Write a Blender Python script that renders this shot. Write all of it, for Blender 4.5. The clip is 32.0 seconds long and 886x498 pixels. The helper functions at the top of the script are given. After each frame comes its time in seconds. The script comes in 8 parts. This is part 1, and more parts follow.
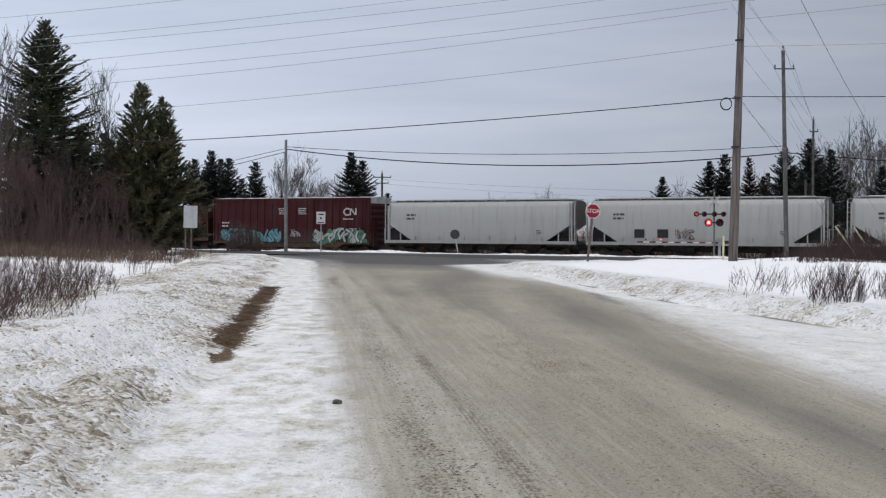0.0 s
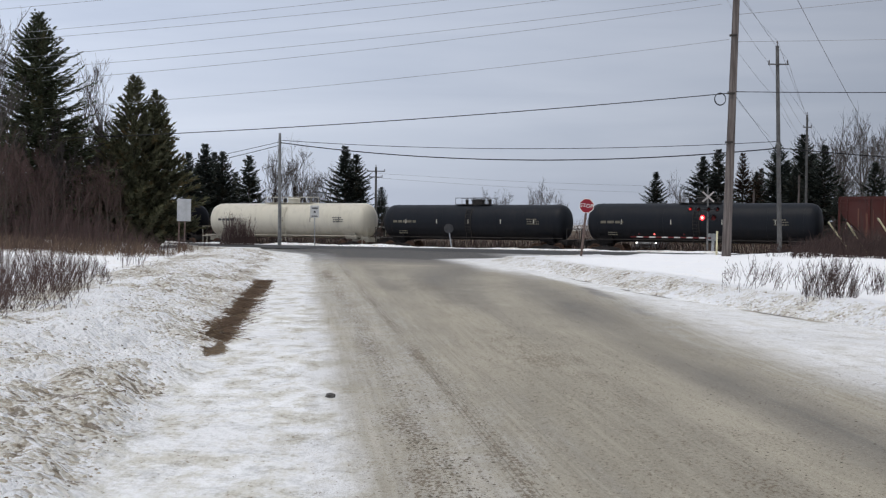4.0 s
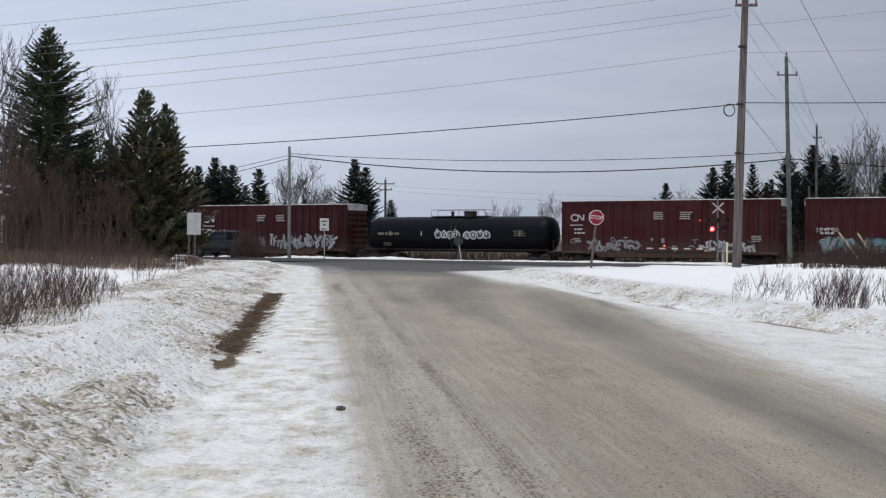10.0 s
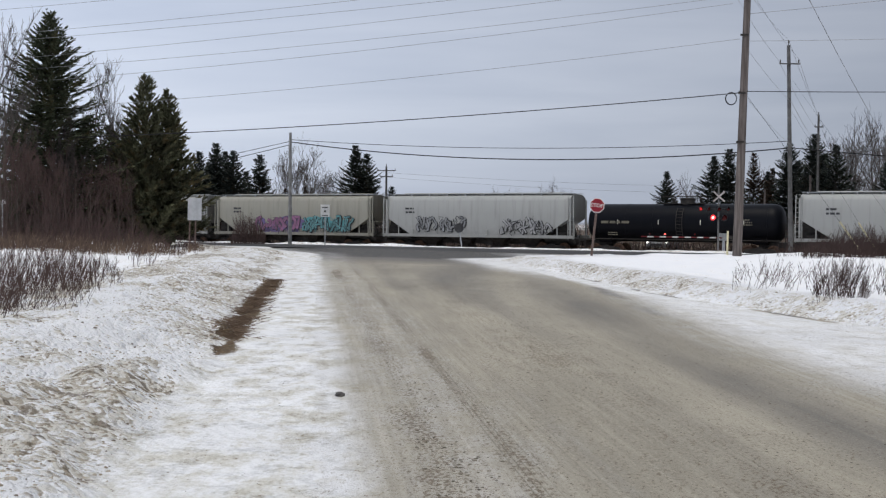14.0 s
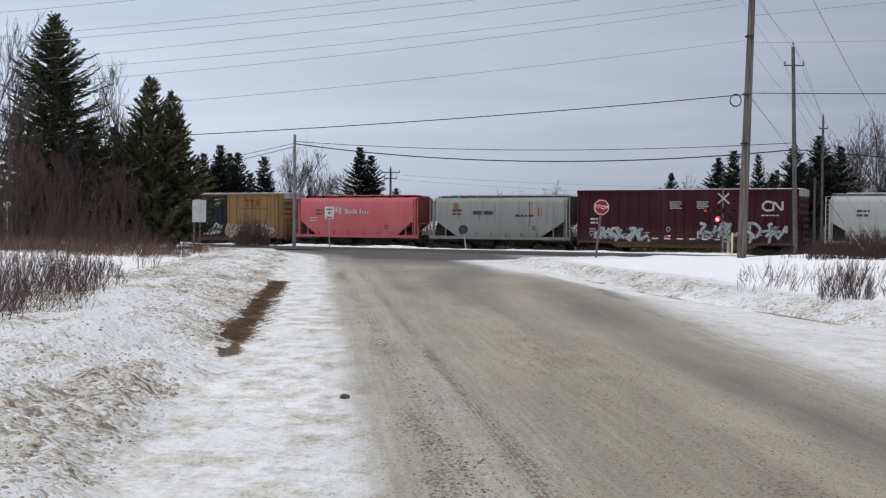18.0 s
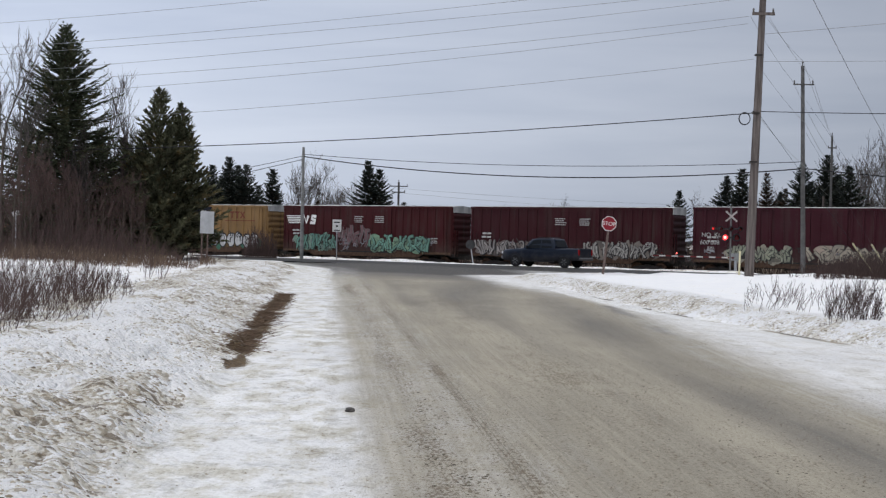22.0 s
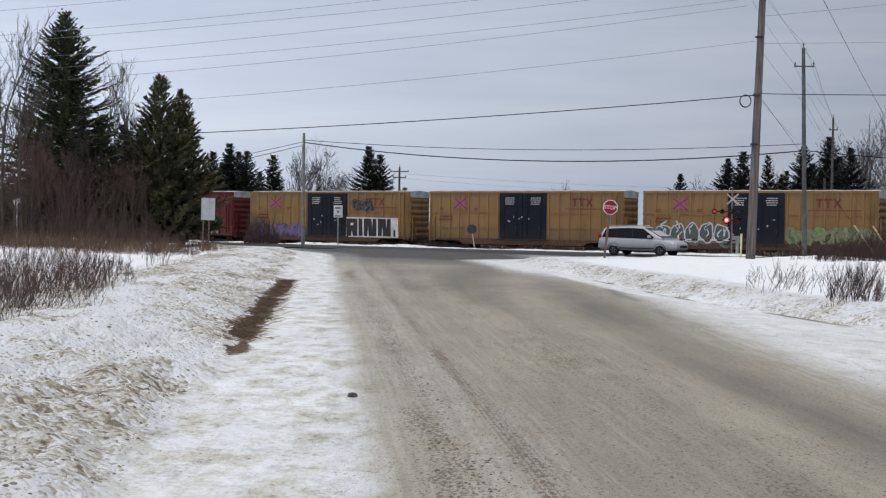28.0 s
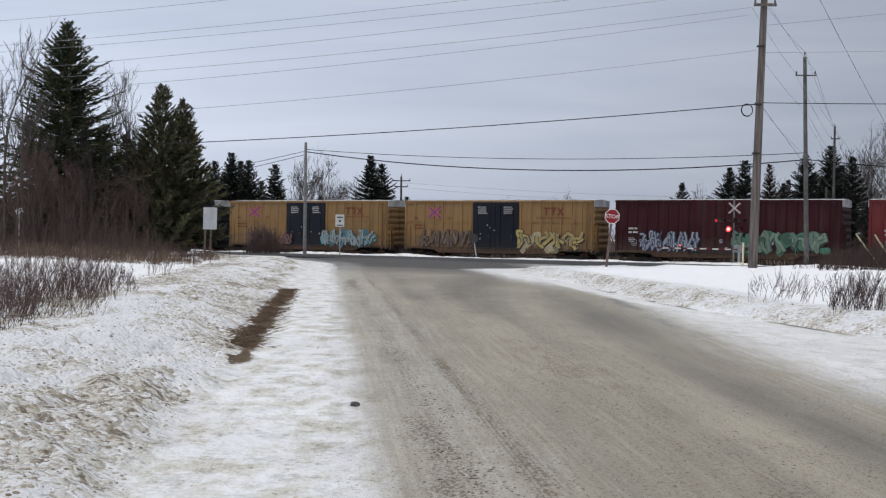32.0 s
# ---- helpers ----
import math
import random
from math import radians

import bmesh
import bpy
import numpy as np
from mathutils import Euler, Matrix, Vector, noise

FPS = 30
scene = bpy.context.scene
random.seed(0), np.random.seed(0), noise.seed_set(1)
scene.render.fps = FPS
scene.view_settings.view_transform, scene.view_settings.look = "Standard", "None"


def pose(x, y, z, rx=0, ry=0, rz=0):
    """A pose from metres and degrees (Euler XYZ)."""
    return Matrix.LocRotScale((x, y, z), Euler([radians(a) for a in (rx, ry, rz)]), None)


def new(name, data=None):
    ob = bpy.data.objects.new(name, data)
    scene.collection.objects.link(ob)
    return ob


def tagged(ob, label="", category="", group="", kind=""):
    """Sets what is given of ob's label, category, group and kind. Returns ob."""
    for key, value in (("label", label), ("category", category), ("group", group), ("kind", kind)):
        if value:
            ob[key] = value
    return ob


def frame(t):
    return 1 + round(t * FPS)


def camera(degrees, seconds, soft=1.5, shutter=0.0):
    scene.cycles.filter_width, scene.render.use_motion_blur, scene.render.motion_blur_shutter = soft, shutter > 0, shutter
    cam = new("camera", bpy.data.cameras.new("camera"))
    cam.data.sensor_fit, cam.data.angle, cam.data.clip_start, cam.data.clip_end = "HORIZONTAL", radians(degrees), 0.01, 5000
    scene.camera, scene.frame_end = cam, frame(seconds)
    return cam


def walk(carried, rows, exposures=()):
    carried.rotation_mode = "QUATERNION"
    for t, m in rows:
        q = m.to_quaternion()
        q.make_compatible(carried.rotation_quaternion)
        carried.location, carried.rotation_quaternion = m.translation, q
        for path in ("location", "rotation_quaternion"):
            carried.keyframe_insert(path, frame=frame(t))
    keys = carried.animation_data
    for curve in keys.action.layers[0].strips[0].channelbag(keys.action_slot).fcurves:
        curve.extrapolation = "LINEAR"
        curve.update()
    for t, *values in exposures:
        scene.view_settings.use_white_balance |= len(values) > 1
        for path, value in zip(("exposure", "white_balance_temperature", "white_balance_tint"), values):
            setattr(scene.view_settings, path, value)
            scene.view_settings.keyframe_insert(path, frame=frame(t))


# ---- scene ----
CLIP = 32.0
cam = camera(40.07, CLIP, soft=1.25)
EYE = 1.7
# seconds, sideways, up, yaw, pitch, roll
ROWS = [
    (0.0, 0.000, -0.000, 0.000, -0.960, -0.160),
    (0.5, -0.006, -0.001, -0.117, -1.040, -0.145),
    (1.0, 0.004, -0.004, -0.250, -1.340, -0.030),
    (1.5, 0.002, -0.006, -0.372, -1.623, 0.139),
    (2.0, 0.006, -0.010, -0.484, -1.794, 0.206),
    (2.5, 0.008, -0.004, -0.497, -1.692, -0.007),
    (3.0, 0.005, -0.002, -0.344, -1.310, -0.343),
    (3.5, -0.002, -0.002, -0.270, -1.207, -0.446),
    (5.5, 0.003, -0.003, -0.386, -1.373, 0.081),
    (6.0, 0.001, -0.005, -0.195, -1.149, -0.080),
    (6.5, 0.000, -0.002, -0.046, -0.793, -0.314),
    (7.0, -0.002, 0.000, 0.130, -0.263, -0.417),
    (7.5, -0.006, 0.001, 0.141, 0.038, -0.472),
    (8.0, -0.004, -0.001, 0.158, -0.001, -0.362),
    (8.5, -0.005, -0.002, 0.074, -0.265, -0.323),
    (9.0, 0.002, -0.007, 0.070, -0.531, -0.233),
    (9.5, -0.006, -0.005, 0.105, -0.617, -0.244),
    (10.0, 0.001, -0.003, 0.160, -0.649, -0.105),
    (10.5, 0.007, -0.004, 0.167, -0.745, 0.048),
    (11.0, 0.005, -0.008, 0.190, -0.827, 0.090),
    (11.5, 0.001, -0.008, 0.382, -0.881, -0.032),
    (12.0, -0.000, -0.005, 0.612, -0.885, -0.378),
    (12.5, -0.001, -0.001, 0.803, -0.681, -0.686),
    (13.0, 0.002, 0.002, 0.705, -0.417, -0.578),
    (13.5, 0.006, -0.005, 0.449, -0.747, -0.514),
    (14.0, 0.007, -0.005, 0.196, -1.259, -0.438),
    (14.5, 0.008, -0.009, 0.125, -1.589, -0.244),
    (16.5, 0.005, 0.002, 0.463, -1.243, -0.807),
    (17.0, 0.004, -0.003, 0.526, -1.082, -0.827),
    (17.5, 0.001, -0.006, 0.496, -1.135, -0.658),
    (18.0, -0.001, -0.002, 0.392, -1.177, -0.434),
    (18.5, 0.002, -0.009, 0.323, -1.138, -0.273),
    (19.0, 0.004, -0.005, 0.328, -1.147, -0.365),
    (19.5, 0.003, -0.008, 0.451, -1.066, -0.632),
    (20.0, -0.007, -0.004, 0.700, -0.790, -1.022),
    (20.5, -0.001, -0.002, 0.882, -0.540, -1.159),
    (21.0, 0.001, 0.001, 0.845, -0.607, -1.095),
    (21.5, -0.002, -0.004, 0.685, -0.617, -1.120),
    (22.0, -0.001, -0.001, 0.739, -0.502, -1.172),
    (22.5, -0.005, -0.003, 0.890, -0.350, -1.065),
    (23.0, -0.005, -0.001, 0.855, -0.349, -0.991),
    (23.5, -0.002, -0.004, 0.792, -0.588, -0.892),
    (24.0, 0.001, -0.005, 0.726, -0.927, -0.703),
    (24.5, 0.001, -0.005, 0.626, -1.166, -0.588),
    (25.0, -0.003, -0.006, 0.607, -1.218, -0.624),
    (25.5, -0.003, -0.008, 0.652, -1.104, -0.653),
    (27.5, -0.004, -0.005, 0.900, -0.876, -0.939),
    (28.0, -0.001, -0.003, 0.797, -1.214, -0.745),
    (28.5, -0.001, -0.007, 0.708, -1.476, -0.560),
    (29.0, 0.000, -0.010, 0.679, -1.391, -0.499),
    (29.5, -0.002, -0.003, 0.841, -0.835, -0.742),
    (30.0, -0.005, -0.001, 1.106, -0.203, -0.927),
    (30.5, -0.012, 0.000, 1.114, -0.048, -0.922),
    (31.0, -0.009, -0.006, 1.033, -0.377, -0.768),
    (31.5, -0.006, -0.005, 0.943, -0.677, -0.790),
    (32.0, -0.008, -0.006, 0.877, -0.780, -0.705)
]
walk(cam, [(t, pose(x, 0, EYE + z, 90 + pitch, roll, yaw)) for t, x, z, yaw, pitch, roll in ROWS],
     exposures=[(0.0, 0.0), (CLIP, 0.0)])

# ---- world and sun: an even winter overcast ----
SUN_UP, SUN_ROUND = 74.0, 200.0
world = bpy.data.worlds.new("overcast_sky")
scene.world = world
world.use_nodes = True
wn, wl = world.node_tree.nodes, world.node_tree.links
wn.clear()
w_out = wn.new("ShaderNodeOutputWorld")
w_bg = wn.new("ShaderNodeBackground")
w_sky = wn.new("ShaderNodeTexSky")
w_sky.sky_type, w_sky.sun_disc = "NISHITA", False
w_sky.sun_elevation, w_sky.sun_rotation = radians(SUN_UP), radians(SUN_ROUND)
w_dim = wn.new("ShaderNodeMix")
w_dim.data_type, w_dim.blend_type = "RGBA", "MULTIPLY"
w_dim.inputs[0].default_value = 1.0
w_dim.inputs[7].default_value = (0.12, 0.12, 0.12, 1)
wl.new(w_sky.outputs[0], w_dim.inputs[6])
w_tc = wn.new("ShaderNodeTexCoord")
w_map = wn.new("ShaderNodeMapping")
w_map.inputs["Scale"].default_value = (1.0, 1.0, 9.0)
w_map.inputs["Rotation"].default_value = (0.0, radians(9), 0.0)
w_noise = wn.new("ShaderNodeTexNoise")
w_noise.inputs["Scale"].default_value, w_noise.inputs["Detail"].default_value = 2.2, 6.0
w_noise.inputs["Roughness"].default_value, w_noise.inputs["Distortion"].default_value = 0.5, 0.3
w_ramp = wn.new("ShaderNodeValToRGB")
w_ramp.color_ramp.elements[0].position, w_ramp.color_ramp.elements[0].color = 0.30, (0.445, 0.500, 0.625, 1)
w_ramp.color_ramp.elements[1].position, w_ramp.color_ramp.elements[1].color = 0.72, (0.62, 0.67, 0.785, 1)
w_mix = wn.new("ShaderNodeMix")
w_mix.data_type = "RGBA"
w_mix.inputs[0].default_value = 0.93
wl.new(w_tc.outputs["Generated"], w_map.inputs[0])
wl.new(w_map.outputs[0], w_noise.inputs["Vector"])
wl.new(w_noise.outputs[0], w_ramp.inputs[0])
wl.new(w_dim.outputs[2], w_mix.inputs[6])
wl.new(w_ramp.outputs[0], w_mix.inputs[7])
w_sep = wn.new("ShaderNodeSeparateXYZ")
wl.new(w_tc.outputs["Generated"], w_sep.inputs[0])
w_side = wn.new("ShaderNodeMapRange")          # the cloud is thicker towards the right
w_side.inputs[1].default_value, w_side.inputs[2].default_value = -0.34, 0.45
w_side.inputs[3].default_value, w_side.inputs[4].default_value = 1.225, 0.60
wl.new(w_sep.outputs[0], w_side.inputs[0])
w_thick = wn.new("ShaderNodeMix")
w_thick.data_type, w_thick.blend_type = "RGBA", "MULTIPLY"
w_thick.inputs[0].default_value = 1.0
wl.new(w_mix.outputs[2], w_thick.inputs[6])
wl.new(w_side.outputs[0], w_thick.inputs[7])
wl.new(w_thick.outputs[2], w_bg.inputs[0])
w_bg.inputs[1].default_value = 1.0
wl.new(w_bg.outputs[0], w_out.inputs[0])

sun = new("sun", bpy.data.lights.new("sun", "SUN"))
sun.data.energy, sun.data.angle, sun.data.color = 1.6, radians(35), (1.0, 0.93, 0.82)
sun.matrix_world = pose(0, 0, 60, 90 - SUN_UP, 0, 180 - SUN_ROUND)


# ---- materials ----
def shade(name):
    m = bpy.data.materials.new(name)
    m.use_nodes = True
    m.node_tree.nodes.clear()
    out = m.node_tree.nodes.new("ShaderNodeOutputMaterial")
    p = m.node_tree.nodes.new("ShaderNodeBsdfPrincipled")
    m.node_tree.links.new(p.outputs[0], out.inputs[0])
    return m, m.node_tree.nodes, m.node_tree.links, p


def node(nodes, links, kind, sets=(), **wires):
    n = nodes.new(kind)
    for k, v in dict(sets).items():
        n.inputs[k].default_value = v
    for k, v in wires.items():
        links.new(v, n.inputs[k])
    return n


def rgba(c):
    return (c[0], c[1], c[2], 1.0)


def mixed(nodes, links, fac, a, b, blend="MIX"):
    """A colour mix; fac, a and b are sockets, numbers or colours."""
    n = nodes.new("ShaderNodeMix")
    n.data_type, n.blend_type = "RGBA", blend
    for i, v in ((0, fac), (6, a), (7, b)):
        if isinstance(v, bpy.types.NodeSocket):
            links.new(v, n.inputs[i])
        else:
            n.inputs[i].default_value = v if i == 0 else rgba(v)
    return n.outputs[2]


def sum_of(nodes, links, op, a, b=0.0, clamp=False):
    n = nodes.new("ShaderNodeMath")
    n.operation, n.use_clamp = op, clamp
    for i, v in ((0, a), (1, b)):
        if isinstance(v, bpy.types.NodeSocket):
            links.new(v, n.inputs[i])
        else:
            n.inputs[i].default_value = v
    return n.outputs[0]


def step(nodes, links, v, lo, hi):
    n = nodes.new("ShaderNodeMapRange")
    n.interpolation_type = "SMOOTHSTEP"
    n.inputs[1].default_value, n.inputs[2].default_value = lo, hi
    links.new(v, n.inputs[0])
    return n.outputs[0]


def noise_at(nodes, links, scale, detail=4.0, rough=0.55, stretch=(1, 1, 1), turn=0.0, space="Object"):
    tc = nodes.new("ShaderNodeTexCoord")
    mp = nodes.new("ShaderNodeMapping")
    mp.inputs["Scale"].default_value, mp.inputs["Rotation"].default_value = stretch, (0, 0, radians(turn))
    links.new(tc.outputs[space], mp.inputs[0])
    n = nodes.new("ShaderNodeTexNoise")
    n.inputs["Scale"].default_value, n.inputs["Detail"].default_value, n.inputs["Roughness"].default_value = scale, detail, rough
    links.new(mp.outputs[0], n.inputs["Vector"])
    return n.outputs[0]


def noise_on(nodes, links, vector, scale, detail=4.0, rough=0.55, stretch=(1, 1, 1)):
    """Noise over a vector socket, stretched."""
    mp = nodes.new("ShaderNodeMapping")
    mp.inputs["Scale"].default_value = stretch
    links.new(vector, mp.inputs[0])
    n = nodes.new("ShaderNodeTexNoise")
    n.inputs["Scale"].default_value, n.inputs["Detail"].default_value, n.inputs["Roughness"].default_value = scale, detail, rough
    links.new(mp.outputs[0], n.inputs["Vector"])
    return n.outputs[0]


def attr(nodes, name):
    n = nodes.new("ShaderNodeAttribute")
    n.attribute_name = name
    return n.outputs["Fac"]


def bump(nodes, links, p, height, strength, distance=0.02):
    b = nodes.new("ShaderNodeBump")
    b.inputs["Strength"].default_value, b.inputs["Distance"].default_value = strength, distance
    links.new(height, b.inputs["Height"])
    links.new(b.outputs[0], p.inputs["Normal"])


MATS = {}


def plain(name, color, rough=0.6, metal=0.0, scale=3.0, vary=0.25, relief=0.2, fine=40.0):
    """A surface with broad and fine variation of tone and a slight relief."""
    if name in MATS:
        return MATS[name]
    m, ns, ls, p = shade(name)
    n1 = noise_at(ns, ls, scale)
    n2 = noise_at(ns, ls, fine, 3.0)
    c = mixed(ns, ls, step(ns, ls, n1, 0.3, 0.7), [k * (1 - vary) for k in color], [min(1, k * (1 + vary)) for k in color])
    c = mixed(ns, ls, sum_of(ns, ls, "MULTIPLY", n2, vary), c, [k * 0.6 for k in color])
    ls.new(c, p.inputs["Base Color"])
    p.inputs["Roughness"].default_value, p.inputs["Metallic"].default_value = rough, metal
    p.inputs["Specular IOR Level"].default_value = 0.25
    if relief:
        bump(ns, ls, p, n2, relief)
    MATS[name] = m
    return m


def paint(name, color, grime=0.5, rust=0.15, rough=0.45, fade=0.2, shine=0.16):
    """Weathered paint on a rail car: faded patches, streaks of grime down the side, road dirt low down and rust."""
    if name in MATS:
        return MATS[name]
    m, ns, ls, p = shade(name)
    broad = noise_at(ns, ls, 0.5, 5.0)
    streak = noise_at(ns, ls, 1.0, 5.0, 0.6, (2.6, 2.6, 0.22))
    spots = noise_at(ns, ls, 3.2, 8.0, 0.7)
    grey = sum(color) / 3
    c = mixed(ns, ls, step(ns, ls, broad, 0.3, 0.75), color, [k * (1 - fade) + fade * (grey + 0.12) for k in color])
    c = mixed(ns, ls, sum_of(ns, ls, "MULTIPLY", step(ns, ls, streak, 0.45, 0.8), grime), c, (0.055, 0.045, 0.038))
    tc = ns.new("ShaderNodeTexCoord")
    sep = ns.new("ShaderNodeSeparateXYZ")
    ls.new(tc.outputs["Object"], sep.inputs[0])
    low = sum_of(ns, ls, "ADD", sep.outputs[2], sum_of(ns, ls, "MULTIPLY", spots, 1.6))
    dirt = sum_of(ns, ls, "SUBTRACT", 1.0, step(ns, ls, low, 1.6, 3.3))
    c = mixed(ns, ls, sum_of(ns, ls, "MULTIPLY", dirt, grime * 0.9), c, (0.085, 0.07, 0.058))
    c = mixed(ns, ls, sum_of(ns, ls, "MULTIPLY", step(ns, ls, spots, 0.66, 0.74), min(1, rust * 3)), c, (0.12, 0.05, 0.025))
    ls.new(c, p.inputs["Base Color"])
    p.inputs["Roughness"].default_value = rough
    p.inputs["Specular IOR Level"].default_value = shine
    bump(ns, ls, p, spots, 0.12)
    MATS[name] = m
    return m


def glowing(name, color, strength):
    m, ns, ls, p = shade(name)
    p.inputs["Base Color"].default_value = rgba(color)
    p.inputs["Emission Color"].default_value, p.inputs["Emission Strength"].default_value = rgba(color), strength
    p.inputs["Roughness"].default_value = 0.3
    return m


def glass(name, color):
    m, ns, ls, p = shade(name)
    p.inputs["Base Color"].default_value, p.inputs["Roughness"].default_value = rgba(color), 0.06
    p.inputs["Specular IOR Level"].default_value = 0.08
    return m


# ---- mesh building ----
class Shape:
    """Vertices and faces, gathered and then linked as one mesh."""

    def __init__(self):
        self.v, self.f, self.k, self.mat = [], [], [], 0

    def add(self, verts, faces):
        n = len(self.v)
        self.v += [tuple(p) for p in verts]
        self.f += [tuple(i + n for i in f) for f in faces]
        self.k += [self.mat] * len(faces)
        return self

    def box(self, x0, x1, y0, y1, z0, z1, c=0.0):
        """A box; with c its upright and lengthwise edges are chamfered at the ends of z."""
        if c <= 0:
            return self.add([(x, y, z) for z in (z0, z1) for x, y in ((x0, y0), (x1, y0), (x1, y1), (x0, y1))],
                            [(3, 2, 1, 0), (4, 5, 6, 7), (0, 1, 5, 4), (1, 2, 6, 5), (2, 3, 7, 6), (3, 0, 4, 7)])
        rings = []
        for z, i in ((z0, c), (z0 + c, 0), (z1 - c, 0), (z1, c)):
            rings.append([(x0 + i + c, y0 + i, z), (x1 - i - c, y0 + i, z), (x1 - i, y0 + i + c, z), (x1 - i, y1 - i - c, z),
                          (x1 - i - c, y1 - i, z), (x0 + i + c, y1 - i, z), (x0 + i, y1 - i - c, z), (x0 + i, y0 + i + c, z)])
        return self.loft(rings)

    def loft(self, rings, caps=True):
        m, n = len(rings[0]), len(rings)
        faces = [(i * m + j, i * m + (j + 1) % m, (i + 1) * m + (j + 1) % m, (i + 1) * m + j) for i in range(n - 1) for j in range(m)]
        if caps:
            faces += [tuple(reversed(range(m))), tuple(range((n - 1) * m, n * m))]
        return self.add([p for r in rings for p in r], faces)

    def rod(self, a, b, r0, r1=None, n=8, caps=True):
        a, b = Vector(a), Vector(b)
        r1 = r0 if r1 is None else r1
        w = (b - a).normalized()
        u = w.orthogonal().normalized()
        v = w.cross(u)
        ring = lambda c, r: [c + r * (math.cos(2 * math.pi * i / n) * u + math.sin(2 * math.pi * i / n) * v) for i in range(n)]
        return self.loft([ring(a, r0), ring(b, r1)], caps)

    def tube(self, pts, r, n=6):
        pts = [Vector(p) for p in pts]
        rings, u = [], None
        for i, p in enumerate(pts):
            w = (pts[min(i + 1, len(pts) - 1)] - pts[max(i - 1, 0)]).normalized()
            u = w.orthogonal().normalized() if u is None else (u - w * u.dot(w)).normalized()
            v = w.cross(u)
            rings.append([p + r * (math.cos(2 * math.pi * k / n) * u + math.sin(2 * math.pi * k / n) * v) for k in range(n)])
        return self.loft(rings)

    def turned(self, profile, axis="x", n=24, at=(0, 0, 0)):
        """A body of revolution: profile rows of (place along the axis, radius)."""
        rings = []
        for s, r in profile:
            ring = []
            for i in range(n):
                c, d = r * math.cos(2 * math.pi * i / n), r * math.sin(2 * math.pi * i / n)
                ring.append({"x": (at[0] + s, at[1] + c, at[2] + d), "y": (at[0] + d, at[1] + s, at[2] + c),
                             "z": (at[0] + c, at[1] + d, at[2] + s)}[axis])
            rings.append(ring)
        return self.loft(rings)

    def prism(self, outline, y0, y1):
        """An outline in x and z, carried from y0 to y1."""
        return self.loft([[(x, y0, z) for x, z in outline], [(x, y1, z) for x, z in outline]])

    def mesh(self, name, mats, smooth=False):
        me = bpy.data.meshes.new(name)
        me.from_pydata(self.v, [], self.f)
        for m in mats if isinstance(mats, (list, tuple)) else [mats]:
            me.materials.append(m)
        if any(self.k):
            me.polygons.foreach_set("material_index", self.k)
        if smooth:
            me.polygons.foreach_set("use_smooth", [True] * len(me.polygons))
            me.set_sharp_from_angle(angle=radians(40))
        me.update()
        return me


def part(name, shape, mats, parent, label="", smooth=False, at=None):
    """One mesh object under a thing or a part; shape is a Shape or a mesh to share."""
    data = shape if isinstance(shape, bpy.types.Mesh) else shape.mesh(name, mats, smooth)
    ob = new(name, data)
    ob.parent = parent
    if at is not None:
        ob.matrix_basis = at
    if label:
        ob["label"] = label
    return ob


def thing(name, m, label, category, group=""):
    ob = new(name)
    ob.empty_display_size = 0.3
    ob.matrix_world = m
    return tagged(ob, label, category, group)


def structure(name, shape, mats, label, smooth=False):
    ob = new(name, shape.mesh(name, mats, smooth))
    return tagged(ob, label, "", "", "structure")


STEEL = plain("galvanised_steel", (0.42, 0.43, 0.44), 0.45, 0.6, 6, 0.15)
DARK_STEEL = plain("grimy_black_steel", (0.035, 0.031, 0.028), 0.7, 0.0, 4, 0.35)
RUST = plain("rusty_brown_steel", (0.10, 0.06, 0.04), 0.8, 0.0, 5, 0.35)
RUBBER = plain("tyre_rubber", (0.022, 0.022, 0.023), 0.85, 0.0, 30, 0.2)
WHITE_PAINT = plain("white_paint", (0.74, 0.74, 0.72), 0.55, 0.0, 4, 0.08)
BLACK_PAINT = plain("black_paint", (0.02, 0.02, 0.022), 0.5, 0.0, 4, 0.2)

# ---- the lie of the land ----
LEAN_ROAD = 0.11                     # the road drifts this far left a metre as it goes away
CROSS_AT, CROSS_TURN = 76.7, radians(34)
CROSS_HALF = 3.7
TRACK_TURN = radians(28.15)
TRACK_D = Vector((math.cos(TRACK_TURN), -math.sin(TRACK_TURN), 0))
TRACK_N = Vector((math.sin(TRACK_TURN), math.cos(TRACK_TURN), 0))
RAIL_Z = -0.66
TRACK_A = Vector((-17.96, 103.89, RAIL_Z)) + 1.6 * TRACK_N     # centre line, rail top
CROSS_D = Vector((math.cos(CROSS_TURN), -math.sin(CROSS_TURN), 0))
CROSS_N = Vector((math.sin(CROSS_TURN), math.cos(CROSS_TURN), 0))


def cross_point(s, off=0.0, z=0.0):
    """A place on the cross road: s metres along it to the right, off metres beyond its middle."""
    return Vector((0, CROSS_AT, z)) + s * CROSS_D + off * CROSS_N


def sstep(v, lo, hi):
    t = np.clip((v - lo) / (hi - lo), 0, 1)
    return t * t * (3 - 2 * t)


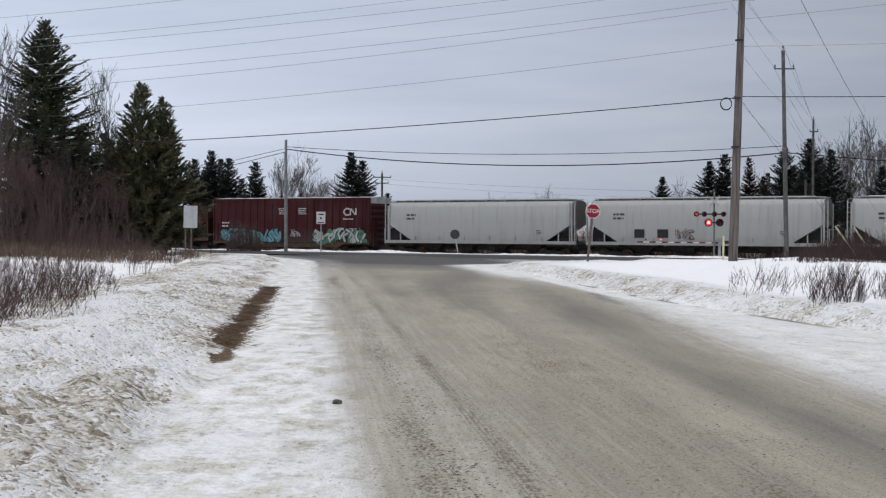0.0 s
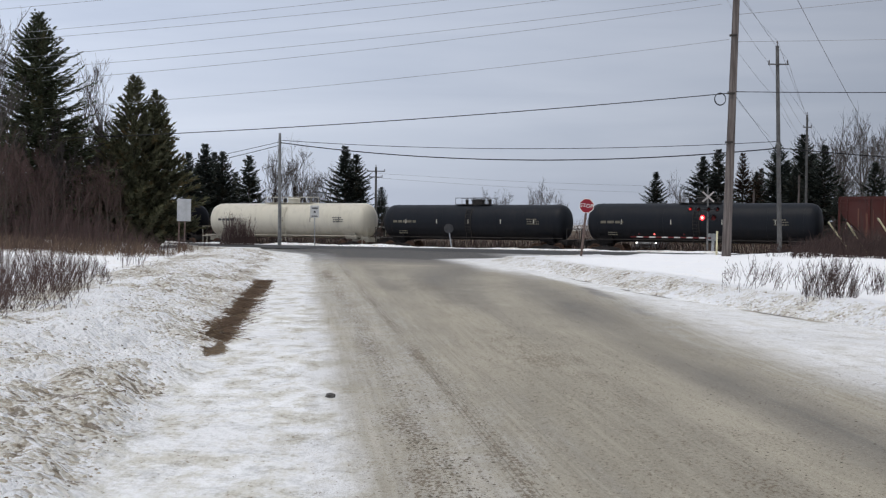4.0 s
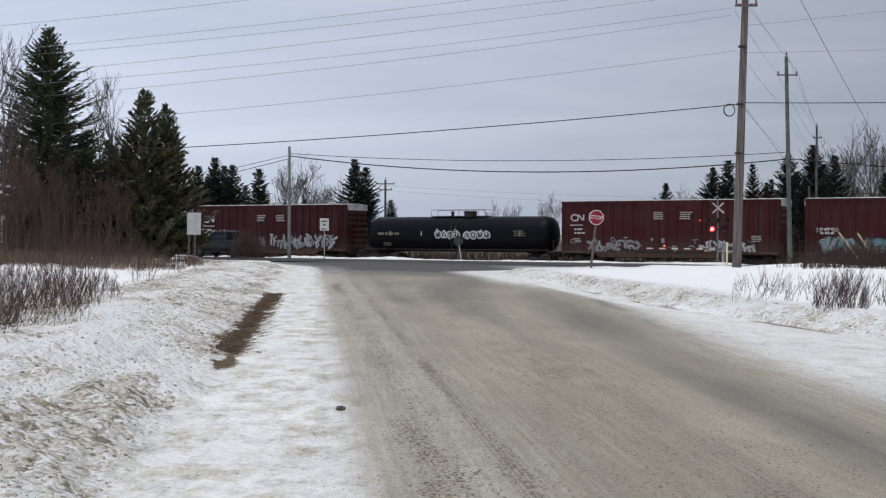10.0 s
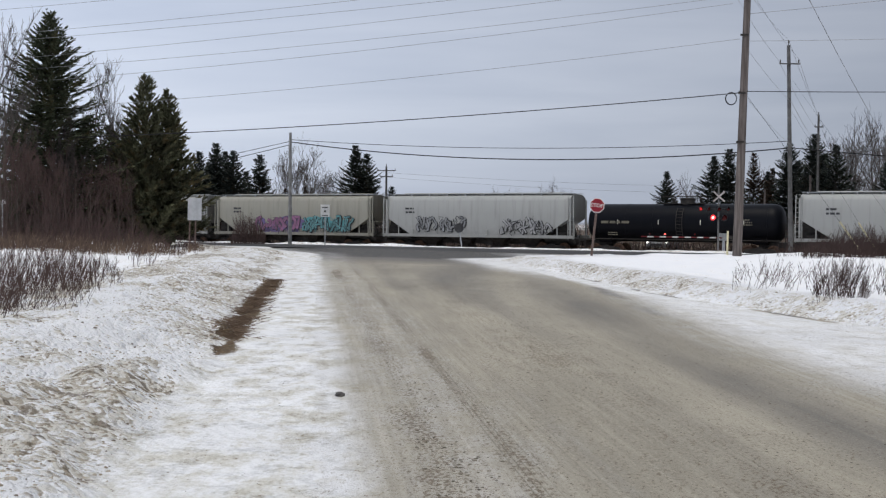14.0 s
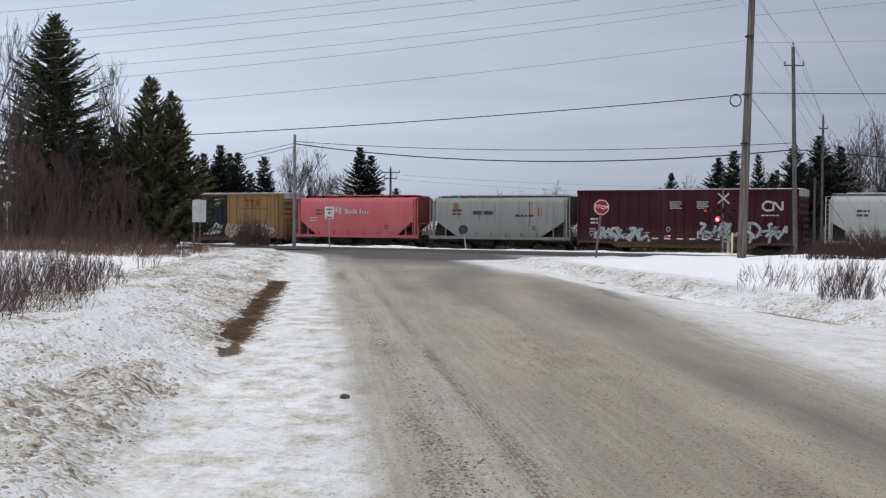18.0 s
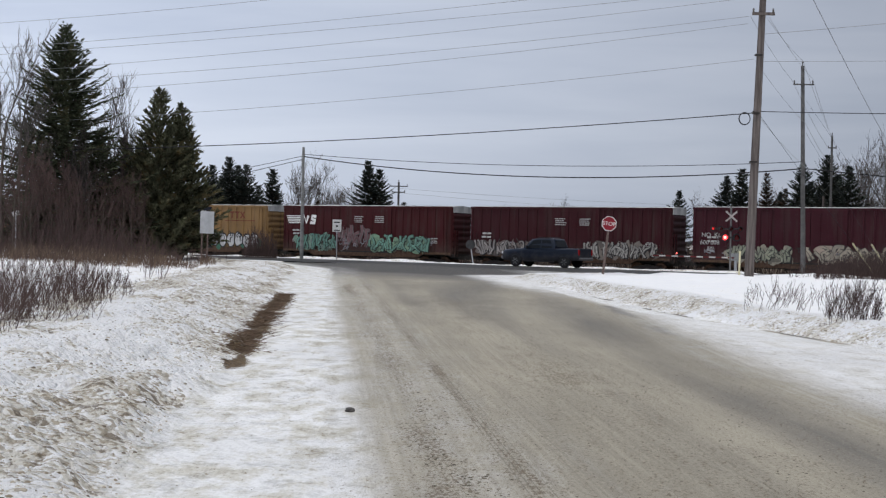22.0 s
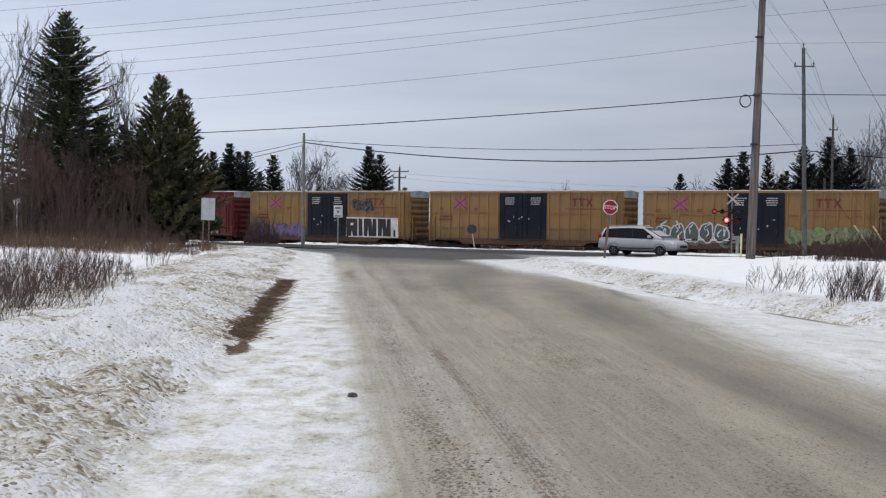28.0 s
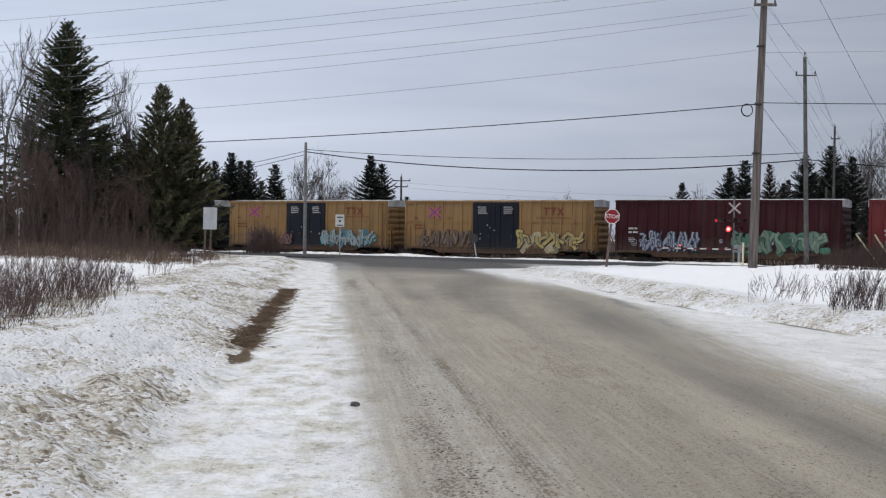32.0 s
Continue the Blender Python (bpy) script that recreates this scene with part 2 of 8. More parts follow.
def fbm(x, y, seed=0, octaves=4):
    """Soft noise of many sizes from turned sine waves, about -1 to 1."""
    r = np.random.RandomState(seed)
    out, amp, total = np.zeros_like(x), 1.0, 0.0
    for o in range(octaves):
        part_sum = np.zeros_like(x)
        for k in range(5):
            an, ph, fr = r.uniform(0, 6.283), r.uniform(0, 6.283), (2.0 ** o) * r.uniform(0.7, 1.4)
            part_sum += np.sin(fr * (x * math.cos(an) + y * math.sin(an)) + ph + 1.3 * np.sin(fr * 0.6 * (y * math.cos(an) - x * math.sin(an)) + ph * 2))
        out += amp * part_sum / 3.2
        total += amp
        amp *= 0.55
    return out / total


def lay(x, y):
    """Cross-road coordinates: a across the near road, b beyond the cross road's middle, c beyond the track's middle."""
    a = x + LEAN_ROAD * y
    b = x * math.sin(CROSS_TURN) + (y - CROSS_AT) * math.cos(CROSS_TURN)
    c = (x - TRACK_A.x) * TRACK_N.x + (y - TRACK_A.y) * TRACK_N.y
    return a, b, c


def edges(y):
    """The near road's bare left edge, its left shoulder's foot and the right bank's foot, in a."""
    left = 0.33 - 3.0 * sstep(y, 62, 76)
    shoulder = -1.25 - 5.5 * sstep(y, 60, 78)
    right = 8.35 + 0.09 * np.clip(30 - y, 0, 30) + 11.3 * sstep(y, 54, 67) ** 1.3
    return left, shoulder, right


def clods(x, y, size, seed):
    """Broken round lumps: the height over a jittered grid of domes of uneven size, 0 to 1."""
    i, j = np.floor(x / size), np.floor(y / size)
    out = np.zeros_like(x)
    for di in (-1, 0, 1):
        for dj in (-1, 0, 1):
            ci, cj = i + di, j + dj
            h1 = np.modf(np.abs(np.sin(ci * 12.9898 + cj * 78.233 + seed) * 43758.5453))[0]
            h2 = np.modf(np.abs(np.sin(ci * 39.346 + cj * 11.135 + seed) * 24634.6345))[0]
            h3 = np.modf(np.abs(np.sin(ci * 73.156 + cj * 52.235 + seed) * 35412.1234))[0]
            d2 = ((x / size - ci - h1) ** 2 + (y / size - cj - h2) ** 2) / (0.25 + 0.75 * h3) ** 2
            out = np.maximum(out, h3 * np.sqrt(np.clip(1 - d2, 0, 1)))
    return out


def height(x, y):
    a, b, c = lay(x, y)
    left, shoulder, right = edges(y)
    n1, n2, n3 = fbm(x * 0.9, y * 0.5, 3), fbm(x * 3.2, y * 2.2, 4), fbm(x * 0.2, y * 0.2, 5)
    near = 1 - sstep(b, -9.0, -4.6)
    w = shoulder + 0.30 * n1 + 0.22 * n2 - a                         # metres beyond the left shoulder
    lump = 0.04 * n2 + 0.055 * np.abs(fbm(x * 2.2, y * 2.0, 8)) + 0.075 * clods(x, y * 0.8, 0.42, 1.0) + 0.045 * clods(x, y * 0.85, 0.2, 2.0) + 0.03 * np.abs(fbm(x * 6.0, y * 5.0, 6, 3))
    bank = 0.34 * sstep(w, -0.1, 2.1) * (1 + 0.35 * n1) - 0.10 * sstep(w, 2.2, 4.5) + lump * sstep(w, -0.1, 0.5) * (1 - 0.7 * sstep(w, 3.0, 5.0))
    bank *= 1 - 0.32 * sstep(y, 28, 48)
    bank += 0.22 * sstep(w, 6, 14)
    v = a - right - 0.25 * n1 - 0.18 * n2
    rbank = 0.30 * sstep(v, 0.0, 1.1) * (1 + 0.25 * n1) + 0.45 * lump * sstep(v, 0.0, 0.3) * (1 - 0.85 * sstep(v, 0.9, 1.8)) - 0.06 * sstep(v, 1.3, 3.0) + 0.05 * n3 * sstep(v, 2, 6)
    rbank *= 1 - 0.40 * sstep(y, 46, 58) * (1 - sstep(v, 3, 8))
    rbank -= 0.12 * sstep(y, 50, 58) * sstep(v, 0.6, 1.6) * (1 - sstep(v, 4, 9))
    z = near * (bank * (w > 0) + rbank * (v > 0))
    # ploughed ridge before and behind the cross road, then the fall to the railway
    off_road = np.maximum(sstep(w, -0.3, 1.0), sstep(v, -0.3, 1.0))
    z += off_road * (0.10 + (0.02 + 0.17 * sstep(a, 15, 25)) * (v > 0)) * np.exp(-((b + 5.2) / 0.9) ** 2) * (1 + 0.5 * n1)
    z += (0.08 + 0.15 * n1 + 0.03 * n2) * np.exp(-((b - 4.9) / 0.8) ** 2)
    z -= 0.95 * sstep(b, 5.0, 8.5) * (1 - sstep(c, 6, 14)) + 0.5 * sstep(c, 6, 14)
    z += 0.14 * n3 * sstep(c, 8, 30)
    z -= 0.08 * sstep(a - left, -0.35, 0.1) * (v < 0) * (b < -2.0) + 0.05 * (np.abs(b) < CROSS_HALF)
    z += 0.012 * n2 * (w <= 0) * (v < 0) * near
    return z


def sheet(name, xs, ys, zfun, mats, masks, kind_label, warp=None):
    """A grid over xs and ys; warp turns its rows into places, masks give its attributes."""
    gx, gy = np.meshgrid(xs, ys)
    if warp:
        gx, gy = warp(gx, gy)
    gz = zfun(gx, gy)
    nx, ny = len(xs), len(ys)
    idx = np.arange(nx * ny).reshape(ny, nx)
    quads = np.stack([idx[:-1, :-1], idx[:-1, 1:], idx[1:, 1:], idx[1:, :-1]], -1).reshape(-1, 4)
    me = bpy.data.meshes.new(name)
    me.vertices.add(nx * ny)
    me.vertices.foreach_set("co", np.stack([gx, gy, gz], -1).astype(np.float32).ravel())
    me.loops.add(quads.size)
    me.loops.foreach_set("vertex_index", quads.ravel().astype(np.int32))
    me.polygons.add(len(quads))
    me.polygons.foreach_set("loop_start", np.arange(0, quads.size, 4, dtype=np.int32))
    me.polygons.foreach_set("use_smooth", np.ones(len(quads), bool))
    me.update(calc_edges=True)
    for key, fun in masks.items():
        at = me.attributes.new(key, "FLOAT", "POINT")
        at.data.foreach_set("value", fun(gx, gy).astype(np.float32).ravel())
    me.materials.append(mats)
    ob = new(name, me)
    return tagged(ob, kind_label, "", "", "structure")


GRID_X, GRID_Y = np.linspace(-40, 40, 801), np.linspace(4, 110, 1061)
GRID_Z = height(*np.meshgrid(GRID_X, GRID_Y))


def ground_z(x, y):
    """The ground's height at a place, from a table."""
    if not (-40 < x < 40 and 4 < y < 110):
        return float(height(np.array([float(x)]), np.array([float(y)]))[0])
    i, j = (x + 40) * 10, (y - 4) * 10
    i0, j0 = min(799, int(i)), min(1059, int(j))
    fx, fy = i - i0, j - j0
    return float((GRID_Z[j0, i0] * (1 - fx) + GRID_Z[j0, i0 + 1] * fx) * (1 - fy) + (GRID_Z[j0 + 1, i0] * (1 - fx) + GRID_Z[j0 + 1, i0 + 1] * fx) * fy)


# snow with sand and earth thrown up by the plough
def packed_snow(ns, ls, soil=1.0):
    """Colour of driven and trodden snow: cream and grey stains, and fine specks of sand; soil scales the stains."""
    times = lambda v, f: sum_of(ns, ls, "MULTIPLY", v, f)
    plus = lambda u, v: sum_of(ns, ls, "ADD", u, v)
    big = noise_at(ns, ls, 0.45, 5, 0.6, (1, 0.7, 1), -6.3)
    mid = noise_at(ns, ls, 2.3, 8, 0.70, (1.0, 0.55, 1), -6.3)
    wet = noise_at(ns, ls, 3.4, 8, 0.72, (0.8, 0.8, 1), 14)
    fine = noise_at(ns, ls, 19.0, 7, 0.72, (1, 0.6, 1))
    c = mixed(ns, ls, step(ns, ls, big, 0.32, 0.68), (0.77, 0.775, 0.78), (0.885, 0.89, 0.895))
    stain = plus(times(mid, 0.66), plus(times(fine, 0.16), times(big, 0.20)))
    c = mixed(ns, ls, times(step(ns, ls, stain, 0.455, 0.60), 0.60 * soil), c, (0.545, 0.52, 0.435))
    grey = plus(times(wet, 0.74), times(fine, 0.26))
    c = mixed(ns, ls, times(step(ns, ls, grey, 0.485, 0.62), 0.55 * soil), c, (0.52, 0.525, 0.52))
    deep = plus(times(mid, 0.45), plus(times(wet, 0.3), times(fine, 0.28)))
    c = mixed(ns, ls, times(step(ns, ls, deep, 0.545, 0.625), 0.6 * soil), c, (0.37, 0.335, 0.26))
    c = mixed(ns, ls, times(step(ns, ls, plus(times(fine, 0.72), times(mid, 0.3)), 0.60, 0.645), 0.75 * soil), c, (0.24, 0.195, 0.14))
    return c


def clod_cells(ns, ls, scale):
    """Broken clods: how near a clod's middle, and two random numbers for each clod."""
    tc, vn = ns.new("ShaderNodeTexCoord"), ns.new("ShaderNodeTexNoise")
    vn.inputs["Scale"].default_value, vn.inputs["Detail"].default_value = scale * 1.3, 4.0
    ls.new(tc.outputs["Object"], vn.inputs["Vector"])
    vs, add = ns.new("ShaderNodeVectorMath"), ns.new("ShaderNodeVectorMath")
    vs.operation, add.operation = "SCALE", "ADD"
    vs.inputs["Scale"].default_value = 0.55 / scale
    ls.new(vn.outputs["Color"], vs.inputs[0])
    ls.new(tc.outputs["Object"], add.inputs[0])
    ls.new(vs.outputs[0], add.inputs[1])
    vor = ns.new("ShaderNodeTexVoronoi")
    vor.voronoi_dimensions, vor.feature = "2D", "F1"
    vor.inputs["Scale"].default_value, vor.inputs["Randomness"].default_value = scale, 1.0
    ls.new(add.outputs[0], vor.inputs["Vector"])
    sep = ns.new("ShaderNodeSeparateColor")
    ls.new(vor.outputs["Color"], sep.inputs[0])
    return vor.outputs["Distance"], sep.outputs[0], sep.outputs[1]


def snow_material():
    m, ns, ls, p = shade("ploughed_snow")
    mid = noise_at(ns, ls, 1.5, 7, 0.66, (1, 0.6, 1), 6)
    speck = noise_at(ns, ls, 5.5, 9, 0.72, (1, 0.85, 1), 6)
    fine = noise_at(ns, ls, 16.0, 7, 0.70)
    dirt, rough = attr(ns, "dirt"), attr(ns, "lumpy")
    d1, r1, s1 = clod_cells(ns, ls, 10.0)
    d2, r2, s2 = clod_cells(ns, ls, 25.0)
    c = mixed(ns, ls, step(ns, ls, mid, 0.3, 0.7), (0.87, 0.88, 0.90), (0.93, 0.932, 0.935))
    level = sum_of(ns, ls, "ADD", sum_of(ns, ls, "MULTIPLY", dirt, 0.72), sum_of(ns, ls, "MULTIPLY", sum_of(ns, ls, "SUBTRACT", mid, 0.64), 1.3))
    cream = step(ns, ls, sum_of(ns, ls, "SUBTRACT", sum_of(ns, ls, "ADD", level, sum_of(ns, ls, "MULTIPLY", speck, 0.5)), sum_of(ns, ls, "MULTIPLY", r1, 0.55)), 0.05, 0.40)
    c = mixed(ns, ls, sum_of(ns, ls, "MULTIPLY", cream, 0.85), c, (0.665, 0.635, 0.56))
    tan = step(ns, ls, sum_of(ns, ls, "SUBTRACT", sum_of(ns, ls, "ADD", level, sum_of(ns, ls, "MULTIPLY", fine, 0.7)), sum_of(ns, ls, "MULTIPLY", r2, 1.0)), 0.22, 0.46)
    c = mixed(ns, ls, sum_of(ns, ls, "MULTIPLY", tan, 0.8), c, mixed(ns, ls, s2, (0.47, 0.415, 0.32), (0.33, 0.275, 0.195)))
    brown = step(ns, ls, sum_of(ns, ls, "SUBTRACT", sum_of(ns, ls, "ADD", sum_of(ns, ls, "MULTIPLY", level, 0.55), fine), sum_of(ns, ls, "MULTIPLY", s1, 0.45)), 0.575, 0.665)
    c = mixed(ns, ls, sum_of(ns, ls, "MULTIPLY", brown, 0.85), c, (0.19, 0.15, 0.105))
    c = mixed(ns, ls, step(ns, ls, sum_of(ns, ls, "ADD", attr(ns, "packed"), sum_of(ns, ls, "MULTIPLY", sum_of(ns, ls, "SUBTRACT", speck, 0.5), 1.2)), 0.35, 0.65), c, packed_snow(ns, ls, 1.35))
    grain = sum_of(ns, ls, "ADD", sum_of(ns, ls, "MULTIPLY", speck, 0.65), sum_of(ns, ls, "MULTIPLY", fine, 0.45))
    turf = step(ns, ls, sum_of(ns, ls, "ADD", attr(ns, "turf"), sum_of(ns, ls, "MULTIPLY", sum_of(ns, ls, "SUBTRACT", grain, 0.55), 3.0)), 0.48, 0.74)
    c = mixed(ns, ls, turf, c, mixed(ns, ls, step(ns, ls, fine, 0.38, 0.66), (0.05, 0.032, 0.017), (0.19, 0.13, 0.065)))
    earth = step(ns, ls, sum_of(ns, ls, "ADD", attr(ns, "earth"), sum_of(ns, ls, "MULTIPLY", sum_of(ns, ls, "SUBTRACT", speck, 0.5), 1.3)), 0.42, 0.58)
    c = mixed(ns, ls, earth, c, mixed(ns, ls, step(ns, ls, speck, 0.35, 0.65), (0.06, 0.043, 0.03), (0.15, 0.11, 0.07)))
    ls.new(c, p.inputs["Base Color"])
    p.inputs["Roughness"].default_value = 0.75
    p.inputs["Specular IOR Level"].default_value = 0.2
    dome = sum_of(ns, ls, "ADD", sum_of(ns, ls, "MULTIPLY", d1, -1.3), sum_of(ns, ls, "MULTIPLY", d2, -0.6))
    hgt = sum_of(ns, ls, "ADD", sum_of(ns, ls, "ADD", sum_of(ns, ls, "MULTIPLY", fine, 0.7), sum_of(ns, ls, "MULTIPLY", speck, 1.1)), dome)
    bump(ns, ls, p, sum_of(ns, ls, "MULTIPLY", hgt, sum_of(ns, ls, "ADD", sum_of(ns, ls, "MULTIPLY", rough, 0.72), 0.16)), 1.0, 0.045)
    return m


def road_material(name, tan, dark):
    """Sanded ice: streaks along the wheel tracks, worn grey bands, snow at the sides, crumbs and grit."""
    m, ns, ls, p = shade(name)
    times = lambda v, f: sum_of(ns, ls, "MULTIPLY", v, f)
    plus = lambda u, v: sum_of(ns, ls, "ADD", u, v)
    less = lambda u, v: sum_of(ns, ls, "SUBTRACT", u, v)
    at = ns.new("ShaderNodeCombineXYZ")
    track = attr(ns, "track")
    ls.new(track, at.inputs[0])
    ls.new(attr(ns, "along"), at.inputs[1])
    on = lambda *k: noise_on(ns, ls, at.outputs[0], *k)
    lines = on(2.6, 7, 0.62, (1, 0.030, 1))
    thin = on(15.0, 7, 0.66, (1, 0.022, 1))
    broken = on(9.0, 7, 0.70, (1, 0.10, 1))
    big = on(0.5, 5, 0.6, (1, 0.30, 1))
    mid = on(2.4, 7, 0.66, (1, 0.35, 1))
    crumb = noise_at(ns, ls, 30.0, 7, 0.74, (1, 0.55, 1))
    speck = noise_at(ns, ls, 36.0, 5, 0.72, (1, 0.5, 1))
    grit = noise_at(ns, ls, 95.0, 4, 0.66, (1, 0.5, 1))
    c = mixed(ns, ls, step(ns, ls, big, 0.35, 0.7), [k * 0.86 for k in tan], [k * 1.12 for k in tan])
    c = mixed(ns, ls, times(step(ns, ls, lines, 0.42, 0.66), 0.30), c, [k * 0.70 for k in tan])
    c = mixed(ns, ls, times(step(ns, ls, thin, 0.50, 0.62), 0.20), c, [min(1, k * 1.40) for k in tan])
    c = mixed(ns, ls, times(step(ns, ls, less(1.0, thin), 0.51, 0.62), 0.20), c, [k * 0.58 for k in tan])
    c = mixed(ns, ls, times(step(ns, ls, broken, 0.54, 0.68), 0.22), c, [k * 0.62 for k in tan])
    bare = attr(ns, "bare")
    bmask = step(ns, ls, plus(bare, plus(times(plus(lines, thin), 0.36), times(mid, 0.18))), 0.62, 1.25)
    c = mixed(ns, ls, bmask, c, dark)
    c = mixed(ns, ls, step(ns, ls, plus(bare, times(mid, 0.3)), 0.98, 1.18), c, (0.075, 0.073, 0.071))
    white = attr(ns, "white")
    wsum = plus(white, plus(times(mid, 0.45), times(plus(lines, plus(thin, broken)), 0.24)))
    wmask = step(ns, ls, wsum, 0.62, 1.36)
    c = mixed(ns, ls, wmask, c, mixed(ns, ls, step(ns, ls, track, 2.0, 3.0), packed_snow(ns, ls, 1.35), packed_snow(ns, ls, 0.6)))
    for place, width, comb, depth in ((1.43, 0.07, 150.0, 0.50), (1.56, 0.04, 150.0, 0.28), (1.86, 0.05, 120.0, 0.26), (3.05, 0.10, 100.0, 0.22)):
        off = sum_of(ns, ls, "ABSOLUTE", less(track, place))
        band = less(1.0, step(ns, ls, off, width * 0.7, width * 1.3))
        bars = step(ns, ls, sum_of(ns, ls, "SINE", times(track, comb)), 0.45, 0.85)
        c = mixed(ns, ls, times(times(times(band, bars), step(ns, ls, mid, 0.28, 0.52)), depth), c, [k * 0.42 for k in tan])
    crumbs = attr(ns, "crumbs")
    cr = step(ns, ls, plus(times(crumb, 0.8), plus(times(mid, 0.25), times(crumbs, 0.17))), 0.645, 0.69)
    c = mixed(ns, ls, times(cr, 0.8), c, (0.165, 0.125, 0.08))
    dots = step(ns, ls, plus(times(speck, 0.85), times(broken, 0.22)), 0.588, 0.640)
    c = mixed(ns, ls, times(times(dots, less(1.0, times(wmask, 0.7))), 0.66), c, [tan[0] * 0.38, tan[1] * 0.33, tan[2] * 0.28])
    pale = step(ns, ls, less(1.0, speck), 0.585, 0.64)
    c = mixed(ns, ls, times(pale, 0.30), c, [min(1, k * 1.6) for k in tan])
    c = mixed(ns, ls, times(step(ns, ls, grit, 0.46, 0.66), 0.34), c, (0.13, 0.115, 0.09))
    ls.new(c, p.inputs["Base Color"])
    p.inputs["Roughness"].default_value = 0.7
    p.inputs["Specular IOR Level"].default_value = 0.15
    hgt = plus(times(crumb, 1.0), plus(times(cr, 0.6), plus(times(thin, 0.8), times(speck, 0.5))))
    bump(ns, ls, p, hgt, 0.6, 0.02)
    return m


def dirt_mask(x, y):
    a, b, c = lay(x, y)
    left, shoulder, right = edges(y)
    w, v = shoulder - a, a - right
    n1, n2 = fbm(x * 0.5, y * 0.3, 11), fbm(x * 1.6, y * 1.0, 12)
    close, patch = 1 - sstep(y, 14, 24), sstep(fbm(x * 1.1, y * 0.55, 13), -0.15, 0.30)
    band = np.exp(-((w - 0.95 + 0.5 * n1) / 0.75) ** 2) * (0.15 + 0.75 * patch) * close + 0.6 * np.exp(-((w - 3.2 + 0.5 * n1) / 0.8) ** 2) * sstep(y, 14, 22)
    base = 0.22 + 0.34 * patch * (1 - 0.3 * close) + 0.22 * n1 + 0.30 * n2 + 0.22 * (1 - close)
    d = sstep(w + 0.4 * n2, -0.4, 0.5) * (1 - 0.75 * sstep(w + 0.8 * n1, 3.6, 5.2)) * np.clip(base + 0.34 * band, 0.04, 0.85)
    d = np.maximum(d, 0.42 * sstep(-w, -0.5, 0.3) * (v < 0.2) * np.clip(0.75 + 0.9 * n1 + 0.6 * n2, 0.15, 1.4))
    d = np.maximum(d, sstep(v, -0.3, 0.1) * (1 - sstep(v + 0.3 * n1, 0.8, 1.6)) * (0.52 + 0.40 * n2))
    d *= 1 - 0.7 * sstep(b, -8, -4)
    d = np.maximum(d, 0.55 * np.exp(-((np.abs(b) - 4.4) / 0.6) ** 2))
    return np.clip(d * (1 - sstep(c, 3, 8)), 0, 1)


def lumpy_mask(x, y):
    a, b, c = lay(x, y)
    left, shoulder, right = edges(y)
    w, v = shoulder - a, a - right
    return np.clip(np.maximum(sstep(w, -0.2, 0.5) * (1 - sstep(w, 3.2, 5)), sstep(v, -0.1, 0.3) * (1 - sstep(v, 1.3, 2.2))) + 0.15, 0, 1)


def turf_mask(x, y):
    a, b, c = lay(x, y)
    n1, n2 = fbm(x * 2.0, y * 0.8, 21), fbm(x * 5, y * 3, 22)
    strip = np.exp(-((a + 1.18 + 0.12 * n1 - 0.008 * (y - 26)) / 0.27) ** 2) * sstep(y + 2.0 * n2, 14.6, 17.6) * (1 - sstep(y + 2.5 * n1, 31, 39))
    return np.clip(1.25 * strip * (0.92 + 0.50 * n2), 0, 1)


def packed_mask(x, y):
    """Trodden snow between the bank's foot and the road."""
    a, b, c = lay(x, y)
    left, shoulder, right = edges(y)
    n1 = fbm(x * 0.9, y * 0.5, 3)
    return sstep(a - shoulder - 0.3 * n1, -0.5, 0.2) * (1 - sstep(a - right, -0.3, 0.3)) * (1 - sstep(b, -7, -4))


def earth_mask(x, y):
    """Bare brown earth and dead grass along the railway."""
    a, b, c = lay(x, y)
    return np.clip(sstep(c + 0.8 * fbm(x * 0.4, y * 0.4, 51), -6.0, -2.5) * (1 - 0.45 * sstep(c, 120, 300)) * sstep(b, 5.5, 7.5), 0, 1)


SNOW = snow_material()
TAN_ROAD = road_material("sanded_icy_road", (0.386, 0.352, 0.280), (0.172, 0.162, 0.145))
DARK_ROAD = road_material("wet_asphalt", (0.080, 0.078, 0.077), (0.040, 0.040, 0.042))

# near ground, fine; and the wide land round it, coarse
ys_near = np.concatenate([np.linspace(-60, 5, 90)[:-1], 5.0 + 99.0 * (np.linspace(0, 1, 800) ** 1.9)])
xs_near = np.concatenate([np.linspace(-60, -14, 60)[:-1], np.linspace(-14, -1.4, 400)[:-1], np.linspace(-1.4, 1.0, 25)[:-1], np.linspace(1.0, 14, 230), np.linspace(14, 60, 60)[1:]])
NEAR_MASKS = {"dirt": dirt_mask, "lumpy": lumpy_mask, "turf": turf_mask, "earth": earth_mask, "packed": packed_mask}
ground = sheet("ground", xs_near, ys_near, height, SNOW, NEAR_MASKS, "snow-covered verge with dirty ploughed banks")


def far_z(x, y):
    inside = (np.abs(x) < 58.5) & (y > -58) & (y < 102.5)
    return height(x, y) - np.where(inside, 0.6, 0.004)


spread = lambda n, r: np.sign(np.linspace(-1, 1, n)) * np.abs(np.linspace(-1, 1, n)) ** 2.6 * r
ground_far = sheet("ground_beyond", spread(181, 2500), spread(181, 2500) + 60, far_z, SNOW, NEAR_MASKS, "open snow-covered land to the horizon")


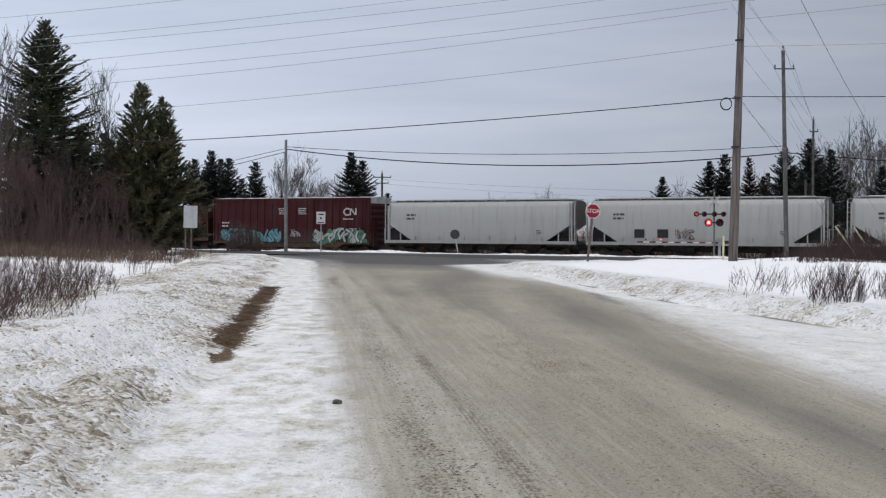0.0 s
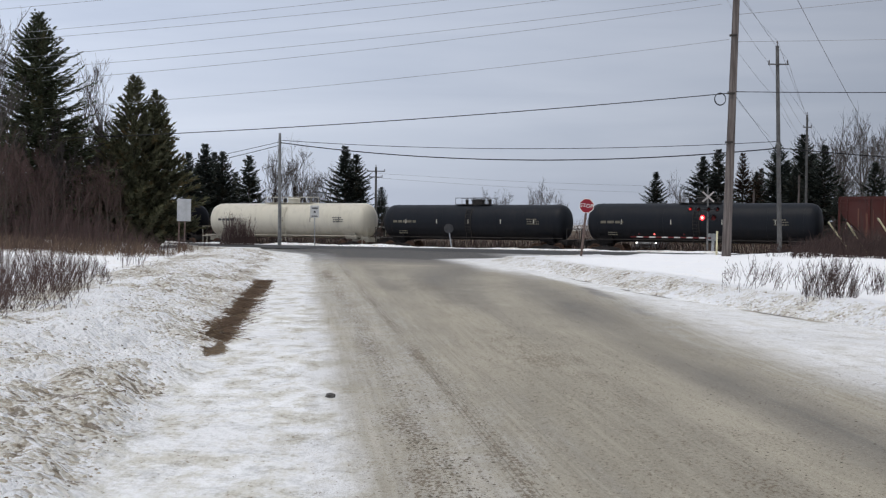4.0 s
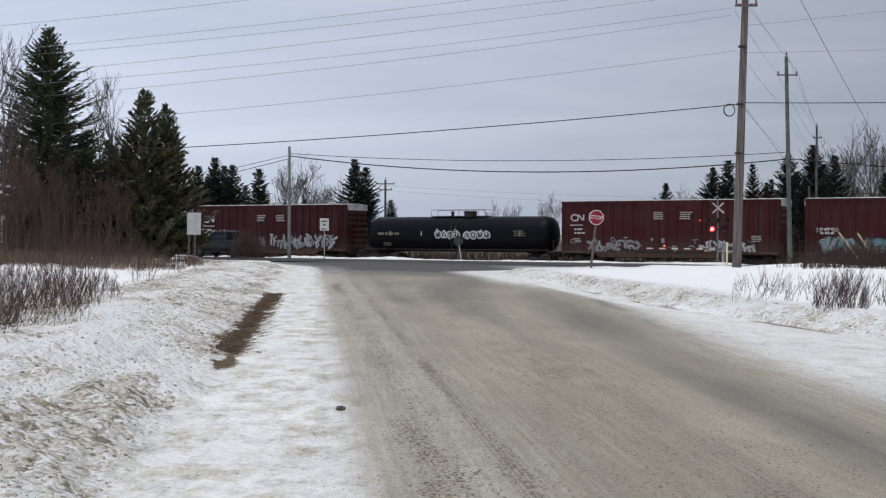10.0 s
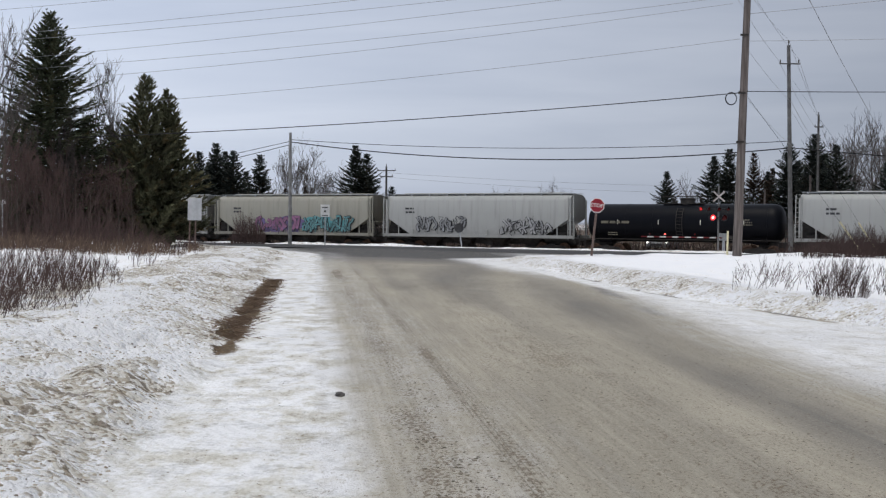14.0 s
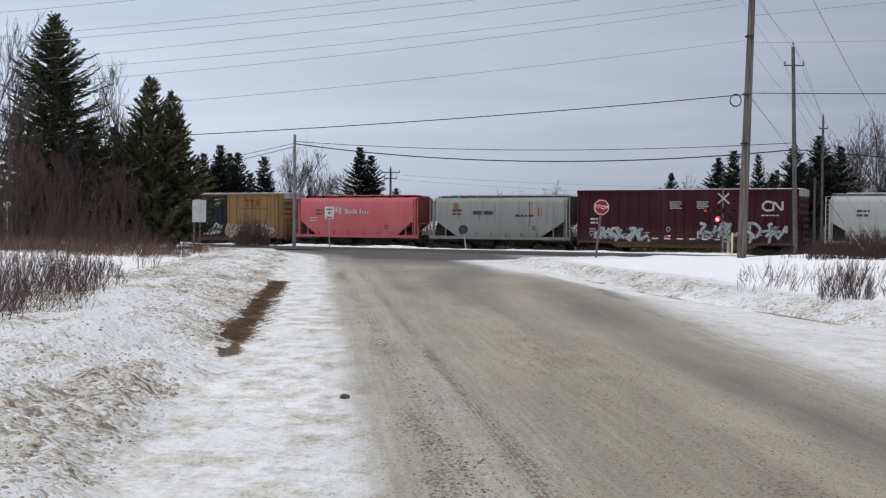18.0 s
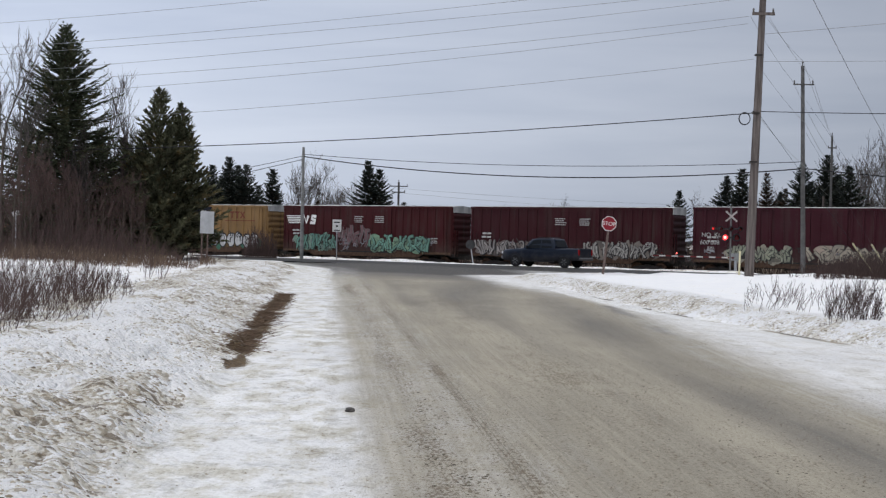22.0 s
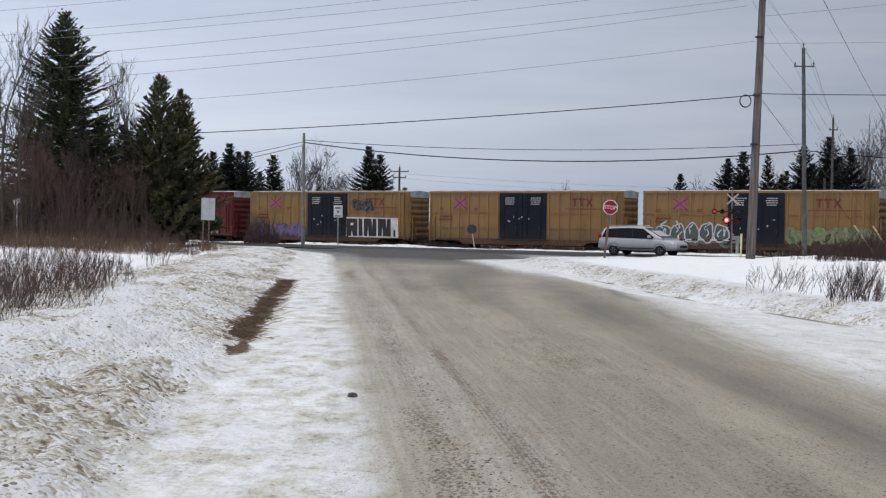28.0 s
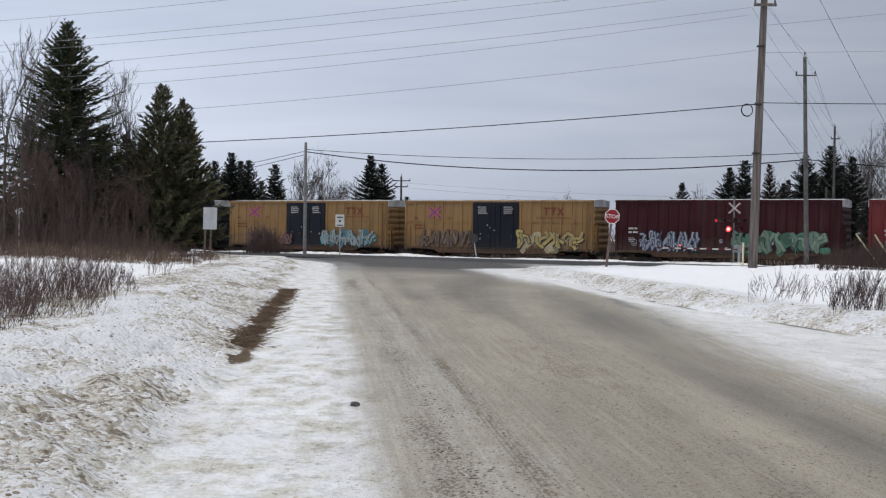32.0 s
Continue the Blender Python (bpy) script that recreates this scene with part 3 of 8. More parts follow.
def road_z(x, y):
    a, b, c = lay(x, y)
    mid = (a - 4.3) / 4.2
    return 0.03 - 0.035 * np.minimum(mid * mid, 1.0) + 0.006 * fbm(a * 2.5, y * 0.12, 31)


def track_of(x, y):
    """Across the road along the wheel tracks, which swing towards the far bank as they near the crossing."""
    a = x + LEAN_ROAD * y
    return a - 0.11 * np.clip(y - 8.0, 0, 42) * sstep(a, 0.5, 9.0)


def along_of(x, y):
    return y


def bare_and_crease_mask(x, y):
    a, b, c = lay(x, y)
    t = track_of(x, y)
    n1 = fbm(t * 0.8, y * 0.15, 32)
    n2 = fbm(t * 1.4, y * 0.35, 35)
    d = 1.0 * np.exp(-((t - 4.3 + 0.15 * n1) / 0.55) ** 2) * (0.85 + 0.3 * n2) * (1 - 0.85 * sstep(y, 16, 40)) + 0.40 * np.exp(-((t - 3.0 + 0.2 * n1) / 0.45) ** 2)
    d += 0.32 * np.exp(-((t - 2.0) / 0.25) ** 2) * (0.7 + 0.5 * n2)
    d += 0.62 * np.exp(-((t - 5.15 + 0.1 * n1) / 0.16) ** 2) * sstep(n2, -0.1, 0.35)
    d = d * (0.8 + 0.3 * n1) + 0.26 * sstep(y, 13, 36) * sstep(a, 0.7, 2.0)
    left, shoulder, right = edges(y)
    # shade in the crease at the right bank's foot, painted as a broken dark line
    d = np.maximum(d, 1.0 * np.exp(-((a - right + 0.02) / 0.12) ** 2) * sstep(n1 + 0.5 * np.sin(y * 0.9), -0.05, 0.3) * (y < 48))
    return np.clip(np.maximum(d, 1.2 * sstep(b + 1.2 * n1 + 0.25 * (a - 4), -33, -12)), 0, 1.1)


def white_mask(x, y):
    a, b, c = lay(x, y)
    left, shoulder, right = edges(y)
    t = track_of(x, y)
    n1 = fbm(t * 0.9, y * 0.2, 33)
    d = 1 - sstep(a - left + 0.16 * n1, -0.55, 0.55)
    d = np.maximum(d, 0.26 * (1 - sstep(a - left + 0.2 * n1, 0.5, 2.4)))
    d = np.maximum(d, 0.95 * sstep(t + 0.30 * n1, 4.3, 7.0) * (1 - sstep(y, 50, 66) * 0.6))
    d = np.maximum(d, 0.95 * sstep(a - right + 0.4 * n1, -3.0, -0.4) * sstep(y, 30, 50))
    d = np.maximum(d, sstep(a - right, -1.2, -0.3))
    d = np.maximum(d, 0.22 * np.exp(-((t - 5.4) / 0.4) ** 2))
    # no snow colour over the dark crease line painted at the right bank's foot
    d = d * (1 - 0.97 * np.exp(-((a - right + 0.02) / 0.16) ** 2) * sstep(n1 + 0.5 * np.sin(y * 0.9), -0.05, 0.3) * (1 - sstep(y, 44, 52)))
    return np.clip(d * (1 - sstep(b, -6.5, -3.9)), 0, 1)


def crumbs_mask(x, y):
    a, b, c = lay(x, y)
    n1 = fbm(a * 1.5, y * 0.4, 34)
    d = 0.62 * np.exp(-((a - 0.88 + 0.15 * n1) / 0.22) ** 2) + 0.6 * np.exp(-((a - 1.45) / 0.10) ** 2) + 0.35 * np.exp(-((a - 3.1) / 0.5) ** 2)
    return np.clip(d * (0.7 + 0.5 * n1) * (1 - sstep(y, 40, 60)) + 0.24 + 0.14 * n1, 0, 1)


ys_road = np.concatenate([np.linspace(-60, 3, 60)[:-1], 3.0 + 73.5 * (np.linspace(0, 1, 300) ** 1.6)])


def road_warp(t, y):
    left, shoulder, right = edges(y)
    lo, hi = left - 0.55 + 0.25 * fbm(y * 1.3, y * 0.4, 91), right + 0.25
    a = lo + (hi - lo) * t
    x = a - LEAN_ROAD * y
    stop = CROSS_AT - x * math.tan(CROSS_TURN) - (CROSS_HALF - 0.4) / math.cos(CROSS_TURN)
    return x, np.minimum(y, stop)


road = sheet("road", np.linspace(0, 1, 150), ys_road, road_z, TAN_ROAD,
             {"bare": bare_and_crease_mask, "white": white_mask, "crumbs": crumbs_mask, "track": track_of, "along": along_of}, "sanded icy road with worn wheel tracks", road_warp)


def cross_warp(s, o):
    p = cross_point(0)
    return p.x + s * CROSS_D.x + o * CROSS_N.x, p.y + s * CROSS_D.y + o * CROSS_N.y


def cross_bare(x, y):
    a, b, c = lay(x, y)
    return np.clip(0.75 + 0.2 * fbm(x, y, 41) - 0.4 * np.exp(-(b / 0.4) ** 2), 0, 1)


def cross_white(x, y):
    a, b, c = lay(x, y)
    return np.clip(sstep(np.abs(b) + 0.2 * fbm(x, y, 42), 3.2, 4.1) * (1 - 0.95 * (b < 0) * (a > -7) * (a < 18)), 0, 1)


cross_road = sheet("cross_road", np.linspace(-160, 150, 400), np.linspace(-4.1, 4.1, 34), lambda x, y: 0.05 - 0.0025 * lay(x, y)[1] ** 2, DARK_ROAD,
                   {"bare": cross_bare, "white": cross_white, "crumbs": lambda x, y: 0 * x, "track": lambda x, y: 0.6 * lay(x, y)[1], "along": lambda x, y: x}, "dark wet asphalt cross road", cross_warp)

# ---- the railway ----
TRACK_M = Matrix.Translation(TRACK_A) @ pose(0, 0, 0, 0, 0, -28.15)
BALLAST = plain("snowy_ballast", (0.16, 0.135, 0.115), 0.9, 0.0, 2.0, 0.45, 0.8, 18.0)
bed = Shape().loft([[(x, -3.6, -0.75), (x, -1.9, -0.22), (x, 1.9, -0.22), (x, 3.6, -0.75)] for x in range(-260, 261, 20)])
ballast = structure("ballast", bed, BALLAST, "brown stone ballast bed of the railway")
ballast.matrix_world = TRACK_M
for side in (-0.7175, 0.7175):
    prof = [(-0.07, -0.17), (0.07, -0.17), (0.07, -0.155), (0.012, -0.13), (0.012, -0.05), (0.037, -0.035), (0.037, 0.0), (-0.037, 0.0), (-0.037, -0.035), (-0.012, -0.05), (-0.012, -0.13), (-0.07, -0.155)]
    rail = structure("rail", Shape().loft([[(x, side + y, z) for y, z in prof] for x in (-260, 260)]), RUST, "worn steel rail of the railway track")
    rail.matrix_world = TRACK_M
tie = Shape()
for i in range(-190, 191):
    tie.box(i * 0.55 - 0.11, i * 0.55 + 0.11, -1.3, 1.3, -0.3, -0.17)
ties = tagged(new("railway_ties", tie.mesh("railway_ties", plain("tarred_wood", (0.06, 0.045, 0.035), 0.85))), "dark creosoted wooden ties under the rails", "railway ties", "", "stuff")
ties.matrix_world = TRACK_M

# ---- the train ----
# Each car stands with its origin on the rails at its middle, x along the train, the side towards the road at -y.
def bogie(parent, x, mats=None):
    """A two-axle truck under a car."""
    frame_mat = DARK_STEEL
    for sy in (-1, 1):
        y = sy * 1.02
        fr = Shape().prism([(x - 1.22, 0.36), (x - 1.05, 0.62), (x - 0.45, 0.72), (x + 0.45, 0.72), (x + 1.05, 0.62), (x + 1.22, 0.36), (x + 0.85, 0.34), (x + 0.5, 0.22), (x - 0.5, 0.22), (x - 0.85, 0.34)], y - 0.08, y + 0.08)
        part("side_frame", fr, frame_mat, parent)
    bol = Shape().box(x - 0.22, x + 0.22, -1.05, 1.05, 0.5, 0.8)
    part("bolster", bol, frame_mat, parent)
    for dx in (-0.89, 0.89):
        w = Shape()
        for sy in (-1, 1):
            w.turned([(sy * 0.70, 0.14), (sy * 0.70, 0.45), (sy * 0.73, 0.485), (sy * 0.76, 0.46), (sy * 0.84, 0.455), (sy * 0.84, 0.36), (sy * 0.79, 0.30), (sy * 0.80, 0.14)], "y", 18, (x + dx, 0, 0.457))
        w.rod((x + dx, -0.9, 0.457), (x + dx, 0.9, 0.457), 0.08, n=8)
        part("wheelset", w, RUST, parent)


def coupler(parent, x, way):
    c = Shape().box(min(x, x + way * 0.75), max(x, x + way * 0.75), -0.09, 0.09, 0.78, 0.98)
    c.box(min(x + way * 0.6, x + way * 0.92), max(x + way * 0.6, x + way * 0.92), -0.16, 0.16, 0.72, 1.04)
    part("coupler", c, DARK_STEEL, parent)
    hose = Shape().tube([(x, 0.35, 0.75), (x + way * 0.3, 0.35, 0.45), (x + way * 0.8, 0.3, 0.42)], 0.03)
    part("air_hose", hose, RUBBER, parent)


def ladder(parent, x, y, z0, z1, mat, width=0.42, along="x"):
    ld = Shape()
    rungs = int((z1 - z0) / 0.32)
    if along == "x":
        for e in (x - width / 2, x + width / 2):
            ld.box(e - 0.025, e + 0.025, y - 0.05, y + 0.03, z0, z1)
        for i in range(rungs + 1):
            z = z0 + 0.1 + i * 0.32
            ld.rod((x - width / 2, y - 0.04, z), (x + width / 2, y - 0.04, z), 0.016, n=5)
    else:
        for e in (y - width / 2, y + width / 2):
            ld.box(x - 0.03, x + 0.05, e - 0.025, e + 0.025, z0, z1)
        for i in range(rungs + 1):
            z = z0 + 0.1 + i * 0.32
            ld.rod((x + 0.04, y - width / 2, z), (x + 0.04, y + width / 2, z), 0.016, n=5)
    part("ladder", ld, mat, parent)


def ribbon(sh, pts, width, y):
    """A painted stroke on the side: a flat band along pts in x and z, at the depth y."""
    n = len(pts)
    left, right = [], []
    for i, (px, pz) in enumerate(pts):
        q0, q1 = pts[max(0, i - 1)], pts[min(n - 1, i + 1)]
        dx, dz = q1[0] - q0[0], q1[1] - q0[1]
        l = math.hypot(dx, dz) or 1
        ox, oz = -dz / l * width / 2, dx / l * width / 2
        left.append((px + ox, y, pz + oz))
        right.append((px - ox, y, pz - oz))
    sh.add(left + right, [(i, i + n, i + n + 1, i + 1) for i in range(n - 1)])


def blob(sh, cx, cz, w, h, y, rng, points=14, square=2.6):
    """A rounded, uneven patch of paint."""
    pts = []
    ph = rng.uniform(0, 6.28)
    for i in range(points):
        t = 2 * math.pi * i / points
        c, s = math.cos(t), math.sin(t)
        r = 1.0 / (abs(c) ** square + abs(s) ** square) ** (1 / square)
        r *= 1 + 0.10 * math.sin(3 * t + ph) + 0.06 * math.sin(5 * t + 2 * ph)
        pts.append((cx + r * c * w / 2, y, cz + r * s * h / 2))
    sh.add(pts, [tuple(range(points))])


GLYPHS = [
    [[(0, 0), (0.15, 0.6), (0.5, 1), (0.85, 0.6), (1, 0)], [(0.2, 0.4), (0.8, 0.4)]],
    [[(0.9, 0.85), (0.5, 1), (0.1, 0.75), (0.5, 0.5), (0.9, 0.25), (0.5, 0), (0.1, 0.15)]],
    [[(0.1, 0), (0.1, 1), (0.7, 0.95), (0.85, 0.7), (0.6, 0.5), (0.1, 0.5)], [(0.45, 0.5), (0.95, 0)]],
    [[(0.9, 0.9), (0.4, 1), (0.1, 0.5), (0.4, 0), (0.9, 0.1)], [(0.3, 0.5), (0.8, 0.5)]],
    [[(0.1, 1), (0.1, 0.3), (0.4, 0), (0.8, 0.2), (0.9, 1)]],
    [[(0.1, 0), (0.1, 1), (0.9, 0), (0.9, 1)]],
    [[(0.5, 1), (0.1, 0.7), (0.1, 0.3), (0.5, 0), (0.9, 0.3), (0.9, 0.7), (0.5, 1)]],
    [[(0.1, 1), (0.1, 0)], [(0.9, 1), (0.15, 0.5), (0.9, 0)]],
    [[(0.1, 1), (0.5, 0.45), (0.9, 1)], [(0.5, 0.45), (0.4, 0)]],
    [[(0, 0.95), (1, 1)], [(0.5, 0.97), (0.5, 0)]],
]


def smooth_line(pts, steps=4):
    out = []
    for i in range(len(pts) - 1):
        p0, p1, p2, p3 = pts[max(0, i - 1)], pts[i], pts[i + 1], pts[min(len(pts) - 1, i + 2)]
        for k in range(steps):
            t = k / steps
            out.append(tuple(0.5 * (2 * p1[j] + (p2[j] - p0[j]) * t + (2 * p0[j] - 5 * p1[j] + 4 * p2[j] - p3[j]) * t * t + (3 * p1[j] - p0[j] - 3 * p2[j] + p3[j]) * t ** 3) for j in (0, 1)))
    return out + [pts[-1]]


SPRAY = {}


def spray(color):
    key = "spray_paint_%03d_%03d_%03d" % tuple(round(255 * k) for k in color)
    if key not in SPRAY:
        m, ns, ls, p = shade(key)
        n = noise_at(ns, ls, 2.2, 6, 0.7)
        c = mixed(ns, ls, step(ns, ls, n, 0.38, 0.68), color, [k * 0.62 + 0.01 for k in color])
        ls.new(c, p.inputs["Base Color"])
        p.inputs["Roughness"].default_value = 0.6
        SPRAY[key] = m
    return SPRAY[key]


def graffiti(parent, x0, x1, z0, z1, letters, fill, line, cloud=None, seed=0, y=-1.66, weight=0.15):
    """A sprayed piece of interlocked, unreadable shapes: a cloud with drips behind, a shadow, fat bent strokes in two tones, outlines and gleams."""
    rng = random.Random(seed)
    sh = Shape()
    w, hh = (x1 - x0) / letters, z1 - z0
    grey = lambda c, f: [k * f + (1 - f) * sum(c) / 3 for k in c]
    n = 0

    def stroke(mat, pts, width):
        nonlocal n
        sh.mat = mat
        n += 1
        ribbon(sh, pts, width, y - 0.0006 * n)

    if cloud:
        for i in range(letters * 4):
            sh.mat = 0 if rng.random() < 0.65 else 4
            n += 1
            blob(sh, rng.uniform(x0 - 0.1, x1 + 0.1), rng.uniform(z0 + 0.1, z1 - 0.15), w * rng.uniform(0.5, 1.2), hh * rng.uniform(0.25, 0.75), y - 0.0006 * n, rng, 12, 2.0)
        for i in range(letters * 2):
            px = rng.uniform(x0, x1)
            stroke(0, [(px, z0 + 0.3 * hh), (px, z0 - rng.uniform(0.0, 0.14))], 0.035)
    shapes = []
    for i in range(letters):
        cx = x0 + (i + 0.5) * w
        rows = []
        for k in range(rng.choice((3, 4, 4))):
            px, pz = rng.uniform(-0.55, 0.35), rng.uniform(-0.02, 0.35)
            turn, pts = rng.uniform(0.6, 2.5), []
            for j in range(rng.choice((3, 4))):
                pts.append((cx + max(-0.7, min(0.7, px)) * w, z0 + max(0.0, min(1.0, pz)) * hh))
                px, pz = px + 0.55 * math.cos(turn), pz + 0.42 * math.sin(turn)
                turn += rng.uniform(-1.7, 1.7)
            rows.append(smooth_line(pts, 4) if rng.random() < 0.55 else pts)
        shapes.append((rows, min(0.26, max(0.10, w * weight * rng.uniform(1.0, 1.7)))))
    for rows, fat in shapes:
        for pts in rows:
            stroke(5, [(px + 0.07, pz - 0.06) for px, pz in pts], fat + 0.06)
    order = list(range(letters))
    rng.shuffle(order)
    for i in order:
        rows, fat = shapes[i]
        for pts in rows:
            stroke(2, pts, fat + 0.08)
            stroke(1 if rng.random() < 0.62 else 3, pts, fat)
        for pts in rows:
            if rng.random() < 0.5:
                stroke(3, [(px - fat * 0.2, pz + fat * 0.15) for px, pz in pts[:len(pts) // 2 + 1]], 0.035)
    for i in range(letters * 3):
        px, pz = rng.uniform(x0, x1), z0 + rng.uniform(0.05, 0.9) * hh
        stroke(2 if rng.random() < 0.7 else 0, [(px, pz), (px + rng.uniform(-0.3, 0.3) * w, pz + rng.uniform(-0.3, 0.3) * hh), (px + rng.uniform(-0.5, 0.5) * w, pz + rng.uniform(-0.4, 0.4) * hh)], rng.uniform(0.03, 0.06))
    third = [min(1, k * 0.62 + 0.04) for k in grey(fill, 1.15)]
    back = [k * 0.8 for k in grey(cloud, 0.95)] if cloud else line
    deep = [k * 0.5 for k in back]
    fill, line = [k * 0.58 for k in grey(fill, 0.95)], [k * 0.6 for k in grey(line, 0.9)]
    ob = part("graffiti", sh, [spray(back), spray(fill), spray(line), spray([max(0, k) for k in third]), spray(deep), spray([k * 0.3 for k in line])], parent, "tangled spray paint low on the side")
    ob["kind"] = "stuff"


def bubbles(parent, x0, x1, z0, z1, letters, fill, line, cloud=None, seed=0, y=-1.66):
    """A sprayed piece of round, fat, unreadable shapes with a heavy outline."""
    rng = random.Random(seed)
    sh = Shape()
    w, hh = (x1 - x0) / letters, z1 - z0
    if cloud:
        sh.mat = 0
        for i in range(letters * 3):
            blob(sh, rng.uniform(x0 - 0.1, x1 + 0.1), rng.uniform(z0 + 0.1, z1 - 0.25), w * rng.uniform(0.5, 1.1), hh * rng.uniform(0.25, 0.6), y - 0.0004 * i, rng, 10, 2.0)
    for i in range(letters):
        cx, cz, d = x0 + (i + 0.5) * w, (z0 + z1) / 2 + rng.uniform(-0.06, 0.06) * hh, y - 0.012 - 0.004 * i
        ww, h2 = w * rng.uniform(1.0, 1.15), hh * rng.uniform(0.85, 1.0)
        state = rng.getstate()
        sh.mat = 2
        blob(sh, cx, cz, ww, h2, d, rng, 16, 2.4)
        rng.setstate(state)
        sh.mat = 1
        blob(sh, cx, cz, ww - 0.19, h2 - 0.19, d - 0.001, rng, 16, 2.4)
        sh.mat = 2
        for k in range(rng.choice((2, 3, 3))):
            px, pz = cx + rng.uniform(-0.2, 0.2) * w, cz + rng.uniform(-0.3, 0.3) * hh
            ribbon(sh, smooth_line([(px, pz), (px + rng.uniform(-0.15, 0.15) * w, pz + 0.15 * hh), (px + rng.uniform(-0.3, 0.3) * w, pz + 0.36 * hh)], 4), rng.uniform(0.05, 0.12), d - 0.002)
    dull = lambda c: [k * 0.66 for k in c]
    ob = part("graffiti", sh, [spray(dull(cloud or line)), spray(dull(fill)), spray(dull(line))], parent, "fat outlined spray paint low on the side")
    ob["kind"] = "stuff"


def scrawl(parent, x0, x1, z0, z1, colors, count, seed, y=-1.66, width=0.05):
    """Loose sprayed tags and faded marks."""
    rng = random.Random(seed)
    sh = Shape()
    for i in range(count):
        sh.mat = rng.randrange(len(colors))
        cx, cz, w, h = rng.uniform(x0, x1), rng.uniform(z0, z1), rng.uniform(0.2, 0.6), rng.uniform(0.12, 0.42)
        for stroke in GLYPHS[rng.randrange(len(GLYPHS))]:
            ribbon(sh, smooth_line([(cx + px * w, cz + pz * h) for px, pz in stroke], 3), width * rng.uniform(0.7, 1.5), y - 0.02 - 0.0008 * i)
    part("graffiti", sh, [spray([k * 0.45 for k in c]) for c in colors], parent, "scattered sprayed tags and scribbles")["kind"] = "stuff"


def marks(parent, rows, color, y=-1.66, name="lettering"):
    """Stencilled data and marks that cannot be read: bars of (x, z, width, height)."""
    sh = Shape()
    for x, z, w, h in rows:
        sh.box(x, x + w, y - 0.006, y, z, z + h)
    part(name, sh, color, parent)["kind"] = "stuff"


def words(parent, text, x, z, size, color, y=-1.66, name="lettering"):
    cu = bpy.data.curves.new(name, "FONT")
    cu.body, cu.size, cu.extrude = text, size, 0.002
    tmp = bpy.data.objects.new("tmp", cu)
    scene.collection.objects.link(tmp)
    me = bpy.data.meshes.new_from_object(tmp.evaluated_get(bpy.context.evaluated_depsgraph_get()))
    bpy.data.objects.remove(tmp)
    me.name = name
    me.materials.clear()
    me.materials.append(color)
    ob = part(name, me, None, parent, at=pose(x, y - 0.008, z, 90, 0, 0))
    return ob


def data_block(x, z, lines, w=0.9, h=0.11, seed=1):
    """Lines of short bars, as stencilled words too small to read."""
    rng = random.Random(seed)
    out = []
    for i in range(lines):
        p, end = x + rng.uniform(0, 0.1), x + w * rng.uniform(0.75, 1.0)
        while p < end:
            q = min(h * rng.uniform(0.9, 2.6), end - p)
            out.append((p, z - i * h * 1.7, q, h * 0.82))
            p += q + h * 0.45
    return out


SILVER_ROOF = plain("weathered_galvanised_roof", (0.50, 0.50, 0.49), 0.5, 0.2, 1.5, 0.3)
RIB_CACHE = {}


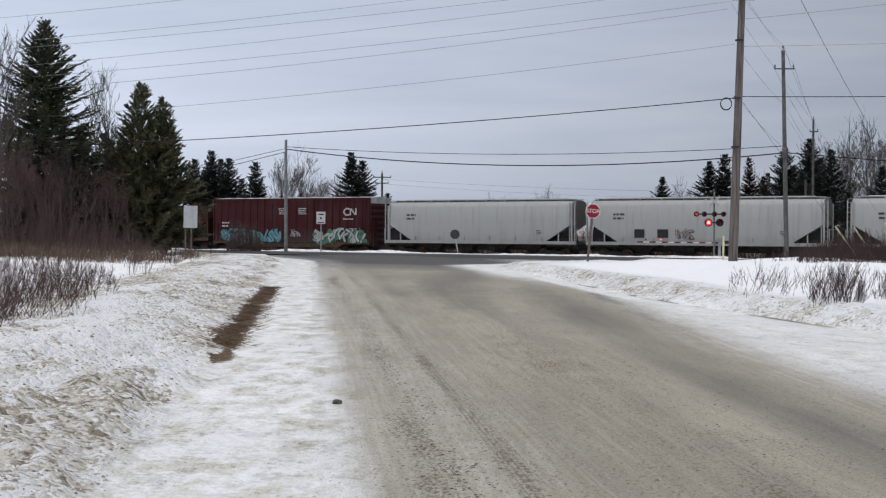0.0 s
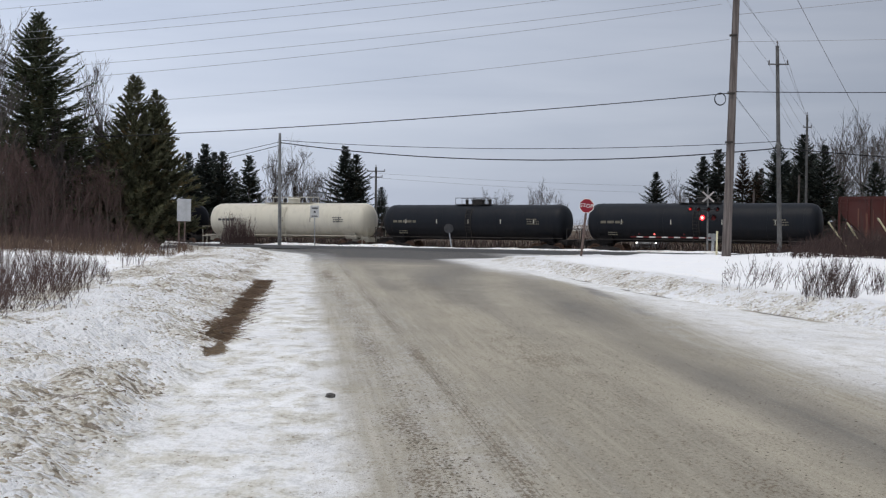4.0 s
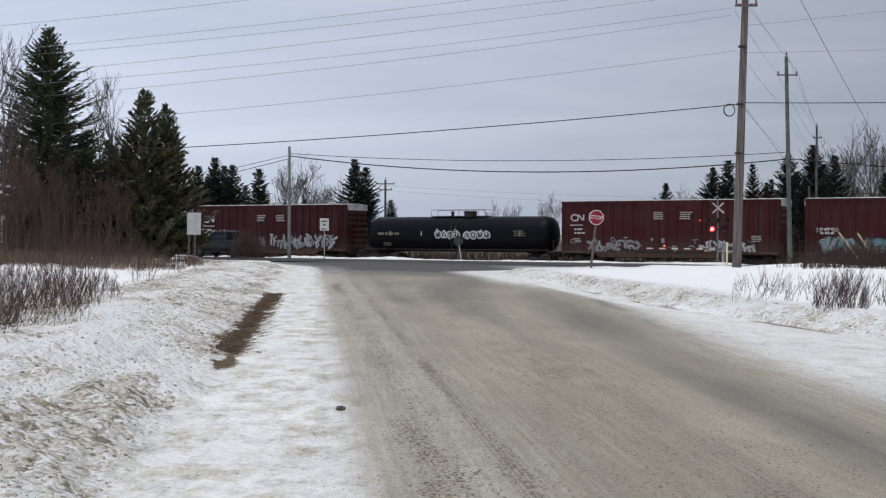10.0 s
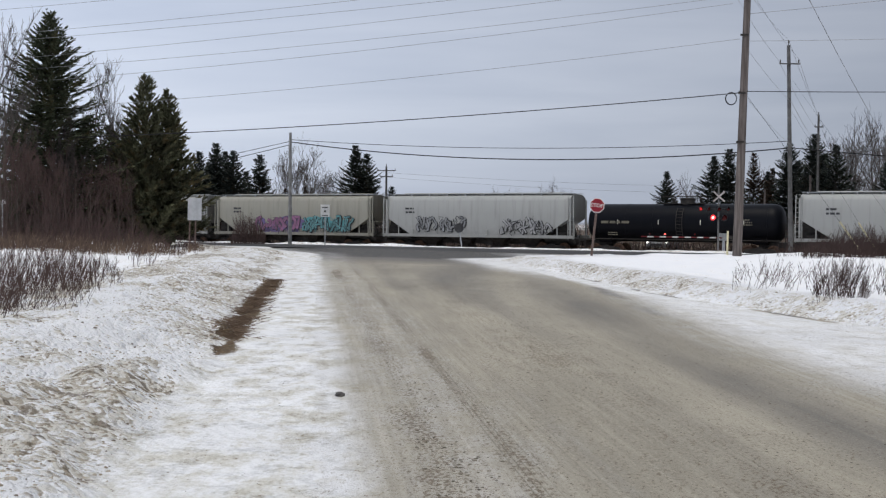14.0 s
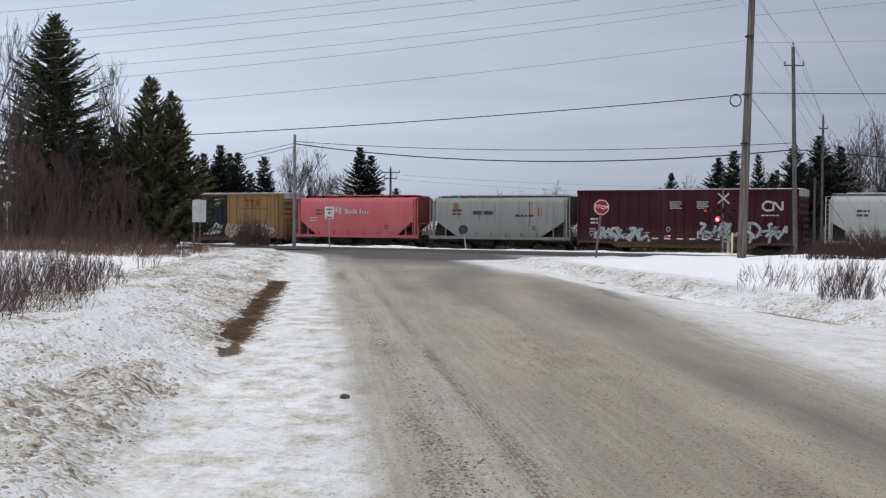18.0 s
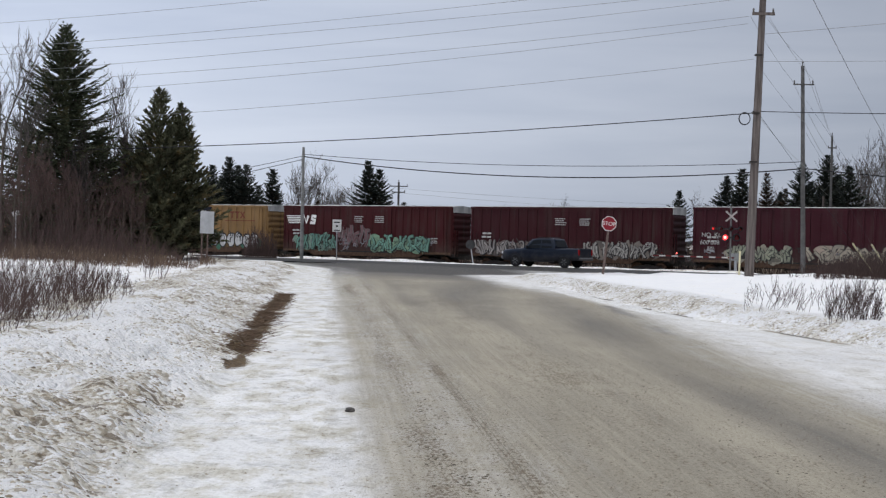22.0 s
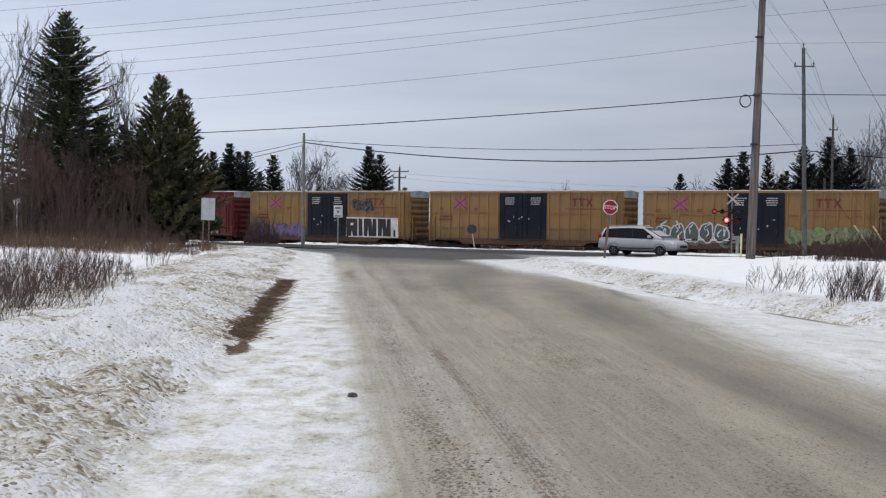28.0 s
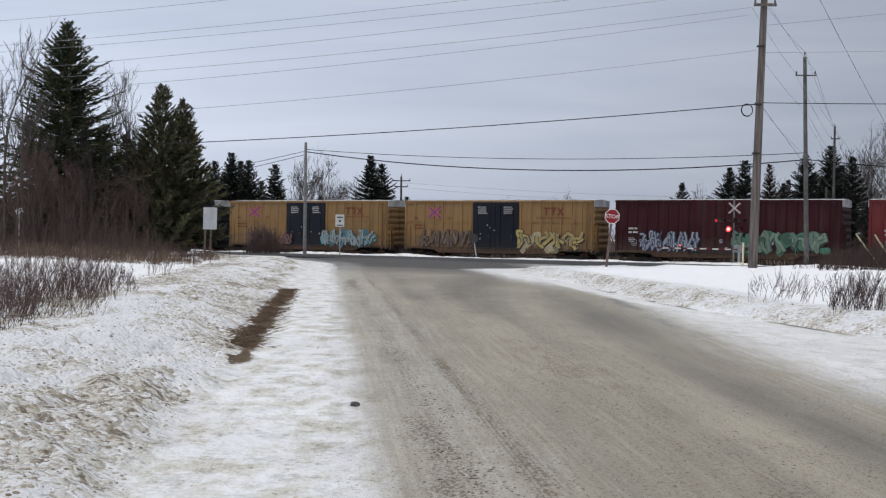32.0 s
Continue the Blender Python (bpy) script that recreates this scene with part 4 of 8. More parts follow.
def box_car(name_label, m, length, color_mat, door_mat, top=4.95, doors=2, door_w=2.45, posts=14, outside_posts=True, roof_mat=None, door_at=0.15):
    """A freight boxcar: ribbed sides, sliding doors, corrugated ends, roof and trucks."""
    car = thing("boxcar", m, name_label, "boxcar", "railway cars of the train")
    h, w = length / 2, 1.52
    z0, z1 = 1.12, top - 0.12
    body = Shape().box(-h, h, -w, w, z0, z1)
    part("body", body, color_mat, car)
    # sides: lower sill and upper plate
    sill = Shape()
    for sy in (-1, 1):
        sill.prism([(-h + 0.1, z0 + 0.12), (h - 0.1, z0 + 0.12), (h - 0.1, z0 - 0.02), (h - 2.6, z0 - 0.06), (h - 3.1, z0 - 0.32), (-h + 3.1, z0 - 0.32), (-h + 2.6, z0 - 0.06), (-h + 0.1, z0 - 0.02)], sy * (w + 0.06) - 0.03, sy * (w + 0.06) + 0.03)
    part("side_sill", sill, RUST, car)
    plate = Shape()
    for sy in (-1, 1):
        plate.box(-h, h, sy * (w + 0.05) - 0.05, sy * (w + 0.05) + 0.05, z1 - 0.13, z1 + 0.02)
    part("top_plate", plate, color_mat, car)
    roof = Shape()
    roof.loft([[(x, -w - 0.07, z1 + 0.01), (x, -0.3, z1 + 0.11), (x, 0.3, z1 + 0.11), (x, w + 0.07, z1 + 0.01), (x, w, z1 - 0.02), (x, -w, z1 - 0.02)] for x in (-h - 0.03, h + 0.03)])
    for i in range(int(length / 1.25)):
        x = -h + 0.6 + i * 1.25
        roof.loft([[(x - 0.05 + dx, -w - 0.06, z1 + 0.03), (x - 0.05 + dx, -0.3, z1 + 0.135), (x - 0.05 + dx, 0.3, z1 + 0.135), (x - 0.05 + dx, w + 0.06, z1 + 0.03), (x - 0.05 + dx, w, z1), (x - 0.05 + dx, -w, z1)] for dx in (0, 0.1)])
    part("roof", roof, roof_mat or SILVER_ROOF, car, "pale galvanised roof sheets")
    # white inset panel at the top of the end that faces along the train, and the pressed ridges of both ends
    for sx in (-1, 1):
        panel = Shape().box(min(sx * h, sx * (h + 0.05)), max(sx * h, sx * (h + 0.05)), -w + 0.03, w - 0.03, z1 - 0.45, z1 + 0.02)
        part("end_panel", panel, roof_mat or SILVER_ROOF, car, "pale panel at the top of the end")
        for i in range(7):
            zc = z0 + 0.25 + i * (z1 - z0 - 0.8) / 6.3
            rid = Shape().loft([[(sx * h, y, zc - 0.19), (sx * (h + 0.055), y, zc - 0.06), (sx * (h + 0.055), y, zc + 0.06), (sx * h, y, zc + 0.19)] for y in (-w + 0.06, w - 0.06)])
            part("end_ridge", rid, color_mat, car)
    # posts
    key = (round(z1 - z0, 2), id(color_mat))
    if key not in RIB_CACHE:
        RIB_CACHE[key] = Shape().loft([[(-0.075, 0.0, z), (-0.05, -0.07, z), (0.05, -0.07, z), (0.075, 0.0, z)] for z in (z0 + 0.1, z1 - 0.1)]).mesh("side_post", color_mat)
    half_door = door_w * doors / 2
    span = (length - 2 * half_door) / 2
    n = posts // 2
    if outside_posts:
        for i in range(n + 1):
            for x in (-h + 0.12 + i * (span - 0.24) / n, door_at * 2 + half_door + 0.12 + i * (h - door_at * 2 - half_door - 0.24) / n):
                if abs(x - door_at) < half_door - 0.05:
                    continue
                part("side_post", RIB_CACHE[key], None, car, at=pose(x, -w, 0))
    # doors with their own ribs, bars and track
    for i in range(doors):
        xd = door_at + (i - (doors - 1) / 2) * door_w
        d = Shape().box(xd - door_w / 2 + 0.02, xd + door_w / 2 - 0.02, -w - 0.11, -w + 0.02, z0 + 0.12, z1 - 0.12)
        leaf = part("door", d, door_mat, car)
        for k in range(6):
            zc = z0 + 0.35 + k * (z1 - z0 - 0.7) / 5
            part("door_rib", Shape().box(xd - door_w / 2 + 0.15, xd + door_w / 2 - 0.15, -w - 0.135, -w - 0.105, zc - 0.05, zc + 0.05), door_mat, leaf)
        for dx in (-0.55, 0.55):
            part("lock_rod", Shape().rod((xd + dx, -w - 0.15, z0 + 0.2), (xd + dx, -w - 0.15, z1 - 0.25), 0.022, n=6), door_mat, leaf)
        hb = Shape().box(xd + 0.34, xd + 0.56, -w - 0.19, -w - 0.14, z0 + 1.0, z0 + 1.1)
        hb.box(xd + 0.43, xd + 0.48, -w - 0.19, -w - 0.14, z0 + 0.75, z0 + 1.0)
        part("door_lock", hb, DARK_STEEL, leaf)
    tk = Shape().box(door_at - half_door - 0.2, door_at + half_door * 1.9 if doors == 1 else door_at + half_door + 0.2, -w - 0.17, -w + 0.0, z0 - 0.02, z0 + 0.1)
    part("door_track", tk, DARK_STEEL, car)
    ladder(car, -h + 0.32, -w - 0.06, z0 - 0.15, z0 + 1.7, color_mat)
    ladder(car, h - 0.32, -w - 0.06, z0 - 0.15, z1 - 0.1, color_mat)
    ladder(car, h + 0.1, -w + 0.45, z0 - 0.15, z0 + 1.9, color_mat, along="y")
    under_gear(car, h)
    return car


def under_gear(car, h, body_mat=None):
    cs = Shape().box(-h - 0.15, h + 0.15, -0.25, 0.25, 0.72, 1.12)
    cs.box(-h - 0.1, -h + 0.15, -1.3, 1.3, 0.9, 1.12).box(h - 0.15, h + 0.1, -1.3, 1.3, 0.9, 1.12)
    part("centre_sill", cs, body_mat or DARK_STEEL, car)
    gear = Shape().turned([(-0.5, 0.05), (-0.5, 0.22), (0.5, 0.22), (0.5, 0.05)], "x", 12, (-1.2, -0.75, 0.85))
    gear.box(0.6, 1.2, -0.9, -0.5, 0.65, 1.05)
    gear.tube([(-h + 2.5, -0.45, 0.8), (h - 2.5, -0.45, 0.8)], 0.03)
    part("brake_gear", gear, DARK_STEEL, car)
    for sx in (-1, 1):
        bogie(car, sx * (h - 1.95))
        coupler(car, sx * (h + 0.1), sx)


def hopper_car(label, m, length, mat, bays=4, top=4.78, curved=True, walk_mat=None, slope=2.1):
    """A covered hopper: bulging sides, raked ends over open platforms, chutes below and a walkway on top."""
    car = thing("covered_hopper", m, label, "hopper car", "railway cars of the train")
    h, w = length / 2, 1.55
    z0, z1 = 1.42, top - 0.2
    ib = h - 0.35
    prof = [(-w * 0.97, z0), (-w, z0 + 0.35), (-w - 0.015, z0 + 1.3), (-w - 0.02, z0 + 1.6), (-w, z1 - 0.42), (-w * 0.93, z1 - 0.18), (-w * 0.74, z1 - 0.02), (-w * 0.4, z1 + 0.09)]
    prof = prof + [(-y, z) for y, z in reversed(prof)]
    rings = []
    for x in (-ib, ib):
        rings.append([(x, y, z) for y, z in prof])
    # the ends rake inwards below
    def rake(x, z, sx):
        k = max(0.0, min(1.0, (z0 + 1.3 - z) / 1.3))
        return x - sx * slope * k
    rings = [[(rake(sx * ib, z, sx), y, z) for y, z in prof] for sx in (-1, 1)]
    part("body", Shape().loft(rings), mat, car, smooth=True)
    # side sill with the corner gussets and end posts
    sl = Shape()
    for sy in (-1, 1):
        sl.box(-h, h, sy * w - 0.06, sy * w + 0.06, z0 - 0.2, z0 + 0.03)
    part("side_sill", sl, mat, car)
    for sx in (-1, 1):
        for sy in (-1, 1):
            part("end_post", Shape().box(sx * (ib + 0.02) - 0.06, sx * (ib + 0.02) + 0.06, sy * w - 0.05, sy * w + 0.05, z0, z1 - 0.3), mat, car)
            part("brace_post", Shape().box(sx * (ib - slope * 0.5) - 0.04, sx * (ib - slope * 0.5) + 0.04, sy * (w - 0.05) - 0.03, sy * (w - 0.05) + 0.03, z0, z0 + 0.7), mat, car)
        slope_sheet = Shape().loft([[(sx * (ib - 0.06), y, z0 + 1.35), (sx * (ib - slope - 0.06), y, z0 - 0.15), (sx * (ib - slope - 0.18), y, z0 - 0.15), (sx * (ib - 0.18), y, z0 + 1.35)] for y in (-w + 0.12, w - 0.12)])
        part("slope_sheet", slope_sheet, DARK_STEEL, car)
        web = Shape().prism([(sx * (ib - 0.05), z0 + 1.3), (sx * (ib - slope), z0 - 0.1), (sx * (h - 0.1), z0 - 0.1), (sx * (h - 0.1), z0 + 0.2)], -0.9, -0.8)
        part("end_web", web, DARK_STEEL, car)
        part("brake_cylinder", Shape().turned([(-0.35, 0.02), (-0.35, 0.17), (0.35, 0.17), (0.35, 0.02)], "x", 12, (sx * (ib - 0.75), -1.1, z0 + 0.12)), DARK_STEEL, car)
        pl = Shape().box(min(sx * h, sx * (ib - slope)), max(sx * h, sx * (ib - slope)), -w + 0.1, w - 0.1, z0 - 0.34, z0 - 0.2)
        part("end_platform", pl, DARK_STEEL, car)
        ladder(car, sx * (h - 0.28), -w - 0.03, z0 - 0.25, z1 - 0.1, mat)
        hr = Shape().tube([(sx * (h + 0.02), -w, z0), (sx * (h + 0.02), -w, z0 + 0.95), (sx * (h + 0.02), w, z0 + 0.95), (sx * (h + 0.02), w, z0)], 0.025)
        hr.tube([(sx * (h - 0.55), -w, z1 - 0.05), (sx * (h - 0.1), -w, z1 - 0.02), (sx * (h - 0.05), -w, z0 + 1.2)], 0.022)
        part("hand_rail", hr, mat, car)
    # chutes
    step_x = (2 * (ib - slope)) / bays
    for i in range(bays):
        xc = -(ib - slope) + (i + 0.5) * step_x
        a, b = step_x / 2 - 0.03, 0.35
        ch = Shape().loft([[(xc - a, -1.35, z0 + 0.02), (xc + a, -1.35, z0 + 0.02), (xc + a, 1.35, z0 + 0.02), (xc - a, 1.35, z0 + 0.02)], [(xc - b, -0.55, 0.62), (xc + b, -0.55, 0.62), (xc + b, 0.55, 0.62), (xc - b, 0.55, 0.62)]])
        chute = part("chute", ch, DARK_STEEL, car)
        gt = Shape().box(xc - b - 0.1, xc + b + 0.1, -0.75, 0.75, 0.42, 0.62)
        part("outlet_gate", gt, DARK_STEEL, chute)
    rw = Shape()
    for sy in (-0.75, 0.75):
        rw.box(-ib, ib, sy - 0.3, sy + 0.3, z1 + 0.13, z1 + 0.17)
    for i in range(int(length / 1.6)):
        x = -ib + 0.4 + i * 1.6
        rw.box(x - 0.04, x + 0.04, -1.1, 1.1, z1 + 0.0, z1 + 0.13)
    part("roof_walk", rw, walk_mat or STEEL, car)
    hatch = Shape().box(-ib + 0.8, ib - 0.8, -0.28, 0.28, z1 + 0.08, z1 + 0.24, 0.05)
    part("trough_hatch", hatch, mat, car)
    for i in range(6):
        x = -ib + slope + 0.3 + i * (2 * (ib - slope) - 0.6) / 5
        part("side_bracket", Shape().box(x - 0.03, x + 0.03, -w - 0.08, -w + 0.02, z0 + 0.05, z0 + 0.36), mat, car)
    under_gear(car, h - 0.05)
    return car


def open_hopper(label, m, length, mat):
    """An open-topped hopper with outside posts and raked ends."""
    car = thing("open_hopper", m, label, "hopper car", "railway cars of the train")
    h, w, z0, z1 = length / 2, 1.5, 1.5, 4.2
    slope = 1.9
    for sy in (-1, 1):
        side = Shape().prism([(-h + slope, z0), (h - slope, z0), (h - 0.15, z1 - 1.0), (h - 0.15, z1), (-h + 0.15, z1), (-h + 0.15, z1 - 1.0)], sy * w - 0.03, sy * w + 0.03)
        part("side", side, mat, car)
        part("top_rim", Shape().box(-h + 0.1, h - 0.1, sy * w - 0.1, sy * w + 0.1, z1 - 0.12, z1 + 0.06), mat, car)
        part("side_sill", Shape().box(-h, h, sy * w - 0.1, sy * w + 0.1, z0 - 0.22, z0 + 0.05), mat, car)
    for sx in (-1, 1):
        part("end", Shape().loft([[(sx * (h - 0.15), y, z1), (sx * (h - 0.15), y, z1 - 1.0), (sx * (h - slope), y, z0 - 0.4), (sx * (h - slope - 0.1), y, z0 - 0.4), (sx * (h - 0.25), y, z1 - 1.0), (sx * (h - 0.25), y, z1)] for y in (-w, w)]), mat, car)
        part("end_post", Shape().box(sx * (h - 0.12) - 0.06, sx * (h - 0.12) + 0.06, -w - 0.06, -w + 0.08, z0, z1), mat, car)
        ladder(car, sx * (h - 0.4), -w - 0.08, z0 - 0.3, z1 - 0.1, mat)
    post = Shape().loft([[(-0.09, 0, z), (-0.06, -0.12, z), (0.06, -0.12, z), (0.09, 0, z)] for z in (z0 + 0.05, z1 - 0.1)]).mesh("side_post", mat)
    for i in range(12):
        part("side_post", post, None, car, at=pose(-h + slope + 0.1 + i * (length - 2 * slope - 0.2) / 11, -w - 0.02, 0))
    load = Shape().loft([[(x, -w + 0.05, z1 - 0.5), (x, 0, z1 - 0.3 + 0.15 * math.sin(x)), (x, w - 0.05, z1 - 0.5), (x, 0, z1 - 1.4)] for x in np.linspace(-h + 0.4, h - 0.4, 20)])
    part("load", load, BALLAST, car)
    for i in range(4):
        xc = -h + slope + 1.4 + i * (length - 2 * slope - 2.8) / 3
        part("chute", Shape().loft([[(xc - 1.3, -1.3, z0), (xc + 1.3, -1.3, z0), (xc + 1.3, 1.3, z0), (xc - 1.3, 1.3, z0)], [(xc - 0.5, -0.8, 0.5), (xc + 0.5, -0.8, 0.5), (xc + 0.5, 0.8, 0.5), (xc - 0.5, 0.8, 0.5)]]), mat, car)
    under_gear(car, h - 0.05)
    return car


def tank_car(label, m, length, mat, radius=1.38, platform=1.5, stripes=0, rail_mat=None, dome_at=0.2):
    """A tank car: domed barrel on saddles, a manway with its platform and railing, walkways and ladders."""
    car = thing("tank_car", m, label, "tank car", "railway cars of the train")
    h = length / 2
    zc = 1.06 + radius
    e = h - 0.45
    prof = [(-e, 0.02), (-e + 0.03, radius * 0.45), (-e + 0.14, radius * 0.74), (-e + 0.33, radius * 0.91), (-e + 0.6, radius * 0.985), (-e + 0.9, radius)]
    prof += [(-s, r) for s, r in reversed(prof)]
    part("barrel", Shape().turned(prof, "x", 40, (0, 0, zc)), mat, car, smooth=True)
    for i in range(7):
        x = -e + 1.0 + i * (2 * e - 2.0) / 6
        part("weld_band", Shape().turned([(-0.03, radius - 0.02), (-0.03, radius + 0.012), (0.03, radius + 0.012), (0.03, radius - 0.02)], "x", 40, (x, 0, zc)), mat, car, smooth=True)
    rm = rail_mat or DARK_STEEL
    dm = Shape().turned([(0, 0.5), (0.35, 0.5), (0.38, 0.55), (0.45, 0.55), (0.5, 0.4), (0.5, 0.02)], "z", 20, (dome_at, 0, zc + radius - 0.06))
    part("manway", dm, mat if rail_mat else DARK_STEEL, car, smooth=True)
    zt = zc + radius + 0.02
    pl_ = platform
    pf = Shape().box(-pl_, pl_, -0.5, 0.5, zt - 0.02, zt + 0.03)
    part("platform", pf, rm, car)
    rl = Shape()
    for y in (-0.55, 0.55):
        rl.tube([(-pl_, y, zt), (-pl_, y, zt + 0.5), (pl_, y, zt + 0.5), (pl_, y, zt)], 0.022)
        rl.tube([(-0.5, y, zt), (-0.5, y, zt + 0.5)], 0.02).tube([(pl_ * 0.5, y, zt), (pl_ * 0.5, y, zt + 0.5)], 0.02)
    part("railing", rl, rm, car)
    for k in range(2):
        part("valve", Shape().turned([(0, 0.12), (0.3, 0.12), (0.32, 0.16), (0.4, 0.1)], "z", 10, (-0.9 + k * 2.0, 0.25, zt)), DARK_STEEL, car)
    ld = Shape()
    for dx in (-0.22, 0.22):
        pts = [(dx, -(radius + 0.09) * math.sin(a), zc + (radius + 0.09) * math.cos(a)) for a in np.linspace(0.75, 2.2, 8)]
        ld.tube(pts + [(dx, pts[-1][1], 0.75)], 0.03)
    for i in range(9):
        a = 0.8 + i * 0.17
        ld.rod((-0.22, -(radius + 0.09) * math.sin(a), zc + (radius + 0.09) * math.cos(a)), (0.22, -(radius + 0.09) * math.sin(a), zc + (radius + 0.09) * math.cos(a)), 0.018, n=5)
    part("ladder", ld, rm, car)
    for sx in (-1, 1):
        sd = Shape().loft([[(sx * (h - 1.95) + dx, -1.25, zc - 0.95), (sx * (h - 1.95) + dx, -0.9, 1.0), (sx * (h - 1.95) + dx, 0.9, 1.0), (sx * (h - 1.95) + dx, 1.25, zc - 0.95), (sx * (h - 1.95) + dx, 0, zc - 1.5)] for dx in (-0.5, 0.5)])
        part("saddle", sd, mat, car)
        st = Shape().box(sx * (h - 1.1) - 1.1, sx * (h - 1.1) + 1.1, -0.32, 0.32, 0.75, 1.15)
        st.box(sx * (h - 0.3) - 0.28, sx * (h - 0.3) + 0.28, -1.5, 1.5, 1.1, 1.16)
        part("stub_sill", st, rm, car)
        hr = Shape().tube([(sx * (h - 0.1), -1.48, 0.5), (sx * (h - 0.1), -1.48, 1.95), (sx * (h - 0.1), 1.48, 1.95), (sx * (h - 0.1), 1.48, 0.5)], 0.028)
        hr.tube([(sx * (h - 0.55), -1.48, 0.5), (sx * (h - 0.55), -1.48, 1.3)], 0.028)
        part("hand_rail", hr, rm, car)
        bogie(car, sx * (h - 1.95))
        coupler(car, sx * (h - 0.05), sx)
    wk = Shape().tube([(-h + 0.4, -1.52, 1.25), (h - 0.4, -1.52, 1.25)], 0.03)
    part("side_rail", wk, rm, car)
    if stripes:
        sh = Shape()
        for i in range(stripes):
            x = -e + 1.0 + (i + 0.5) * (2 * e - 2.0) / stripes
            pts = [(-(radius + 0.016) * math.cos(a), zc + (radius + 0.016) * math.sin(a)) for a in np.linspace(-0.08, 0.16, 4)]
            sh.loft([[(x + dx, y, z) for y, z in pts] + [(x + dx, y + 0.01, z) for y, z in reversed(pts)] for dx in (-0.03, 0.03)])
        part("reflective_stripe", sh, INK_BAR if rail_mat else REFLECT, car, "small reflector strips")
        marks(car, data_block(-e + 1.2, zc - 0.05, 1, 2.3, 0.22, int(length * 10)) + data_block(-e + 1.8, zc - 0.75, 2, 0.8, 0.09, 3) + data_block(e - 3.0, zc + 0.2, 3, 1.1, 0.10, 4), INK_BAR if rail_mat else DIM_BAR, -radius - 0.012)
    return car


INK_BAR = plain("dark_stencil", (0.06, 0.06, 0.065), 0.6)
DIM_BAR = plain("dull_stencil", (0.16, 0.145, 0.11), 0.6)
REFLECT = plain("reflector_tape", (0.55, 0.53, 0.45), 0.4, 0.0, 8, 0.2)
SPEED = 17.09                        # metres a second
TRAIN = []                           # (car, its middle at the clip's start)


def berth(left, right):
    """The pose of a car whose ends lie left and right metres along the track at the clip's start."""
    mid = (left + right) / 2
    TRAIN.append(mid)
    return Matrix.Translation(TRACK_A + mid * TRACK_D) @ pose(0, 0, 0, 0, 0, -28.15)

CREAM = plain("lettering_white", (0.42, 0.41, 0.40), 0.55, 0.0, 5, 0.12)
INK = plain("lettering_dark", (0.05, 0.05, 0.055), 0.55, 0.0, 5, 0.2)
BROWN_INK = plain("lettering_rust", (0.16, 0.042, 0.025), 0.55, 0.0, 5, 0.15)
PURPLE = plain("emblem_purple", (0.16, 0.05, 0.16), 0.55, 0.0, 5, 0.15)
PINK = plain("emblem_pink", (0.38, 0.11, 0.10), 0.55, 0.0, 5, 0.15)
OXIDE = paint("oxide_red_paint", (0.051, 0.0115, 0.0130), 0.60, 0.25, 0.55, 0.05, 0.08)
OXIDE_DARK = paint("dark_oxide_paint", (0.040, 0.0100, 0.0128), 0.60, 0.25, 0.55, 0.04, 0.08)
RED_BRIGHT = paint("faded_red_paint", (0.125, 0.019, 0.020), 0.4, 0.2, 0.5, 0.08)
MAROON = paint("maroon_paint", (0.044, 0.0105, 0.0155), 0.55, 0.2, 0.55, 0.04, 0.08)
WHITE_CAR = paint("white_hopper_paint", (0.35, 0.355, 0.34), 0.25, 0.1, 0.4, 0.1)
TAN_CAR = paint("grey_tan_hopper_paint", (0.29, 0.28, 0.235), 0.35, 0.12, 0.45, 0.1)
GREY_CAR = paint("grey_green_hopper_paint", (0.225, 0.235, 0.22), 0.35, 0.3, 0.5, 0.1)
CORAL = paint("coral_red_hopper_paint", (0.45, 0.105, 0.115), 0.20, 0.08, 0.45, 0.14, 0.10)
YELLOW = paint("ochre_yellow_paint", (0.252, 0.150, 0.063), 0.55, 0.25, 0.5, 0.08, 0.08)
NAVY = paint("dark_navy_paint", (0.008, 0.010, 0.017), 0.12, 0.08, 0.45, 0.05)
BLUE = paint("blue_paint", (0.012, 0.036, 0.068), 0.35, 0.1, 0.45, 0.05)
BLACK_TANK = paint("black_tank_paint", (0.0052, 0.0058, 0.0082), 0.05, 0.04, 0.38, 0.0, 0.07)
GREY_TANK = paint("dull_grey_tank_paint", (0.0125, 0.0145, 0.0185), 0.18, 0.08, 0.45, 0.02, 0.10)
WHITE_TANK = paint("cream_tank_paint", (0.56, 0.525, 0.43), 0.22, 0.08, 0.4, 0.08)
BROWN_CAR = paint("rust_brown_paint", (0.068, 0.018, 0.0145), 0.85, 0.6, 0.6, 0.1)


def emblem_rings(car, x, z, s, color, y=-1.66):
    """Two joined rounded strokes, as a white emblem."""
    sh = Shape()
    c = [(x + s * 0.58, z + s * 0.50), (x + s * 0.22, z + s * 0.53), (x, z + s * 0.26), (x + s * 0.22, z), (x + s * 0.58, z + 0.02)]
    ribbon(sh, smooth_line(c, 5), s * 0.13, y)
    ribbon(sh, [(x + s * 0.66, z - 0.02), (x + s * 0.66, z + s * 0.50), (x + s * 0.74, z + s * 0.50), (x + s * 1.14, z + 0.03), (x + s * 1.22, z + 0.03), (x + s * 1.22, z + s * 0.55)], s * 0.13, y - 0.002)
    part("emblem", sh, color, car, "white joined-stroke emblem")["kind"] = "stuff"


